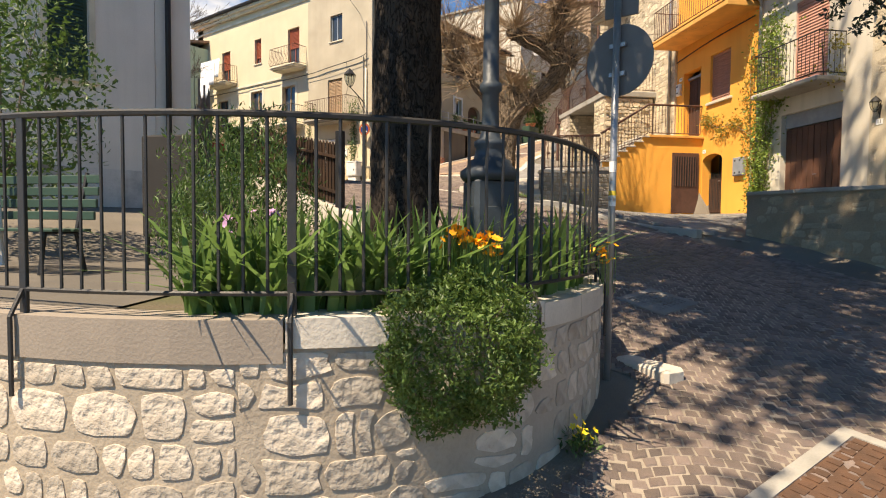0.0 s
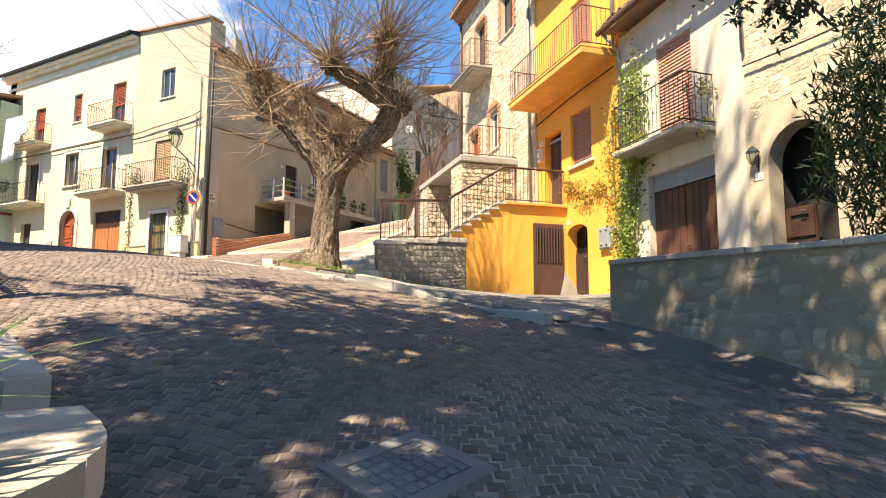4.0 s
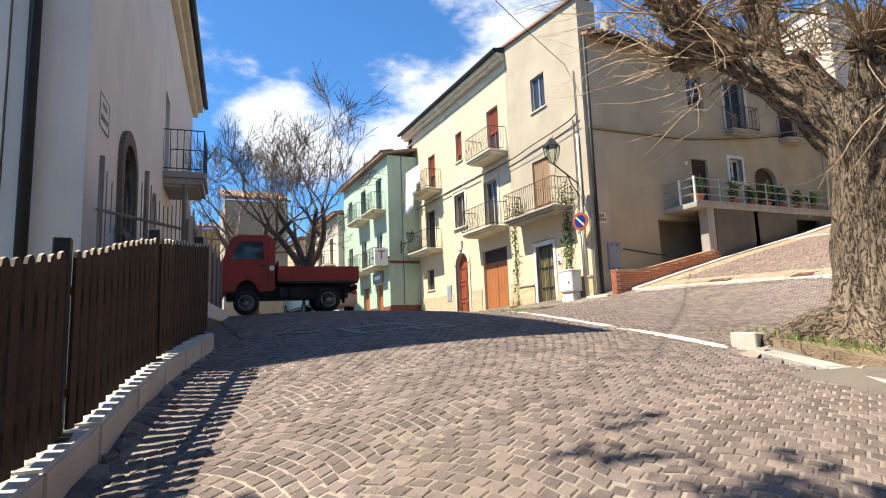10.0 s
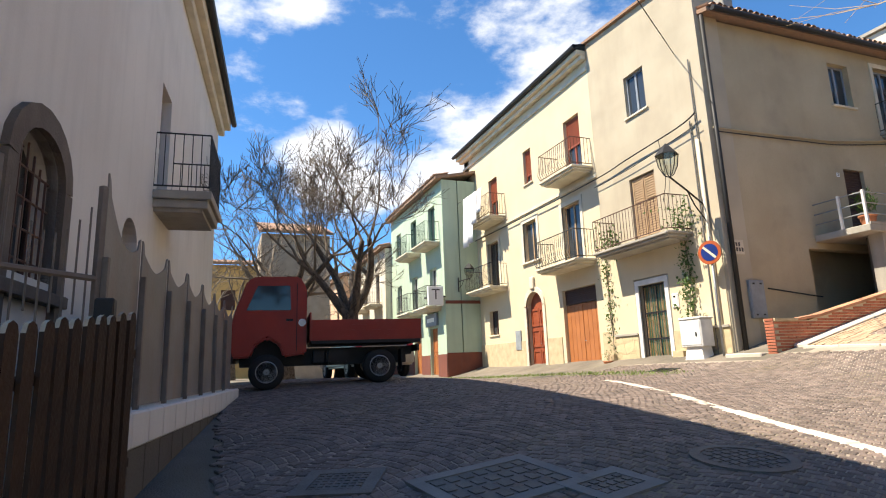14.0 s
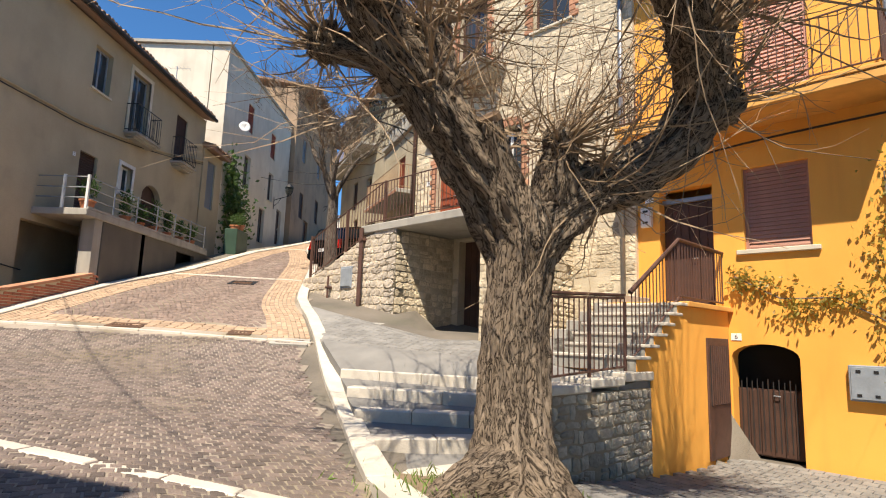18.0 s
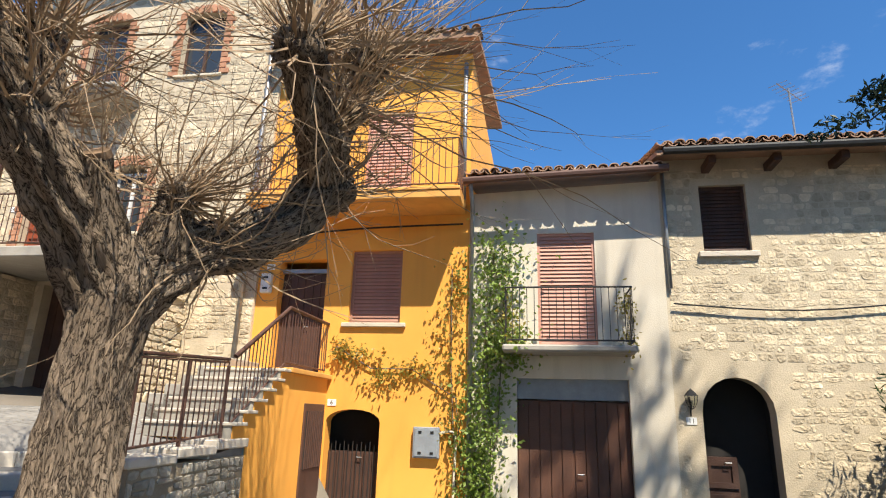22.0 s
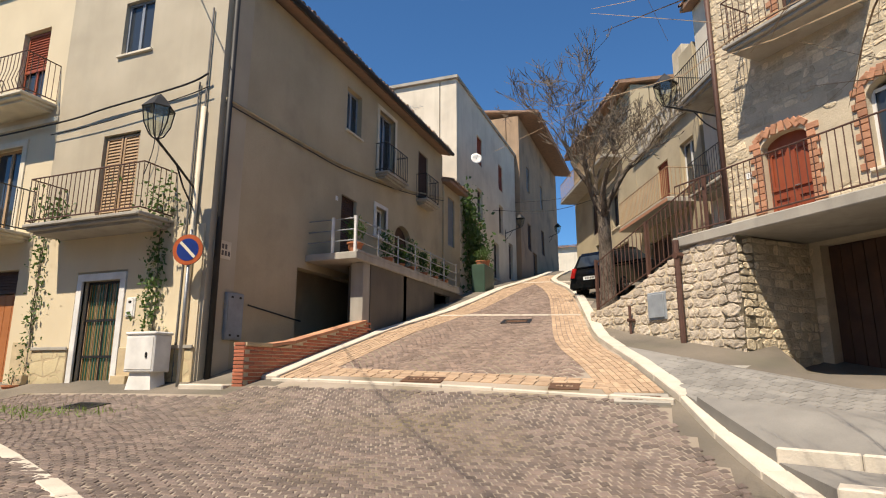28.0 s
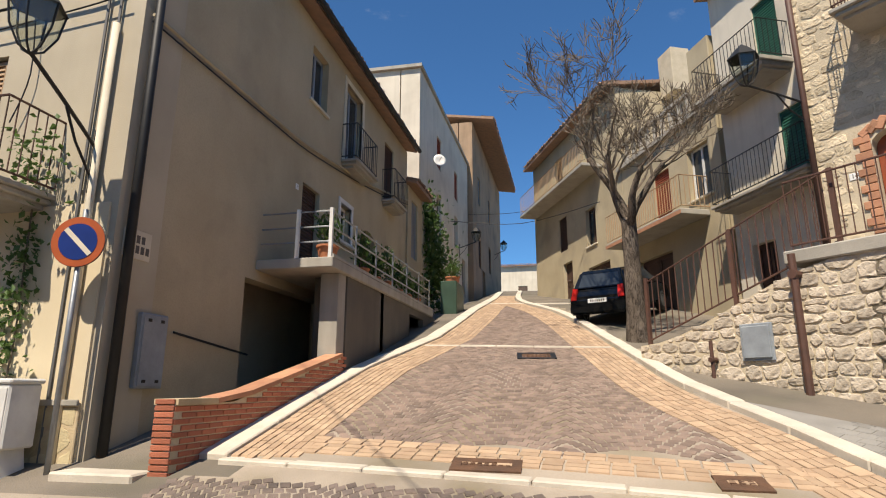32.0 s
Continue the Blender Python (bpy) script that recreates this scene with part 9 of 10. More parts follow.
# ---- iron lids in the road ----
def lid(label, x, y, w, d, ang, rim=COPING, inner=DARKM, round_=False, cells=7):
    t = empty("manhole_cover", label, "manhole cover")
    z = hill(x, y)
    gx, gy = (hill(x + 0.3, y) - z) / 0.3, (hill(x, y + 0.3) - z) / 0.3
    m = Matrix.Translation((x, y, z + 0.008)) @ Vector((-gx, -gy, 1)).to_track_quat("Z", "Y").to_matrix().to_4x4() @ Matrix.Rotation(radians(ang), 4, "Z")
    bm = bmesh.new()
    if round_:
        lathe(bm, (0, 0, 0), [(w / 2 + 0.08, -0.05), (w / 2 + 0.08, 0.01), (w / 2, 0.012), (w / 2, -0.05)], 32)
    else:
        e = 0.1
        for a in ((-w / 2 - e, w / 2 + e, -d / 2 - e, -d / 2), (-w / 2 - e, w / 2 + e, d / 2, d / 2 + e), (-w / 2 - e, -w / 2, -d / 2, d / 2), (w / 2, w / 2 + e, -d / 2, d / 2)):
            wbox(bm, *a, -0.05, 0.01)
    bmesh.ops.transform(bm, matrix=m, verts=bm.verts)
    part("rim", bm, rim, t)
    bm = bmesh.new()
    if round_:
        lathe(bm, (0, 0, 0), [(w / 2, -0.05), (w / 2, 0.0)], 32)
    else:
        wbox(bm, -w / 2, w / 2, -d / 2, d / 2, -0.05, 0.0)
    bmesh.ops.transform(bm, matrix=m, verts=bm.verts)
    c = part("cover", bm, inner, t)
    bm = bmesh.new()
    for i in range(cells):
        for j in range(max(3, int(cells * d / w))):
            n = max(3, int(cells * d / w))
            u, v = (i + 0.5) / cells - 0.5, (j + 0.5) / n - 0.5
            if round_ and u * u + v * v > 0.21:
                continue
            s = 0.32
            wbox(bm, (u - s / cells) * w, (u + s / cells) * w, (v - s / n) * d, (v + s / n) * d, 0.0, 0.008)
    bmesh.ops.transform(bm, matrix=m, verts=bm.verts)
    part("tread_pattern", bm, inner, c)["kind"] = "stuff"


RUSTLID = mat("rusty_cast_iron", (0.16, 0.085, 0.05), (0.10, 0.06, 0.04), 6, 0.75, 0.4, 50, 0.3, metal=0.3)
LIDIRON = mat("worn_cast_iron", (0.15, 0.135, 0.12), (0.10, 0.09, 0.08), 6, 0.6, 0.3, 60, 0.3)
lid("square iron manhole cover in a pale stone frame", -13.7, 11.05, 0.85, 0.6, 35, PAVER, LIDIRON)
lid("small iron drain cover in the cobbles", -13.3, 11.7, 0.4, 0.26, 30, PAVER, LIDIRON, cells=5)
lid("small iron cover in the cobbles", -14.3, 10.05, 0.4, 0.35, 10, LIDIRON, LIDIRON)
lid("round iron manhole cover in the cobbles", -13.4, 13.0, 0.62, 0.62, 0, LIDIRON, LIDIRON, True)
lid("wide rusty iron drain grate in the road", -0.14, 4.16, 1.7, 0.5, 35, CONCRETE, RUSTLID, cells=16)
lid("worn stone manhole cover in a pale frame", -2.18, 7.11, 0.55, 0.45, 30, PAVER, PAVER)
lid("small iron cover near the cabinet", -21.2, 19.1, 0.5, 0.25, 0, DARKM, DARKM)
lid("iron drain grate at the end of the white band", -12.62, 20.5, 0.5, 0.22, -3, CONCRETE, RUSTLID)
lid("small rusty drain in the brick border", -16.0, 21.02, 0.5, 0.12, -3, RUSTLID, RUSTLID)
lid("small rusty drain in the brick border", -13.7, 20.9, 0.24, 0.12, -3, RUSTLID, RUSTLID, cells=3)
lid("iron cover in the steep street", -15.8, 26.6, 0.55, 0.4, 0, DARKM, RUSTLID)
bm = bmesh.new()
_f = Fr((-1.95, 5.35), (0.92, -0.4), (-0.4, -0.92))
fbox(bm, _f, 0.0, 0.62, -0.12, 0.12, -0.1, 0.27, 0.03)
tagged(obj("kerb_stone", bm, COPING), "loose white kerb stone at the foot of the sign pole", "kerb stone")


# ---- fences by the white building ----
def church_fence():
    t = empty("iron_fence", "tall thin rusty iron fence with spikes behind the picket fence", "fence")
    p0, p1 = Vector((-13.15, 7.5, 0)), Vector((-14.24, 8.4, 0))
    f = Fr(p0.xy, (p1 - p0).xy, (-(p1 - p0).y, (p1 - p0).x))
    L = (p1 - p0).length
    z = 2.3
    n = 18
    for k in range(n + 1):
        a = L * k / n
        bm = bmesh.new()
        if k % 9 == 0:
            fbox(bm, f, a - 0.022, a + 0.022, -0.022, 0.022, z - 0.6, z + 2.6, 0.004)
            part("post", bm, RUSTGREY, t)
        else:
            dip = 0.35 * math.sin(math.pi * (k % 9) / 9)
            tube(bm, [f.p(a, 0, z + (0.0 if k % 2 else 1.7)), f.p(a, 0, z + 2.55 - dip)], 0.007, 5, False)
            part("spike", bm, RUSTGREY, t)
    bm = bmesh.new()
    tube(bm, [f.p(-0.05, 0, z + 1.95), f.p(L, 0, z + 1.95)], 0.022, 6)
    part("rail", bm, RUSTGREY, t)
    # ornate sheet-metal panels along the road
    s = empty("sheet_metal_fence", "weathered grey sheet-metal fence with a scalloped top edge", "fence")
    q0, q1 = Vector((-14.25, 8.42, 0)), Vector((-20.3, 9.35, 0))
    g = Fr(q0.xy, (q1 - q0).xy, (-(q1 - q0).y, (q1 - q0).x))
    LL = (q1 - q0).length
    for i in range(7):
        a0, a1 = LL * i / 7 + 0.03, LL * (i + 1) / 7 - 0.03
        bm = bmesh.new()
        m = 24
        top, bot = [], []
        for k in range(m + 1):
            a = a0 + (a1 - a0) * k / m
            zb = 3.36
            k2 = k / m
            h = 1.14 + 0.14 * abs(2 * k2 - 1) ** 1.6 + (0.07 if abs(2 * k2 - 1) > 0.88 else 0) + (0.3 * (1 - k2) ** 2 if i == 0 else 0)
            top.append(bm.verts.new(g.p(a, 0, zb + h)))
            bot.append(bm.verts.new(g.p(a, 0, zb)))
        for k in range(m):
            bm.faces.new((bot[k], bot[k + 1], top[k + 1], top[k]))
        ob = part("panel", bm, SHEET, s)
        ob.modifiers.new("thick", "SOLIDIFY").thickness = 0.012
        bm = bmesh.new()
        fbox(bm, g, a0 - 0.05, a0 - 0.01, -0.05, -0.01, 3.3, 4.4, 0.004)
        part("post", bm, RUSTGREY, s)
    w = empty("low_wall", "low white wall under the sheet-metal fence", "low wall", kind="structure")
    for i in range(14):
        a0, a1 = LL * i / 14 + 0.004, LL * (i + 1) / 14 - 0.004
        # Blocks below the coping are coloured dark for the shaded foot of the wall.
        bm = bmesh.new()
        fbox(bm, g, a0, a1, -0.12, 0.12, 1.6, 3.08, 0.01)
        part("wall_block", bm, DARKCONC, w)
        bm = bmesh.new()
        fbox(bm, g, a0, a1, -0.14, 0.14, 3.08, 3.34, 0.015)
        part("coping_block", bm, CHURCHP, w)


RUSTGREY = mat("grey_rusty_iron", (0.20, 0.18, 0.16), (0.15, 0.12, 0.10), 5, 0.7, 0.2, 40, 0.2)
SHEET = mat("weathered_sheet_metal", (0.25, 0.23, 0.21), (0.19, 0.172, 0.155), 2, 0.6, 0.15, 40, 0.2, 0.3, (0.25, 0.12, 0.06), metal=0.1, stain=0.4)
church_fence()


# ---- vehicles ----
def wheel(parent, c, r, w, axis, rim_mat=GALV):
    """Tyre with tread groove, rim and hub; axis: the axle's direction on the plan."""
    ax = Vector((*axis, 0)).normalized()
    rot = Vector((0, 0, 1)).rotation_difference(ax).to_matrix().to_4x4()
    m = Matrix.Translation(c) @ rot
    bm = bmesh.new()
    lathe(bm, (0, 0, 0), [(r * 0.62, -w / 2), (r * 0.9, -w / 2), (r, -w * 0.35), (r, -0.01), (r * 0.985, 0), (r, 0.01), (r, w * 0.35), (r * 0.9, w / 2), (r * 0.62, w / 2)], 28)
    bmesh.ops.transform(bm, matrix=m, verts=bm.verts)
    t = part("wheel", bm, BLACKR, parent, smooth=True)
    bm = bmesh.new()
    lathe(bm, (0, 0, 0), [(r * 0.62, -w * 0.5), (r * 0.58, -w * 0.53), (r * 0.45, -w * 0.36), (r * 0.2, -w * 0.4), (r * 0.16, -w * 0.52), (0.01, -w * 0.52), (0.01, w * 0.52), (r * 0.16, w * 0.52), (r * 0.2, w * 0.4), (r * 0.45, w * 0.36), (r * 0.58, w * 0.53), (r * 0.62, w * 0.5)], 24)
    bmesh.ops.transform(bm, matrix=m, verts=bm.verts)
    part("rim", bm, rim_mat, t)
    return t


def truck():
    t = empty("truck", "small red flatbed truck with a drop-side bed, parked", "truck")
    rear, d, ka = Vector((-21.42, 12.07, 0)), Vector((-0.09, -0.995, 0)).normalized(), 0.82
    out = Vector((-d.y, d.x, 0))
    if out.x < 0:
        out = -out
    # a: forward from the rear axle, b: towards the road side, z above ground
    f = Fr(rear.xy, d.xy, out.xy)
    g = hill(-21.6, 11.2)
    H = lambda z: g + z
    W = 0.78

    def solid(name, prof, b0, b1, material, bev=0.03, label="", parent=None):
        bm = bmesh.new()
        v0 = [bm.verts.new(f.p(a * ka, b0, H(z))) for a, z in prof]
        v1 = [bm.verts.new(f.p(a * ka, b1, H(z))) for a, z in prof]
        bm.faces.new(v0)
        bm.faces.new(v1[::-1])
        for i in range(len(prof)):
            j = (i + 1) % len(prof)
            bm.faces.new((v0[i], v1[i], v1[j], v0[j]))
        bmesh.ops.recalc_face_normals(bm, faces=bm.faces)
        if bev:
            bmesh.ops.bevel(bm, geom=list(bm.edges), offset=bev, segments=2, affect="EDGES")
        return part(name, bm, material, parent or t, label)

    cab = solid("cab", [(1.65, 0.55), (1.65, 1.75), (1.8, 1.98), (2.75, 1.98), (2.95, 1.9), (3.2, 1.3), (3.28, 0.95), (3.28, 0.5), (2.85, 0.5), (2.75, 0.72), (2.5, 0.84), (2.25, 0.72), (2.15, 0.5)], -W, W, TRUCKRED, 0.035)
    solid("side_window", [(2.0, 1.35), (2.02, 1.8), (2.72, 1.8), (2.95, 1.35)], W + 0.001, W + 0.012, GLASS, 0, parent=cab)
    solid("door_seam", [(1.86, 0.6), (1.86, 1.85), (1.875, 1.85), (1.875, 0.6)], W + 0.001, W + 0.006, DARKM, 0, parent=cab)
    solid("door_handle", [(1.95, 1.15), (1.95, 1.19), (2.1, 1.19), (2.1, 1.15)], W + 0.001, W + 0.03, DARKM, 0, parent=cab)
    solid("rear_window", [(1.635, 1.35), (1.635, 1.78), (1.655, 1.78), (1.655, 1.35)], -0.6, 0.6, GLASS, 0, parent=cab)
    solid("windscreen", [(2.965, 1.83), (2.98, 1.85), (3.21, 1.32), (3.195, 1.3)], -0.68, 0.68, GLASS, 0, parent=cab)
    solid("bumper", [(3.2, 0.42), (3.2, 0.6), (3.36, 0.6), (3.36, 0.42)], -W - 0.02, W + 0.02, DARKM, 0.02)
    bm = bmesh.new()
    lathe(bm, (0, 0, 0), [(0.07, -0.01), (0.07, 0.006), (0.05, 0.008)], 16)
    bmesh.ops.transform(bm, matrix=Matrix.Translation(f.p(1.75 * ka, W + 0.005, H(1.12))) @ Vector((0, 0, 1)).rotation_difference(out).to_matrix().to_4x4(), verts=bm.verts)
    part("round_decal", bm, PLAINWHITE, cab)
    solid("chassis", [(-0.85, 0.5), (-0.85, 0.66), (2.2, 0.66), (2.2, 0.5)], -0.4, 0.4, DARKM, 0.01)
    solid("undercarriage", [(-0.7, 0.34), (-0.7, 0.52), (2.0, 0.52), (3.1, 0.42), (3.1, 0.34)], -0.42, 0.42, DARKM, 0.01)
    solid("wheel_housing", [(1.95, 0.4), (1.95, 1.0), (3.1, 1.0), (3.1, 0.4)], -0.5, 0.5, DARKM, 0.01)
    solid("fuel_tank", [(0.7, 0.35), (0.7, 0.6), (1.2, 0.6), (1.2, 0.35)], 0.42, 0.72, DARKM, 0.04)
    solid("battery_box", [(1.25, 0.38), (1.25, 0.6), (1.5, 0.6), (1.5, 0.38)], 0.42, 0.7, DARKM, 0.01)
    solid("bed_floor", [(-0.95, 0.72), (-0.95, 0.8), (1.55, 0.8), (1.55, 0.72)], -0.85, 0.85, DARKM, 0.01)
    for b in (-0.86, 0.83):
        sd = solid("side_board", [(-0.95, 0.78), (-0.95, 1.16), (1.55, 1.16), (1.55, 0.78)], b, b + 0.03, TRUCKRED, 0.006)
        for k in range(3):
            solid("rib", [(-0.92, 0.86 + 0.1 * k), (-0.92, 0.885 + 0.1 * k), (1.52, 0.885 + 0.1 * k), (1.52, 0.86 + 0.1 * k)], b - 0.008 if b < 0 else b + 0.03, b if b < 0 else b + 0.038, TRUCKRED, 0, parent=sd)
    solid("tail_board", [(-0.98, 0.78), (-0.98, 1.16), (-0.95, 1.16), (-0.95, 0.78)], -0.86, 0.86, TRUCKRED, 0.006)
    solid("head_board", [(1.55, 0.78), (1.55, 1.3), (1.59, 1.3), (1.59, 0.78)], -0.86, 0.86, TRUCKRED, 0.006)
    solid("rear_lamp_bar", [(-0.93, 0.55), (-0.93, 0.68), (-0.88, 0.68), (-0.88, 0.55)], -0.8, 0.8, DARKM, 0.008)
    for b in (-0.7, 0.6):
        solid("tail_lamp", [(-0.95, 0.57), (-0.95, 0.67), (-0.93, 0.67), (-0.93, 0.57)], b, b + 0.12, LAMPRED, 0.004)
    solid("mud_flap", [(-0.52, 0.2), (-0.52, 0.6), (-0.5, 0.6), (-0.5, 0.2)], 0.45, 0.78, BLACKR, 0)
    for a, b in ((0.0, 0.68), (0.0, -0.68), (2.5, 0.66), (2.5, -0.66)):
        p = f.p(a * ka, b, 0)
        wheel(t, (p.x, p.y, hill(p.x, p.y) + 0.315), 0.315, 0.19, out.xy)
    return t


truck()


def car(label, pos, fwd, paint, size=(3.7, 1.62, 1.48), hatch=True):
    t = empty("car", label, "car")
    d = Vector((*fwd, 0)).normalized()
    out = Vector((d.y, -d.x, 0))
    g0 = hill(*pos)
    slope = (hill(pos[0] + d.x, pos[1] + d.y) - hill(pos[0] - d.x, pos[1] - d.y)) / 2
    L, Wd, Ht = size
    f = Fr(pos, d.xy, out.xy)

    def P(a, b, z):
        q = f.p(a, b, 0)
        return Vector((q.x, q.y, g0 + slope * a + z))

    low = [(-L / 2, 0.3), (-L / 2 - 0.02, 0.75), (-L / 2 + 0.08, 0.98), (L * 0.22, 0.95), (L * 0.46, 0.78), (L / 2, 0.6), (L / 2, 0.3)]
    cabn = [(-L / 2 + 0.1, 0.97), (-L / 2 + (0.32 if hatch else 0.75), Ht), (L * 0.02, Ht), (L * 0.25, 0.95)]

    def loft(name, prof, w0, w1, material, parent=t):
        zmax, zmin = max(z for _, z in prof), min(z for _, z in prof)
        bm = bmesh.new()
        wid = lambda z: w0 + (w1 - w0) * (z - zmin) / (zmax - zmin)
        v0 = [bm.verts.new(P(a, -wid(z) / 2, z)) for a, z in prof]
        v1 = [bm.verts.new(P(a, wid(z) / 2, z)) for a, z in prof]
        bm.faces.new(v0)
        bm.faces.new(v1[::-1])
        for i in range(len(prof)):
            j = (i + 1) % len(prof)
            bm.faces.new((v0[i], v1[i], v1[j], v0[j]))
        bmesh.ops.recalc_face_normals(bm, faces=bm.faces)
        bmesh.ops.bevel(bm, geom=list(bm.edges), offset=0.06, segments=3, affect="EDGES")
        return part(name, bm, material, parent, smooth=False)

    body = loft("body", low, Wd, Wd * 0.97, paint)
    top = loft("cabin", cabn, Wd * 0.95, Wd * 0.74, paint)
    bm = bmesh.new()
    a0, a1 = -L / 2 + 0.15, -L / 2 + (0.33 if hatch else 0.76)
    bm.faces.new([bm.verts.new(P(a, b, z)) for a, b, z in ((a0 - 0.02, -0.58, 1.05), (a0 - 0.02, 0.58, 1.05), (a1 - 0.055, 0.5, Ht - 0.1), (a1 - 0.055, -0.5, Ht - 0.1))])
    ob = part("rear_window", bm, GLASS, t)
    ob.modifiers.new("thick", "SOLIDIFY").thickness = 0.015
    for s in (-1, 1):
        bm = bmesh.new()
        w = lambda z: s * (Wd * 0.95 + (Wd * 0.74 - Wd * 0.95) * (z - 0.97) / (Ht - 0.97)) / 2 + s * 0.008
        bm.faces.new([bm.verts.new(P(a, w(z), z)) for a, z in ((a0 + 0.25, 1.03), (L * 0.2, 1.03), (L * 0.01, Ht - 0.09), (a1 + 0.12, Ht - 0.09))])
        ob = part("side_window", bm, GLASS, t)
        ob.modifiers.new("thick", "SOLIDIFY").thickness = 0.01
        bm = bmesh.new()
        tl = [P(-L / 2 - 0.03, s * (Wd / 2 - 0.06), 0.72), P(-L / 2 - 0.03, s * (Wd / 2 - 0.22), 0.72), P(-L / 2 + 0.05, s * (Wd / 2 - 0.24), 1.02), P(-L / 2 + 0.05, s * (Wd / 2 - 0.1), 1.04)]
        bm.faces.new([bm.verts.new(v) for v in tl])
        ob = part("tail_lamp", bm, LAMPRED, t)
        ob.modifiers.new("thick", "SOLIDIFY").thickness = 0.05
        for a in (-L * 0.33, L * 0.32):
            q = f.p(a, s * (Wd / 2 - 0.09), 0)
            wheel(t, (q.x, q.y, g0 + slope * a + 0.3), 0.3, 0.19, out.xy)
    for nm, b0, b1, z0, z1, m in (("bumper", -Wd / 2 + 0.04, Wd / 2 - 0.04, 0.34, 0.58, paint), ("number_plate", -0.26, 0.26, 0.62, 0.73, PLAINWHITE)):
        bm = bmesh.new()
        e = -L / 2 - (0.08 if nm == "bumper" else 0.035)
        vs = [bm.verts.new(P(a, b, z)) for z in (z0, z1) for a, b in ((e, b0), (e, b1), (e + 0.12, b1), (e + 0.12, b0))]
        for q in ((0, 1, 2, 3), (7, 6, 5, 4), (0, 4, 5, 1), (1, 5, 6, 2), (2, 6, 7, 3), (3, 7, 4, 0)):
            bm.faces.new([vs[i] for i in q])
        bmesh.ops.recalc_face_normals(bm, faces=bm.faces)
        if nm == "bumper":
            bmesh.ops.bevel(bm, geom=list(bm.edges), offset=0.04, segments=2, affect="EDGES")
        part(nm, bm, m, t)
    for k in range(7):
        bm = bmesh.new()
        e = -L / 2 - 0.038
        b = -0.19 + 0.06 * k
        bm.faces.new([bm.verts.new(P(e, bb, z)) for bb, z in ((b, 0.645), (b + 0.035, 0.645), (b + 0.035, 0.705), (b, 0.705))])
        part("plate_mark", bm, INK, t)
    return t


car("small black hatchback parked up against the kerb", (-13.6, 32.5), (0.42, 0.9), CARBLACK)
car("pale beige saloon parked behind the truck", (-26.9, 13.1), (-1, -0.05), CARSILVER, (4.2, 1.7, 1.42), False)


# ---- small things on the houses ----
def number_plate(fr, a, z, digits, w=0.17):
    t = empty("house_number", "white enamel house number plate on the wall", "house number")
    bm = bmesh.new()
    fbox(bm, fr, a - w / 2, a + w / 2, 0.0, 0.012, z - 0.06, z + 0.06, 0.003)
    part("plate", bm, PLAINWHITE, t)
    right = (fr.out * -1).cross(Vector((0, 0, 1)))
    m = Matrix.Translation(fr.p(a, 0.013, z)) @ Matrix((right, Vector((0, 0, 1)), fr.out)).transposed().to_4x4()
    text("digits", digits, m, 0.11, INK, t)


number_plate(ROW, -17.33, 3.86, "6")
number_plate(ROW, -18.85, 6.5, "10")
number_plate(ROW, -10.95, 3.72, "11")
number_plate(SFR, -25.25, 7.9, "14")
number_plate(SIDE, 25.4, 8.5, "2", 0.12)


def wall_box(fr, a0, a1, z0, z1, label, b=0.1, material=GREYBOX):
    t = empty("meter_box", label, "meter box")
    bm = bmesh.new()
    fbox(bm, fr, a0, a1, 0.0, b, z0, z1, 0.012)
    bo = part("box", bm, material, t)
    bm = bmesh.new()
    fbox(bm, fr, a0 + 0.03, a1 - 0.03, b, b + 0.012, z0 + 0.03, z1 - 0.03, 0.004)
    d = part("door", bm, material, t)
    for k in range(4):
        bm = bmesh.new()
        c = a0 + 0.1 if k % 2 else a1 - 0.16
        zz = z0 + 0.07 if k < 2 else z1 - 0.11
        fbox(bm, fr, c, c + 0.06, b + 0.012, b + 0.02, zz, zz + 0.04)
        part("vent", bm, DARKM, d)
    return t


wall_box(ROW, -15.73, -15.25, 2.95, 3.48, "grey metal meter box on the orange wall")
wall_box(ROW, -19.0, -18.78, 5.95, 6.35, "pale grey meter box by the upper door", 0.1, WHITEMETAL)
wall_box(SIDE, 21.35, 21.85, 4.45, 5.4, "weathered blue-grey meter box on the street wall", 0.08)
wall_box(FRONT, -22.45, -22.2, 4.9, 5.3, "white letter and bell box by the green door", 0.06, WHITEMETAL)


def cable(label, pts, r=0.012, material=DARKM, name="cable"):
    t = empty(name, label, "cable")
    bm = bmesh.new()
    tube(bm, spline(pts, 5), r, 5)
    part("wire", bm, material, t)
    return t


cable("bundled cables sagging along the front walls", [FRONT.p(-36, 0.1, 9.55), FRONT.p(-31, 0.1, 9.5), FRONT.p(-25.4, 0.12, 9.5), FRONT.p(-23.6, 0.12, 9.62), FRONT.p(-21.4, 0.14, 9.75), FRONT.p(-20.75, 0.14, 9.9)], 0.022)
cable("thin cable on the front walls", [FRONT.p(-25.4, 0.1, 9.25), FRONT.p(-23.6, 0.1, 9.3), FRONT.p(-21.4, 0.12, 9.5), FRONT.p(-20.7, 0.14, 9.6)], 0.012)
cable("thick cable strapped along the street wall", [SIDE.p(20.9, 0.06, 9.4), SIDE.p(24, 0.05, 9.46), SIDE.p(26, 0.05, 9.56), SIDE.p(30, 0.05, 10.1), SIDE.p(33.5, 0.06, 10.8)], 0.03, GREY)
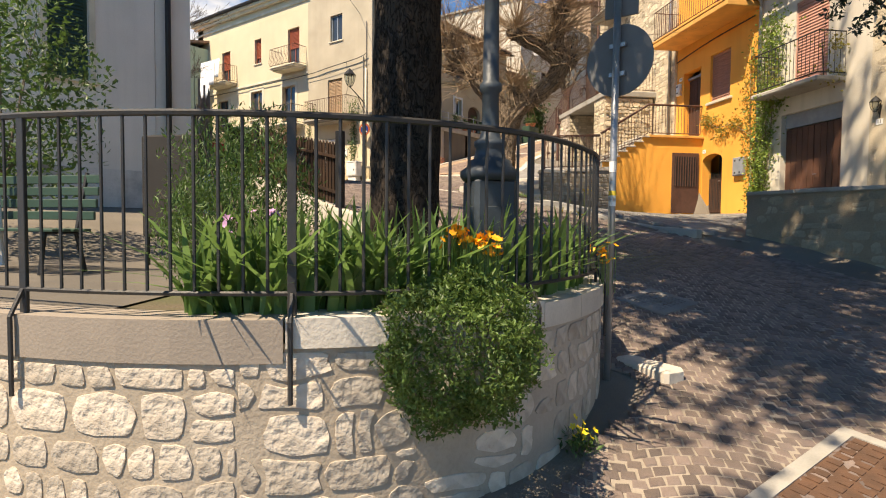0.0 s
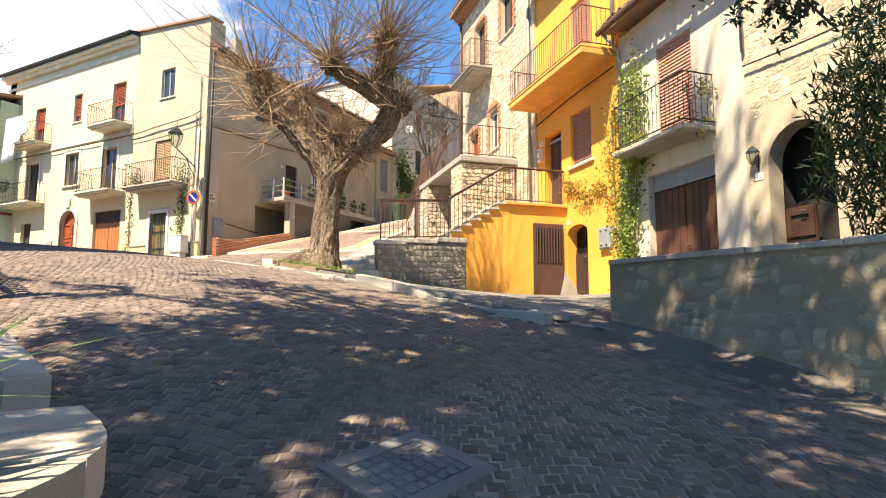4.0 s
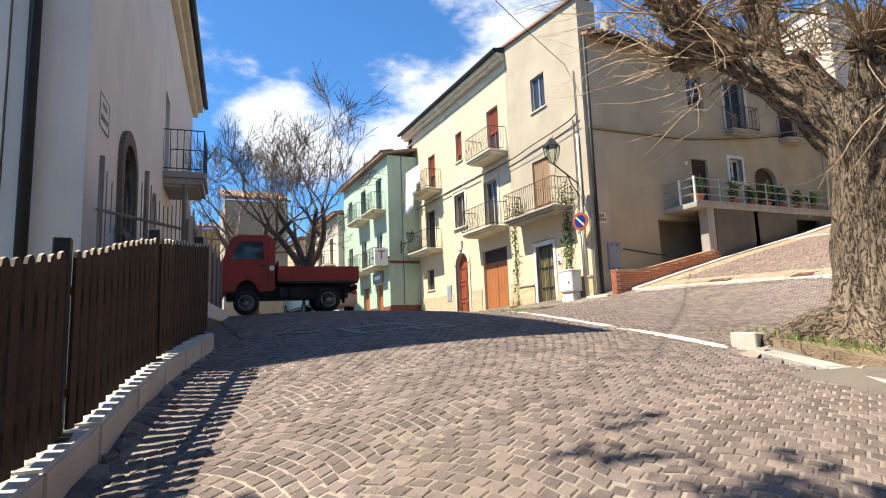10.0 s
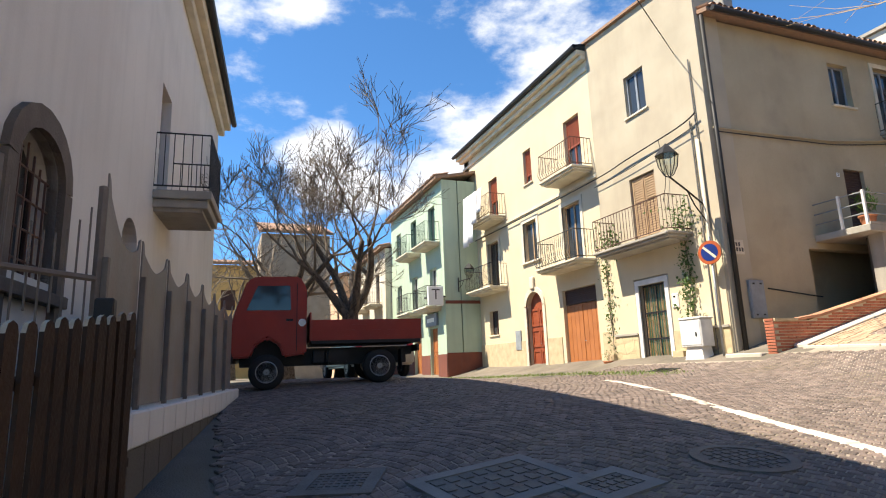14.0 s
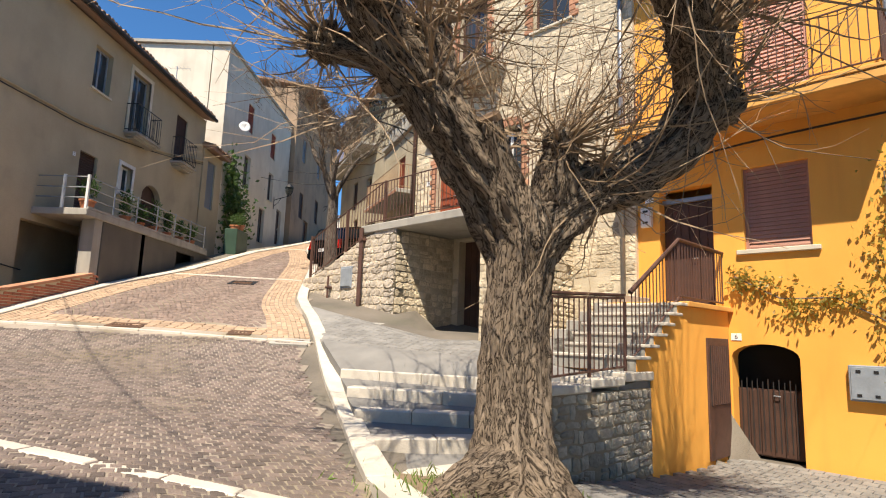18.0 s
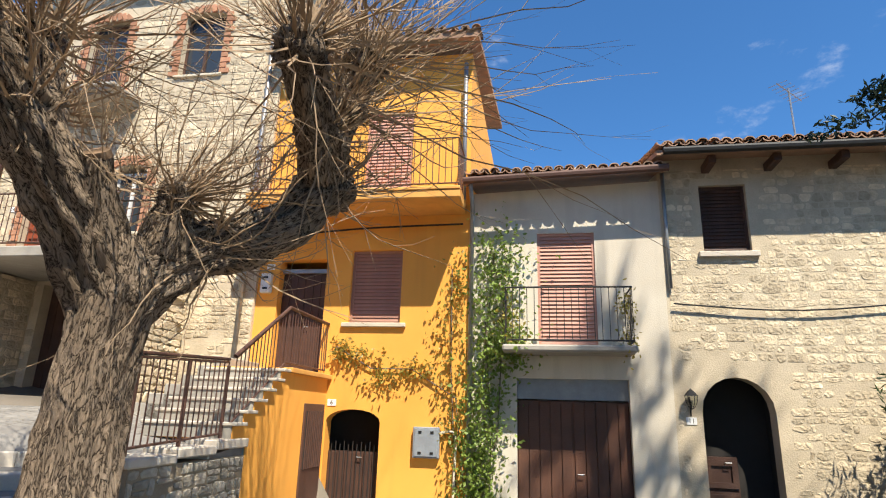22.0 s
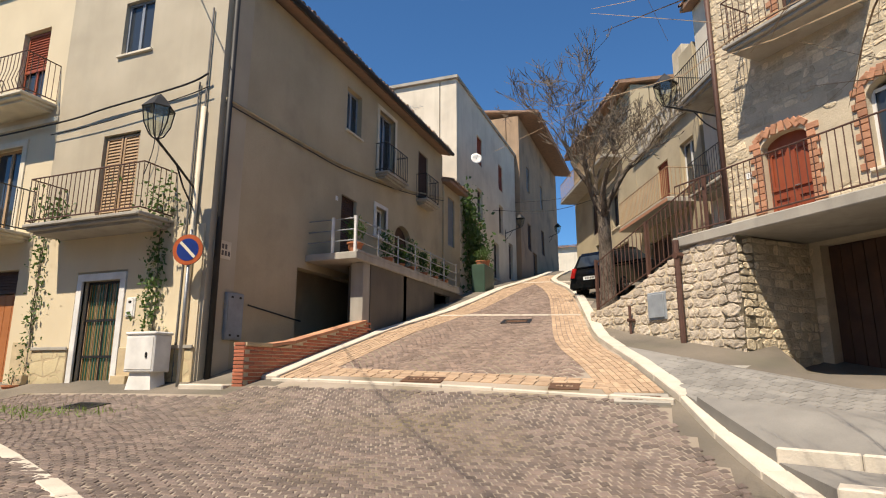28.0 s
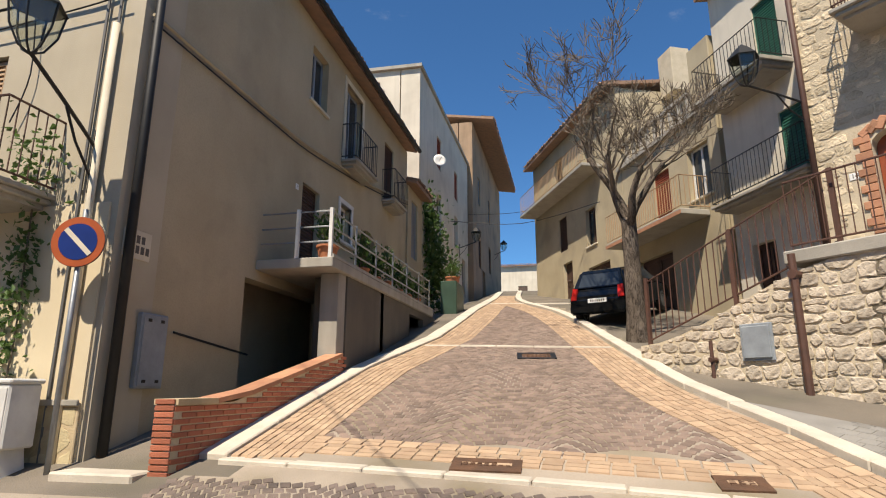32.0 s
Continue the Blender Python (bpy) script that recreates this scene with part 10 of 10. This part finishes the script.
cable("thin dark cable along the street wall", [SIDE.p(20.9, 0.05, 9.3), SIDE.p(24, 0.04, 9.36), SIDE.p(26, 0.04, 9.45), SIDE.p(30, 0.04, 9.98), SIDE.p(33.5, 0.05, 10.66)], 0.014)
for _a, _t in ((-20.85, 11.5), (-21.05, 9.8)):
    cable("grey conduit up the house corner", [FRONT.p(_a, 0.05, 3.5), FRONT.p(_a, 0.05, 7.0), FRONT.p(_a, 0.05, _t)], 0.022, BACKGREY, "pipe")
cable("dark pipe low on the street wall", [SIDE.p(22.0, 0.06, 5.2), SIDE.p(23.9, 0.06, 5.0)], 0.018, DARKM, "pipe")
cable("cable across the sky to the corner house", [(-21.5, 21.0, 12.0), (-16.5, 14.0, 11.3), (-11.0, 6.4, 11.9)], 0.012)
cable("cable down the front wall", [FRONT.p(-22.2, 0.12, 9.7), FRONT.p(-22.1, 0.1, 8.6), FRONT.p(-22.3, 0.1, 7.9)], 0.01)
cable("cable along the stone wall", [ROW.p(-11.1, 0.08, 5.72), ROW.p(-9.0, 0.08, 5.6), ROW.p(-6, 0.08, 5.8), ROW.p(-2, 0.08, 5.7)], 0.015)
cable("pipe under the ochre balcony", [ROW.p(-19.0, 0.08, 7.1), ROW.p(-17.0, 0.1, 7.25), ROW.p(-14.9, 0.1, 7.3)], 0.02)
cable("wire across the steep street", [UP.p(46, 0.1, 14), (-17, 44, 13.4), (-13.8, 40, 13.2)], 0.014)
cable("wire across the steep street", [UP.p(41, 0.1, 12.2), (-17, 40, 11.6), (-13.5, 38, 11.8)], 0.014)
pipe(STONEHOUSE, [SFR.p(-19.35, 0.08, 13.8), SFR.p(-19.35, 0.08, 4.4)], 0.05, GALV)
pipe(STONEHOUSE, [SFR.p(-25.8, 0.1, 13.8), SFR.p(-25.8, 0.1, 6.5)], 0.055, RUSTIRON)
pipe(STONEHOUSE, [ROW.p(-14.9, 0.1, 10.9), ROW.p(-14.9, 0.1, 7.8)], 0.045, GALV)

# gas pipe at the orange wall
cable("pale gas pipe at the foot of the orange wall", [ROW.p(-15.25, 0.06, 3.38), ROW.p(-14.98, 0.06, 3.36), ROW.p(-14.98, 0.06, 2.6), ROW.p(-15.0, 0.06, 1.95)], 0.025, CREAMTRIM, "pipe")


def stone_bench(fr, a0, a1, b, z0, z1, label):
    t = empty("stone_bench", label, "bench")
    bm = bmesh.new()
    fbox(bm, fr, a0 - 0.06, a1 + 0.06, 0.02, b + 0.06, z1 - 0.1, z1, 0.02)
    part("slab", bm, DARKCONC, t)
    bm = bmesh.new()
    fbox(bm, fr, a0, a1, 0.02, b, z0, z1 - 0.1, 0.015)
    part("block", bm, CONCRETE, t)


stone_bench(ROW, -11.85, -11.15, 0.45, 1.7, 2.2, "mossy stone bench with a dark slab top")
stone_bench(ROW, -9.2, -6.8, 0.6, 1.6, 2.25, "long dark stone trough bench by the doorway")


def pot(p, r, label, plant, n, size, seed, tall=0.5):
    t = empty("potted_plant", label, "potted plant")
    bm = bmesh.new()
    lathe(bm, p, [(r * 0.65, 0.0), (r * 0.95, r * 1.25), (r * 1.05, r * 1.3), (r * 1.05, r * 1.5), (r * 0.9, r * 1.5), (r * 0.88, r * 1.35)], 18)
    part("pot", bm, TERRAP, t)
    c = Vector(p) + Vector((0, 0, r * 1.4 + tall * 0.55))
    leaves("foliage", blob_points(c, (r * 1.3, r * 1.3, tall * 0.6), n, seed, 0.2), size, plant, t, seed, 1.0, aspect=0.3)
    bm = bmesh.new()
    tube(bm, [Vector(p) + Vector((0, 0, r)), c + Vector((0.03, 0.02, tall * 0.3))], 0.012, 5, False)
    part("stem", bm, GREYTWIG, t)


for i, (a, b, r, tall) in enumerate(((24.5, 1.15, 0.2, 0.55), (26.3, 1.15, 0.16, 0.7), (27.2, 1.1, 0.15, 0.5), (28.0, 1.12, 0.17, 0.8), (28.9, 1.12, 0.15, 0.6), (29.8, 1.12, 0.15, 0.5), (30.7, 1.12, 0.16, 0.5))):
    pot(SIDE.p(a, b, 6.66), r, "terracotta pot with a leafy plant on the terrace", LEAF, 260, 0.13, 70 + i, tall)
pot(SIDE.p(33.9, 1.5, hill(-19.0, 33.9) + 0.9), 0.2, "terracotta pot with a flowering plant by the street", LEAF, 260, 0.12, 80, 0.4)
pot(SIDE.p(34.5, 1.5, hill(-19.0, 34.5) + 0.9), 0.2, "terracotta pot with a flowering plant by the street", LEAF, 260, 0.12, 81, 0.5)
bm = bmesh.new()
fbox(bm, SIDE, 33.6, 34.9, 1.2, 1.75, hill(-19, 34) - 0.3, hill(-19, 34.5) + 0.9, 0.02)
tagged(obj("plant_stand", bm, GREENMETAL), "green slatted stand carrying flower pots", "plant stand")
pot(ROW.p(-14.2, 0.25, 1.87), 0.13, "small terracotta pot under the vine", LEAF, 80, 0.07, 82, 0.15)
pot(FRONT.p(-25.2, 0.3, 3.3), 0.16, "terracotta pot of a thin climbing rose", LEAF, 60, 0.07, 83, 0.3)


def antenna(p, label):
    t = empty("antenna", label, "antenna")
    bm = bmesh.new()
    tube(bm, [Vector(p), Vector(p) + Vector((0, 0, 1.6))], 0.02, 6)
    part("mast", bm, GALV, t)
    for k in range(7):
        bm = bmesh.new()
        q = Vector(p) + Vector((-0.5 + 0.17 * k, 0, 1.5))
        tube(bm, [q - Vector((0, 0.2, 0)), q + Vector((0, 0.2, 0))], 0.006, 4)
        part("element", bm, GALV, t)
    bm = bmesh.new()
    tube(bm, [Vector(p) + Vector((-0.55, 0, 1.5)), Vector(p) + Vector((0.6, 0, 1.5))], 0.01, 5)
    part("boom", bm, GALV, t)


antenna((-22.0, 33.5, 13.5), "television antenna on the roof of the grey house")
antenna(ROW.p(-8.0, -1.5, 9.2), "television antenna above the tiled roof")


def dish(p, aim, label):
    t = empty("satellite_dish", label, "satellite dish")
    bm = bmesh.new()
    lathe(bm, (0, 0, 0), [(0.02, 0.0), (0.17, 0.03), (0.27, 0.08), (0.275, 0.09), (0.17, 0.042), (0.02, 0.012)], 20)
    bmesh.ops.transform(bm, matrix=Matrix.Translation(p) @ Vector((0, 0, 1)).rotation_difference(Vector(aim)).to_matrix().to_4x4(), verts=bm.verts)
    part("dish", bm, WHITEMETAL, t, smooth=True)
    bm = bmesh.new()
    tube(bm, [Vector(p), Vector(p) + Vector(aim) * 0.35], 0.012, 5)
    part("feed_arm", bm, GALV, t)


dish(UP.p(36.9, 0.5, 13.6), (0.5, -0.85, 0.2), "white satellite dish on the white house wall")


# second building details: right-hand old house balcony and its rail
def gallery():
    t = empty("gallery_balcony", "long balcony with pale rails and a red-painted slab edge", "balcony")
    bm = bmesh.new()
    fbox(bm, RR, -0.6, 3.9, 0.0, 0.95, 9.25, 9.42, 0.02)
    part("slab", bm, CONCRETE, t)
    bm = bmesh.new()
    fbox(bm, RR, -0.62, 3.92, 0.952, 0.97, 9.25, 9.36)
    part("edge_strip", bm, BRICKQ, t, "faded red painted edge")
    rail_run(t, RR, -0.6, 3.9, 0.9, 9.42, 1.0, TANWOOD, 0.13, 0.012)
    side_run(t, RR, -0.6, 0.0, 0.9, 9.42, 1.0, TANWOOD, 0.15, 0.012)
    bm = bmesh.new()
    fbox(bm, RR, 5.6, 13.3, 0.0, 0.9, 13.12, 13.26, 0.02)
    part("slab", bm, CONCRETE, t, "grey upper balcony slab")
    rail_run(t, RR, 5.6, 13.3, 0.85, 13.26, 1.0, TANWOOD, 0.15, 0.01)


gallery()


# green house: painted base, band, shop sign and wall lamp
def green_house_trim():
    t = empty("painted_base", "brown-red painted base band of the green house", "wall base", kind="structure")
    f, s = Fr((0, 19.0), (1, 0), (0, -1)), Fr((-35.3, 0), (0, 1), (1, 0))
    for fr, p, q, z0, z1 in ((f, -44.5, -40.25, 2.9, 4.1), (f, -38.95, -37.65, 2.9, 4.1), (f, -36.45, -35.3, 2.9, 4.1), (s, 19.0, 26.0, 2.9, 4.15), (s, 19.0, 26.0, 6.45, 6.6)):
        bm = bmesh.new()
        fbox(bm, fr, p, q, 0.003, 0.03, z0, z1)
        part("band", bm, REDBASE, t)
    g = empty("shop_sign", "square white hanging sign with a black letter", "shop sign")
    bm = bmesh.new()
    fbox(bm, s, 18.1, 18.85, 0.0, 0.16, 6.35, 7.25, 0.01)
    part("box", bm, PLAINWHITE, g)
    text("letter", "T", s.m(18.47, 0.165, 6.85) @ Matrix.Rotation(math.pi / 2, 4, "X"), 0.7, INK, g)
    bm = bmesh.new()
    fbox(bm, f, -36.1, -35.25, 0.0, 0.8, 6.75, 6.82)
    part("arm", bm, DARKM, g)
    b = empty("shop_board", "small blue and white board over the shop door", "shop sign")
    bm = bmesh.new()
    fbox(bm, f, -37.9, -36.3, 0.02, 0.14, 5.5, 6.1, 0.01)
    part("panel", bm, BLUEGREYW, b)
    bm = bmesh.new()
    fbox(bm, f, -37.6, -36.6, 0.14, 0.15, 5.7, 5.9)
    part("letter_bar", bm, PLAINWHITE, b)


REDBASE = mat("brown_red_base_paint", (0.20, 0.065, 0.04), (0.15, 0.05, 0.035), 1.5, 0.85, 0.1, 50, 0.2, 0.2)
green_house_trim()


# small weed in flower at the foot of the planter, and the street plate on the grey side wall
def wall_foot_plant():
    t = empty("wallflower", "small yellow wallflower growing at the foot of the wall", "flower")
    rng = random.Random(44)
    c = Vector((-1.6, 3.62, hill(-1.6, 3.62)))
    leaves("foliage", [c + Vector((rng.gauss(0, 0.06), rng.gauss(0, 0.06), abs(rng.gauss(0.05, 0.05)))) for _ in range(160)], 0.06, LEAF, t, 3, 0.8, aspect=0.3)
    for _ in range(12):
        bm = bmesh.new()
        p = c + Vector((rng.gauss(0, 0.05), rng.gauss(0, 0.05), rng.uniform(0.1, 0.22)))
        tip = Matrix.Rotation(rng.uniform(-1, 1), 3, "X") @ Matrix.Rotation(rng.uniform(-1, 1), 3, "Y")
        for k in range(5):
            an = math.tau * k / 5
            o, q = tip @ Vector((math.cos(an), math.sin(an), 0.3)), tip @ Vector((-math.sin(an), math.cos(an), 0))
            bm.faces.new([bm.verts.new(p + w) for w in (Vector((0, 0, 0)), o * 0.016 + q * 0.01, o * 0.028, o * 0.016 - q * 0.01)])
        part("flower", bm, FLOWERY, t)


wall_foot_plant()


def side_plate():
    t = empty("street_sign", "pale marble street plate on the grey side wall", "street sign")
    bm = bmesh.new()
    fbox(bm, SIDE, PA0, PA1, 0.0, 0.02, PZ0, PZ1, 0.004)
    part("plate", bm, CREAMTRIM, t)
    for r, n in ((0.68, 3), (0.32, 5)):
        for k in range(n):
            bm = bmesh.new()
            c = (PA0 + PA1) / 2 + (k - (n - 1) / 2) * 0.09
            z = PZ0 + (PZ1 - PZ0) * r
            fbox(bm, SIDE, c - 0.03, c + 0.03, 0.021, 0.024, z - 0.05, z + 0.05)
            part("letter_bar", bm, INK, t)


PA0, PA1, PZ0, PZ1 = 20.94, 21.42, 6.06, 6.43
side_plate()


cobbles()


# set every empty at the foot of its thing
def settle():
    bpy.context.view_layer.update()
    for ob in [o for o in scene.objects if o.parent is None and o.type == "EMPTY"]:
        kids = [c for c in ob.children_recursive if c.type == "MESH" and len(c.data.vertices)]
        if not kids:
            continue
        lo, hi = Vector((1e9,) * 3), Vector((-1e9,) * 3)
        for c in kids:
            for q in c.bound_box:
                w = c.matrix_world @ Vector(q)
                lo, hi = Vector(map(min, lo, w)), Vector(map(max, hi, w))
        ob.location = ((lo.x + hi.x) / 2, (lo.y + hi.y) / 2, lo.z)
        for c in ob.children:
            c.matrix_parent_inverse = Matrix.Translation(-ob.location)


settle()
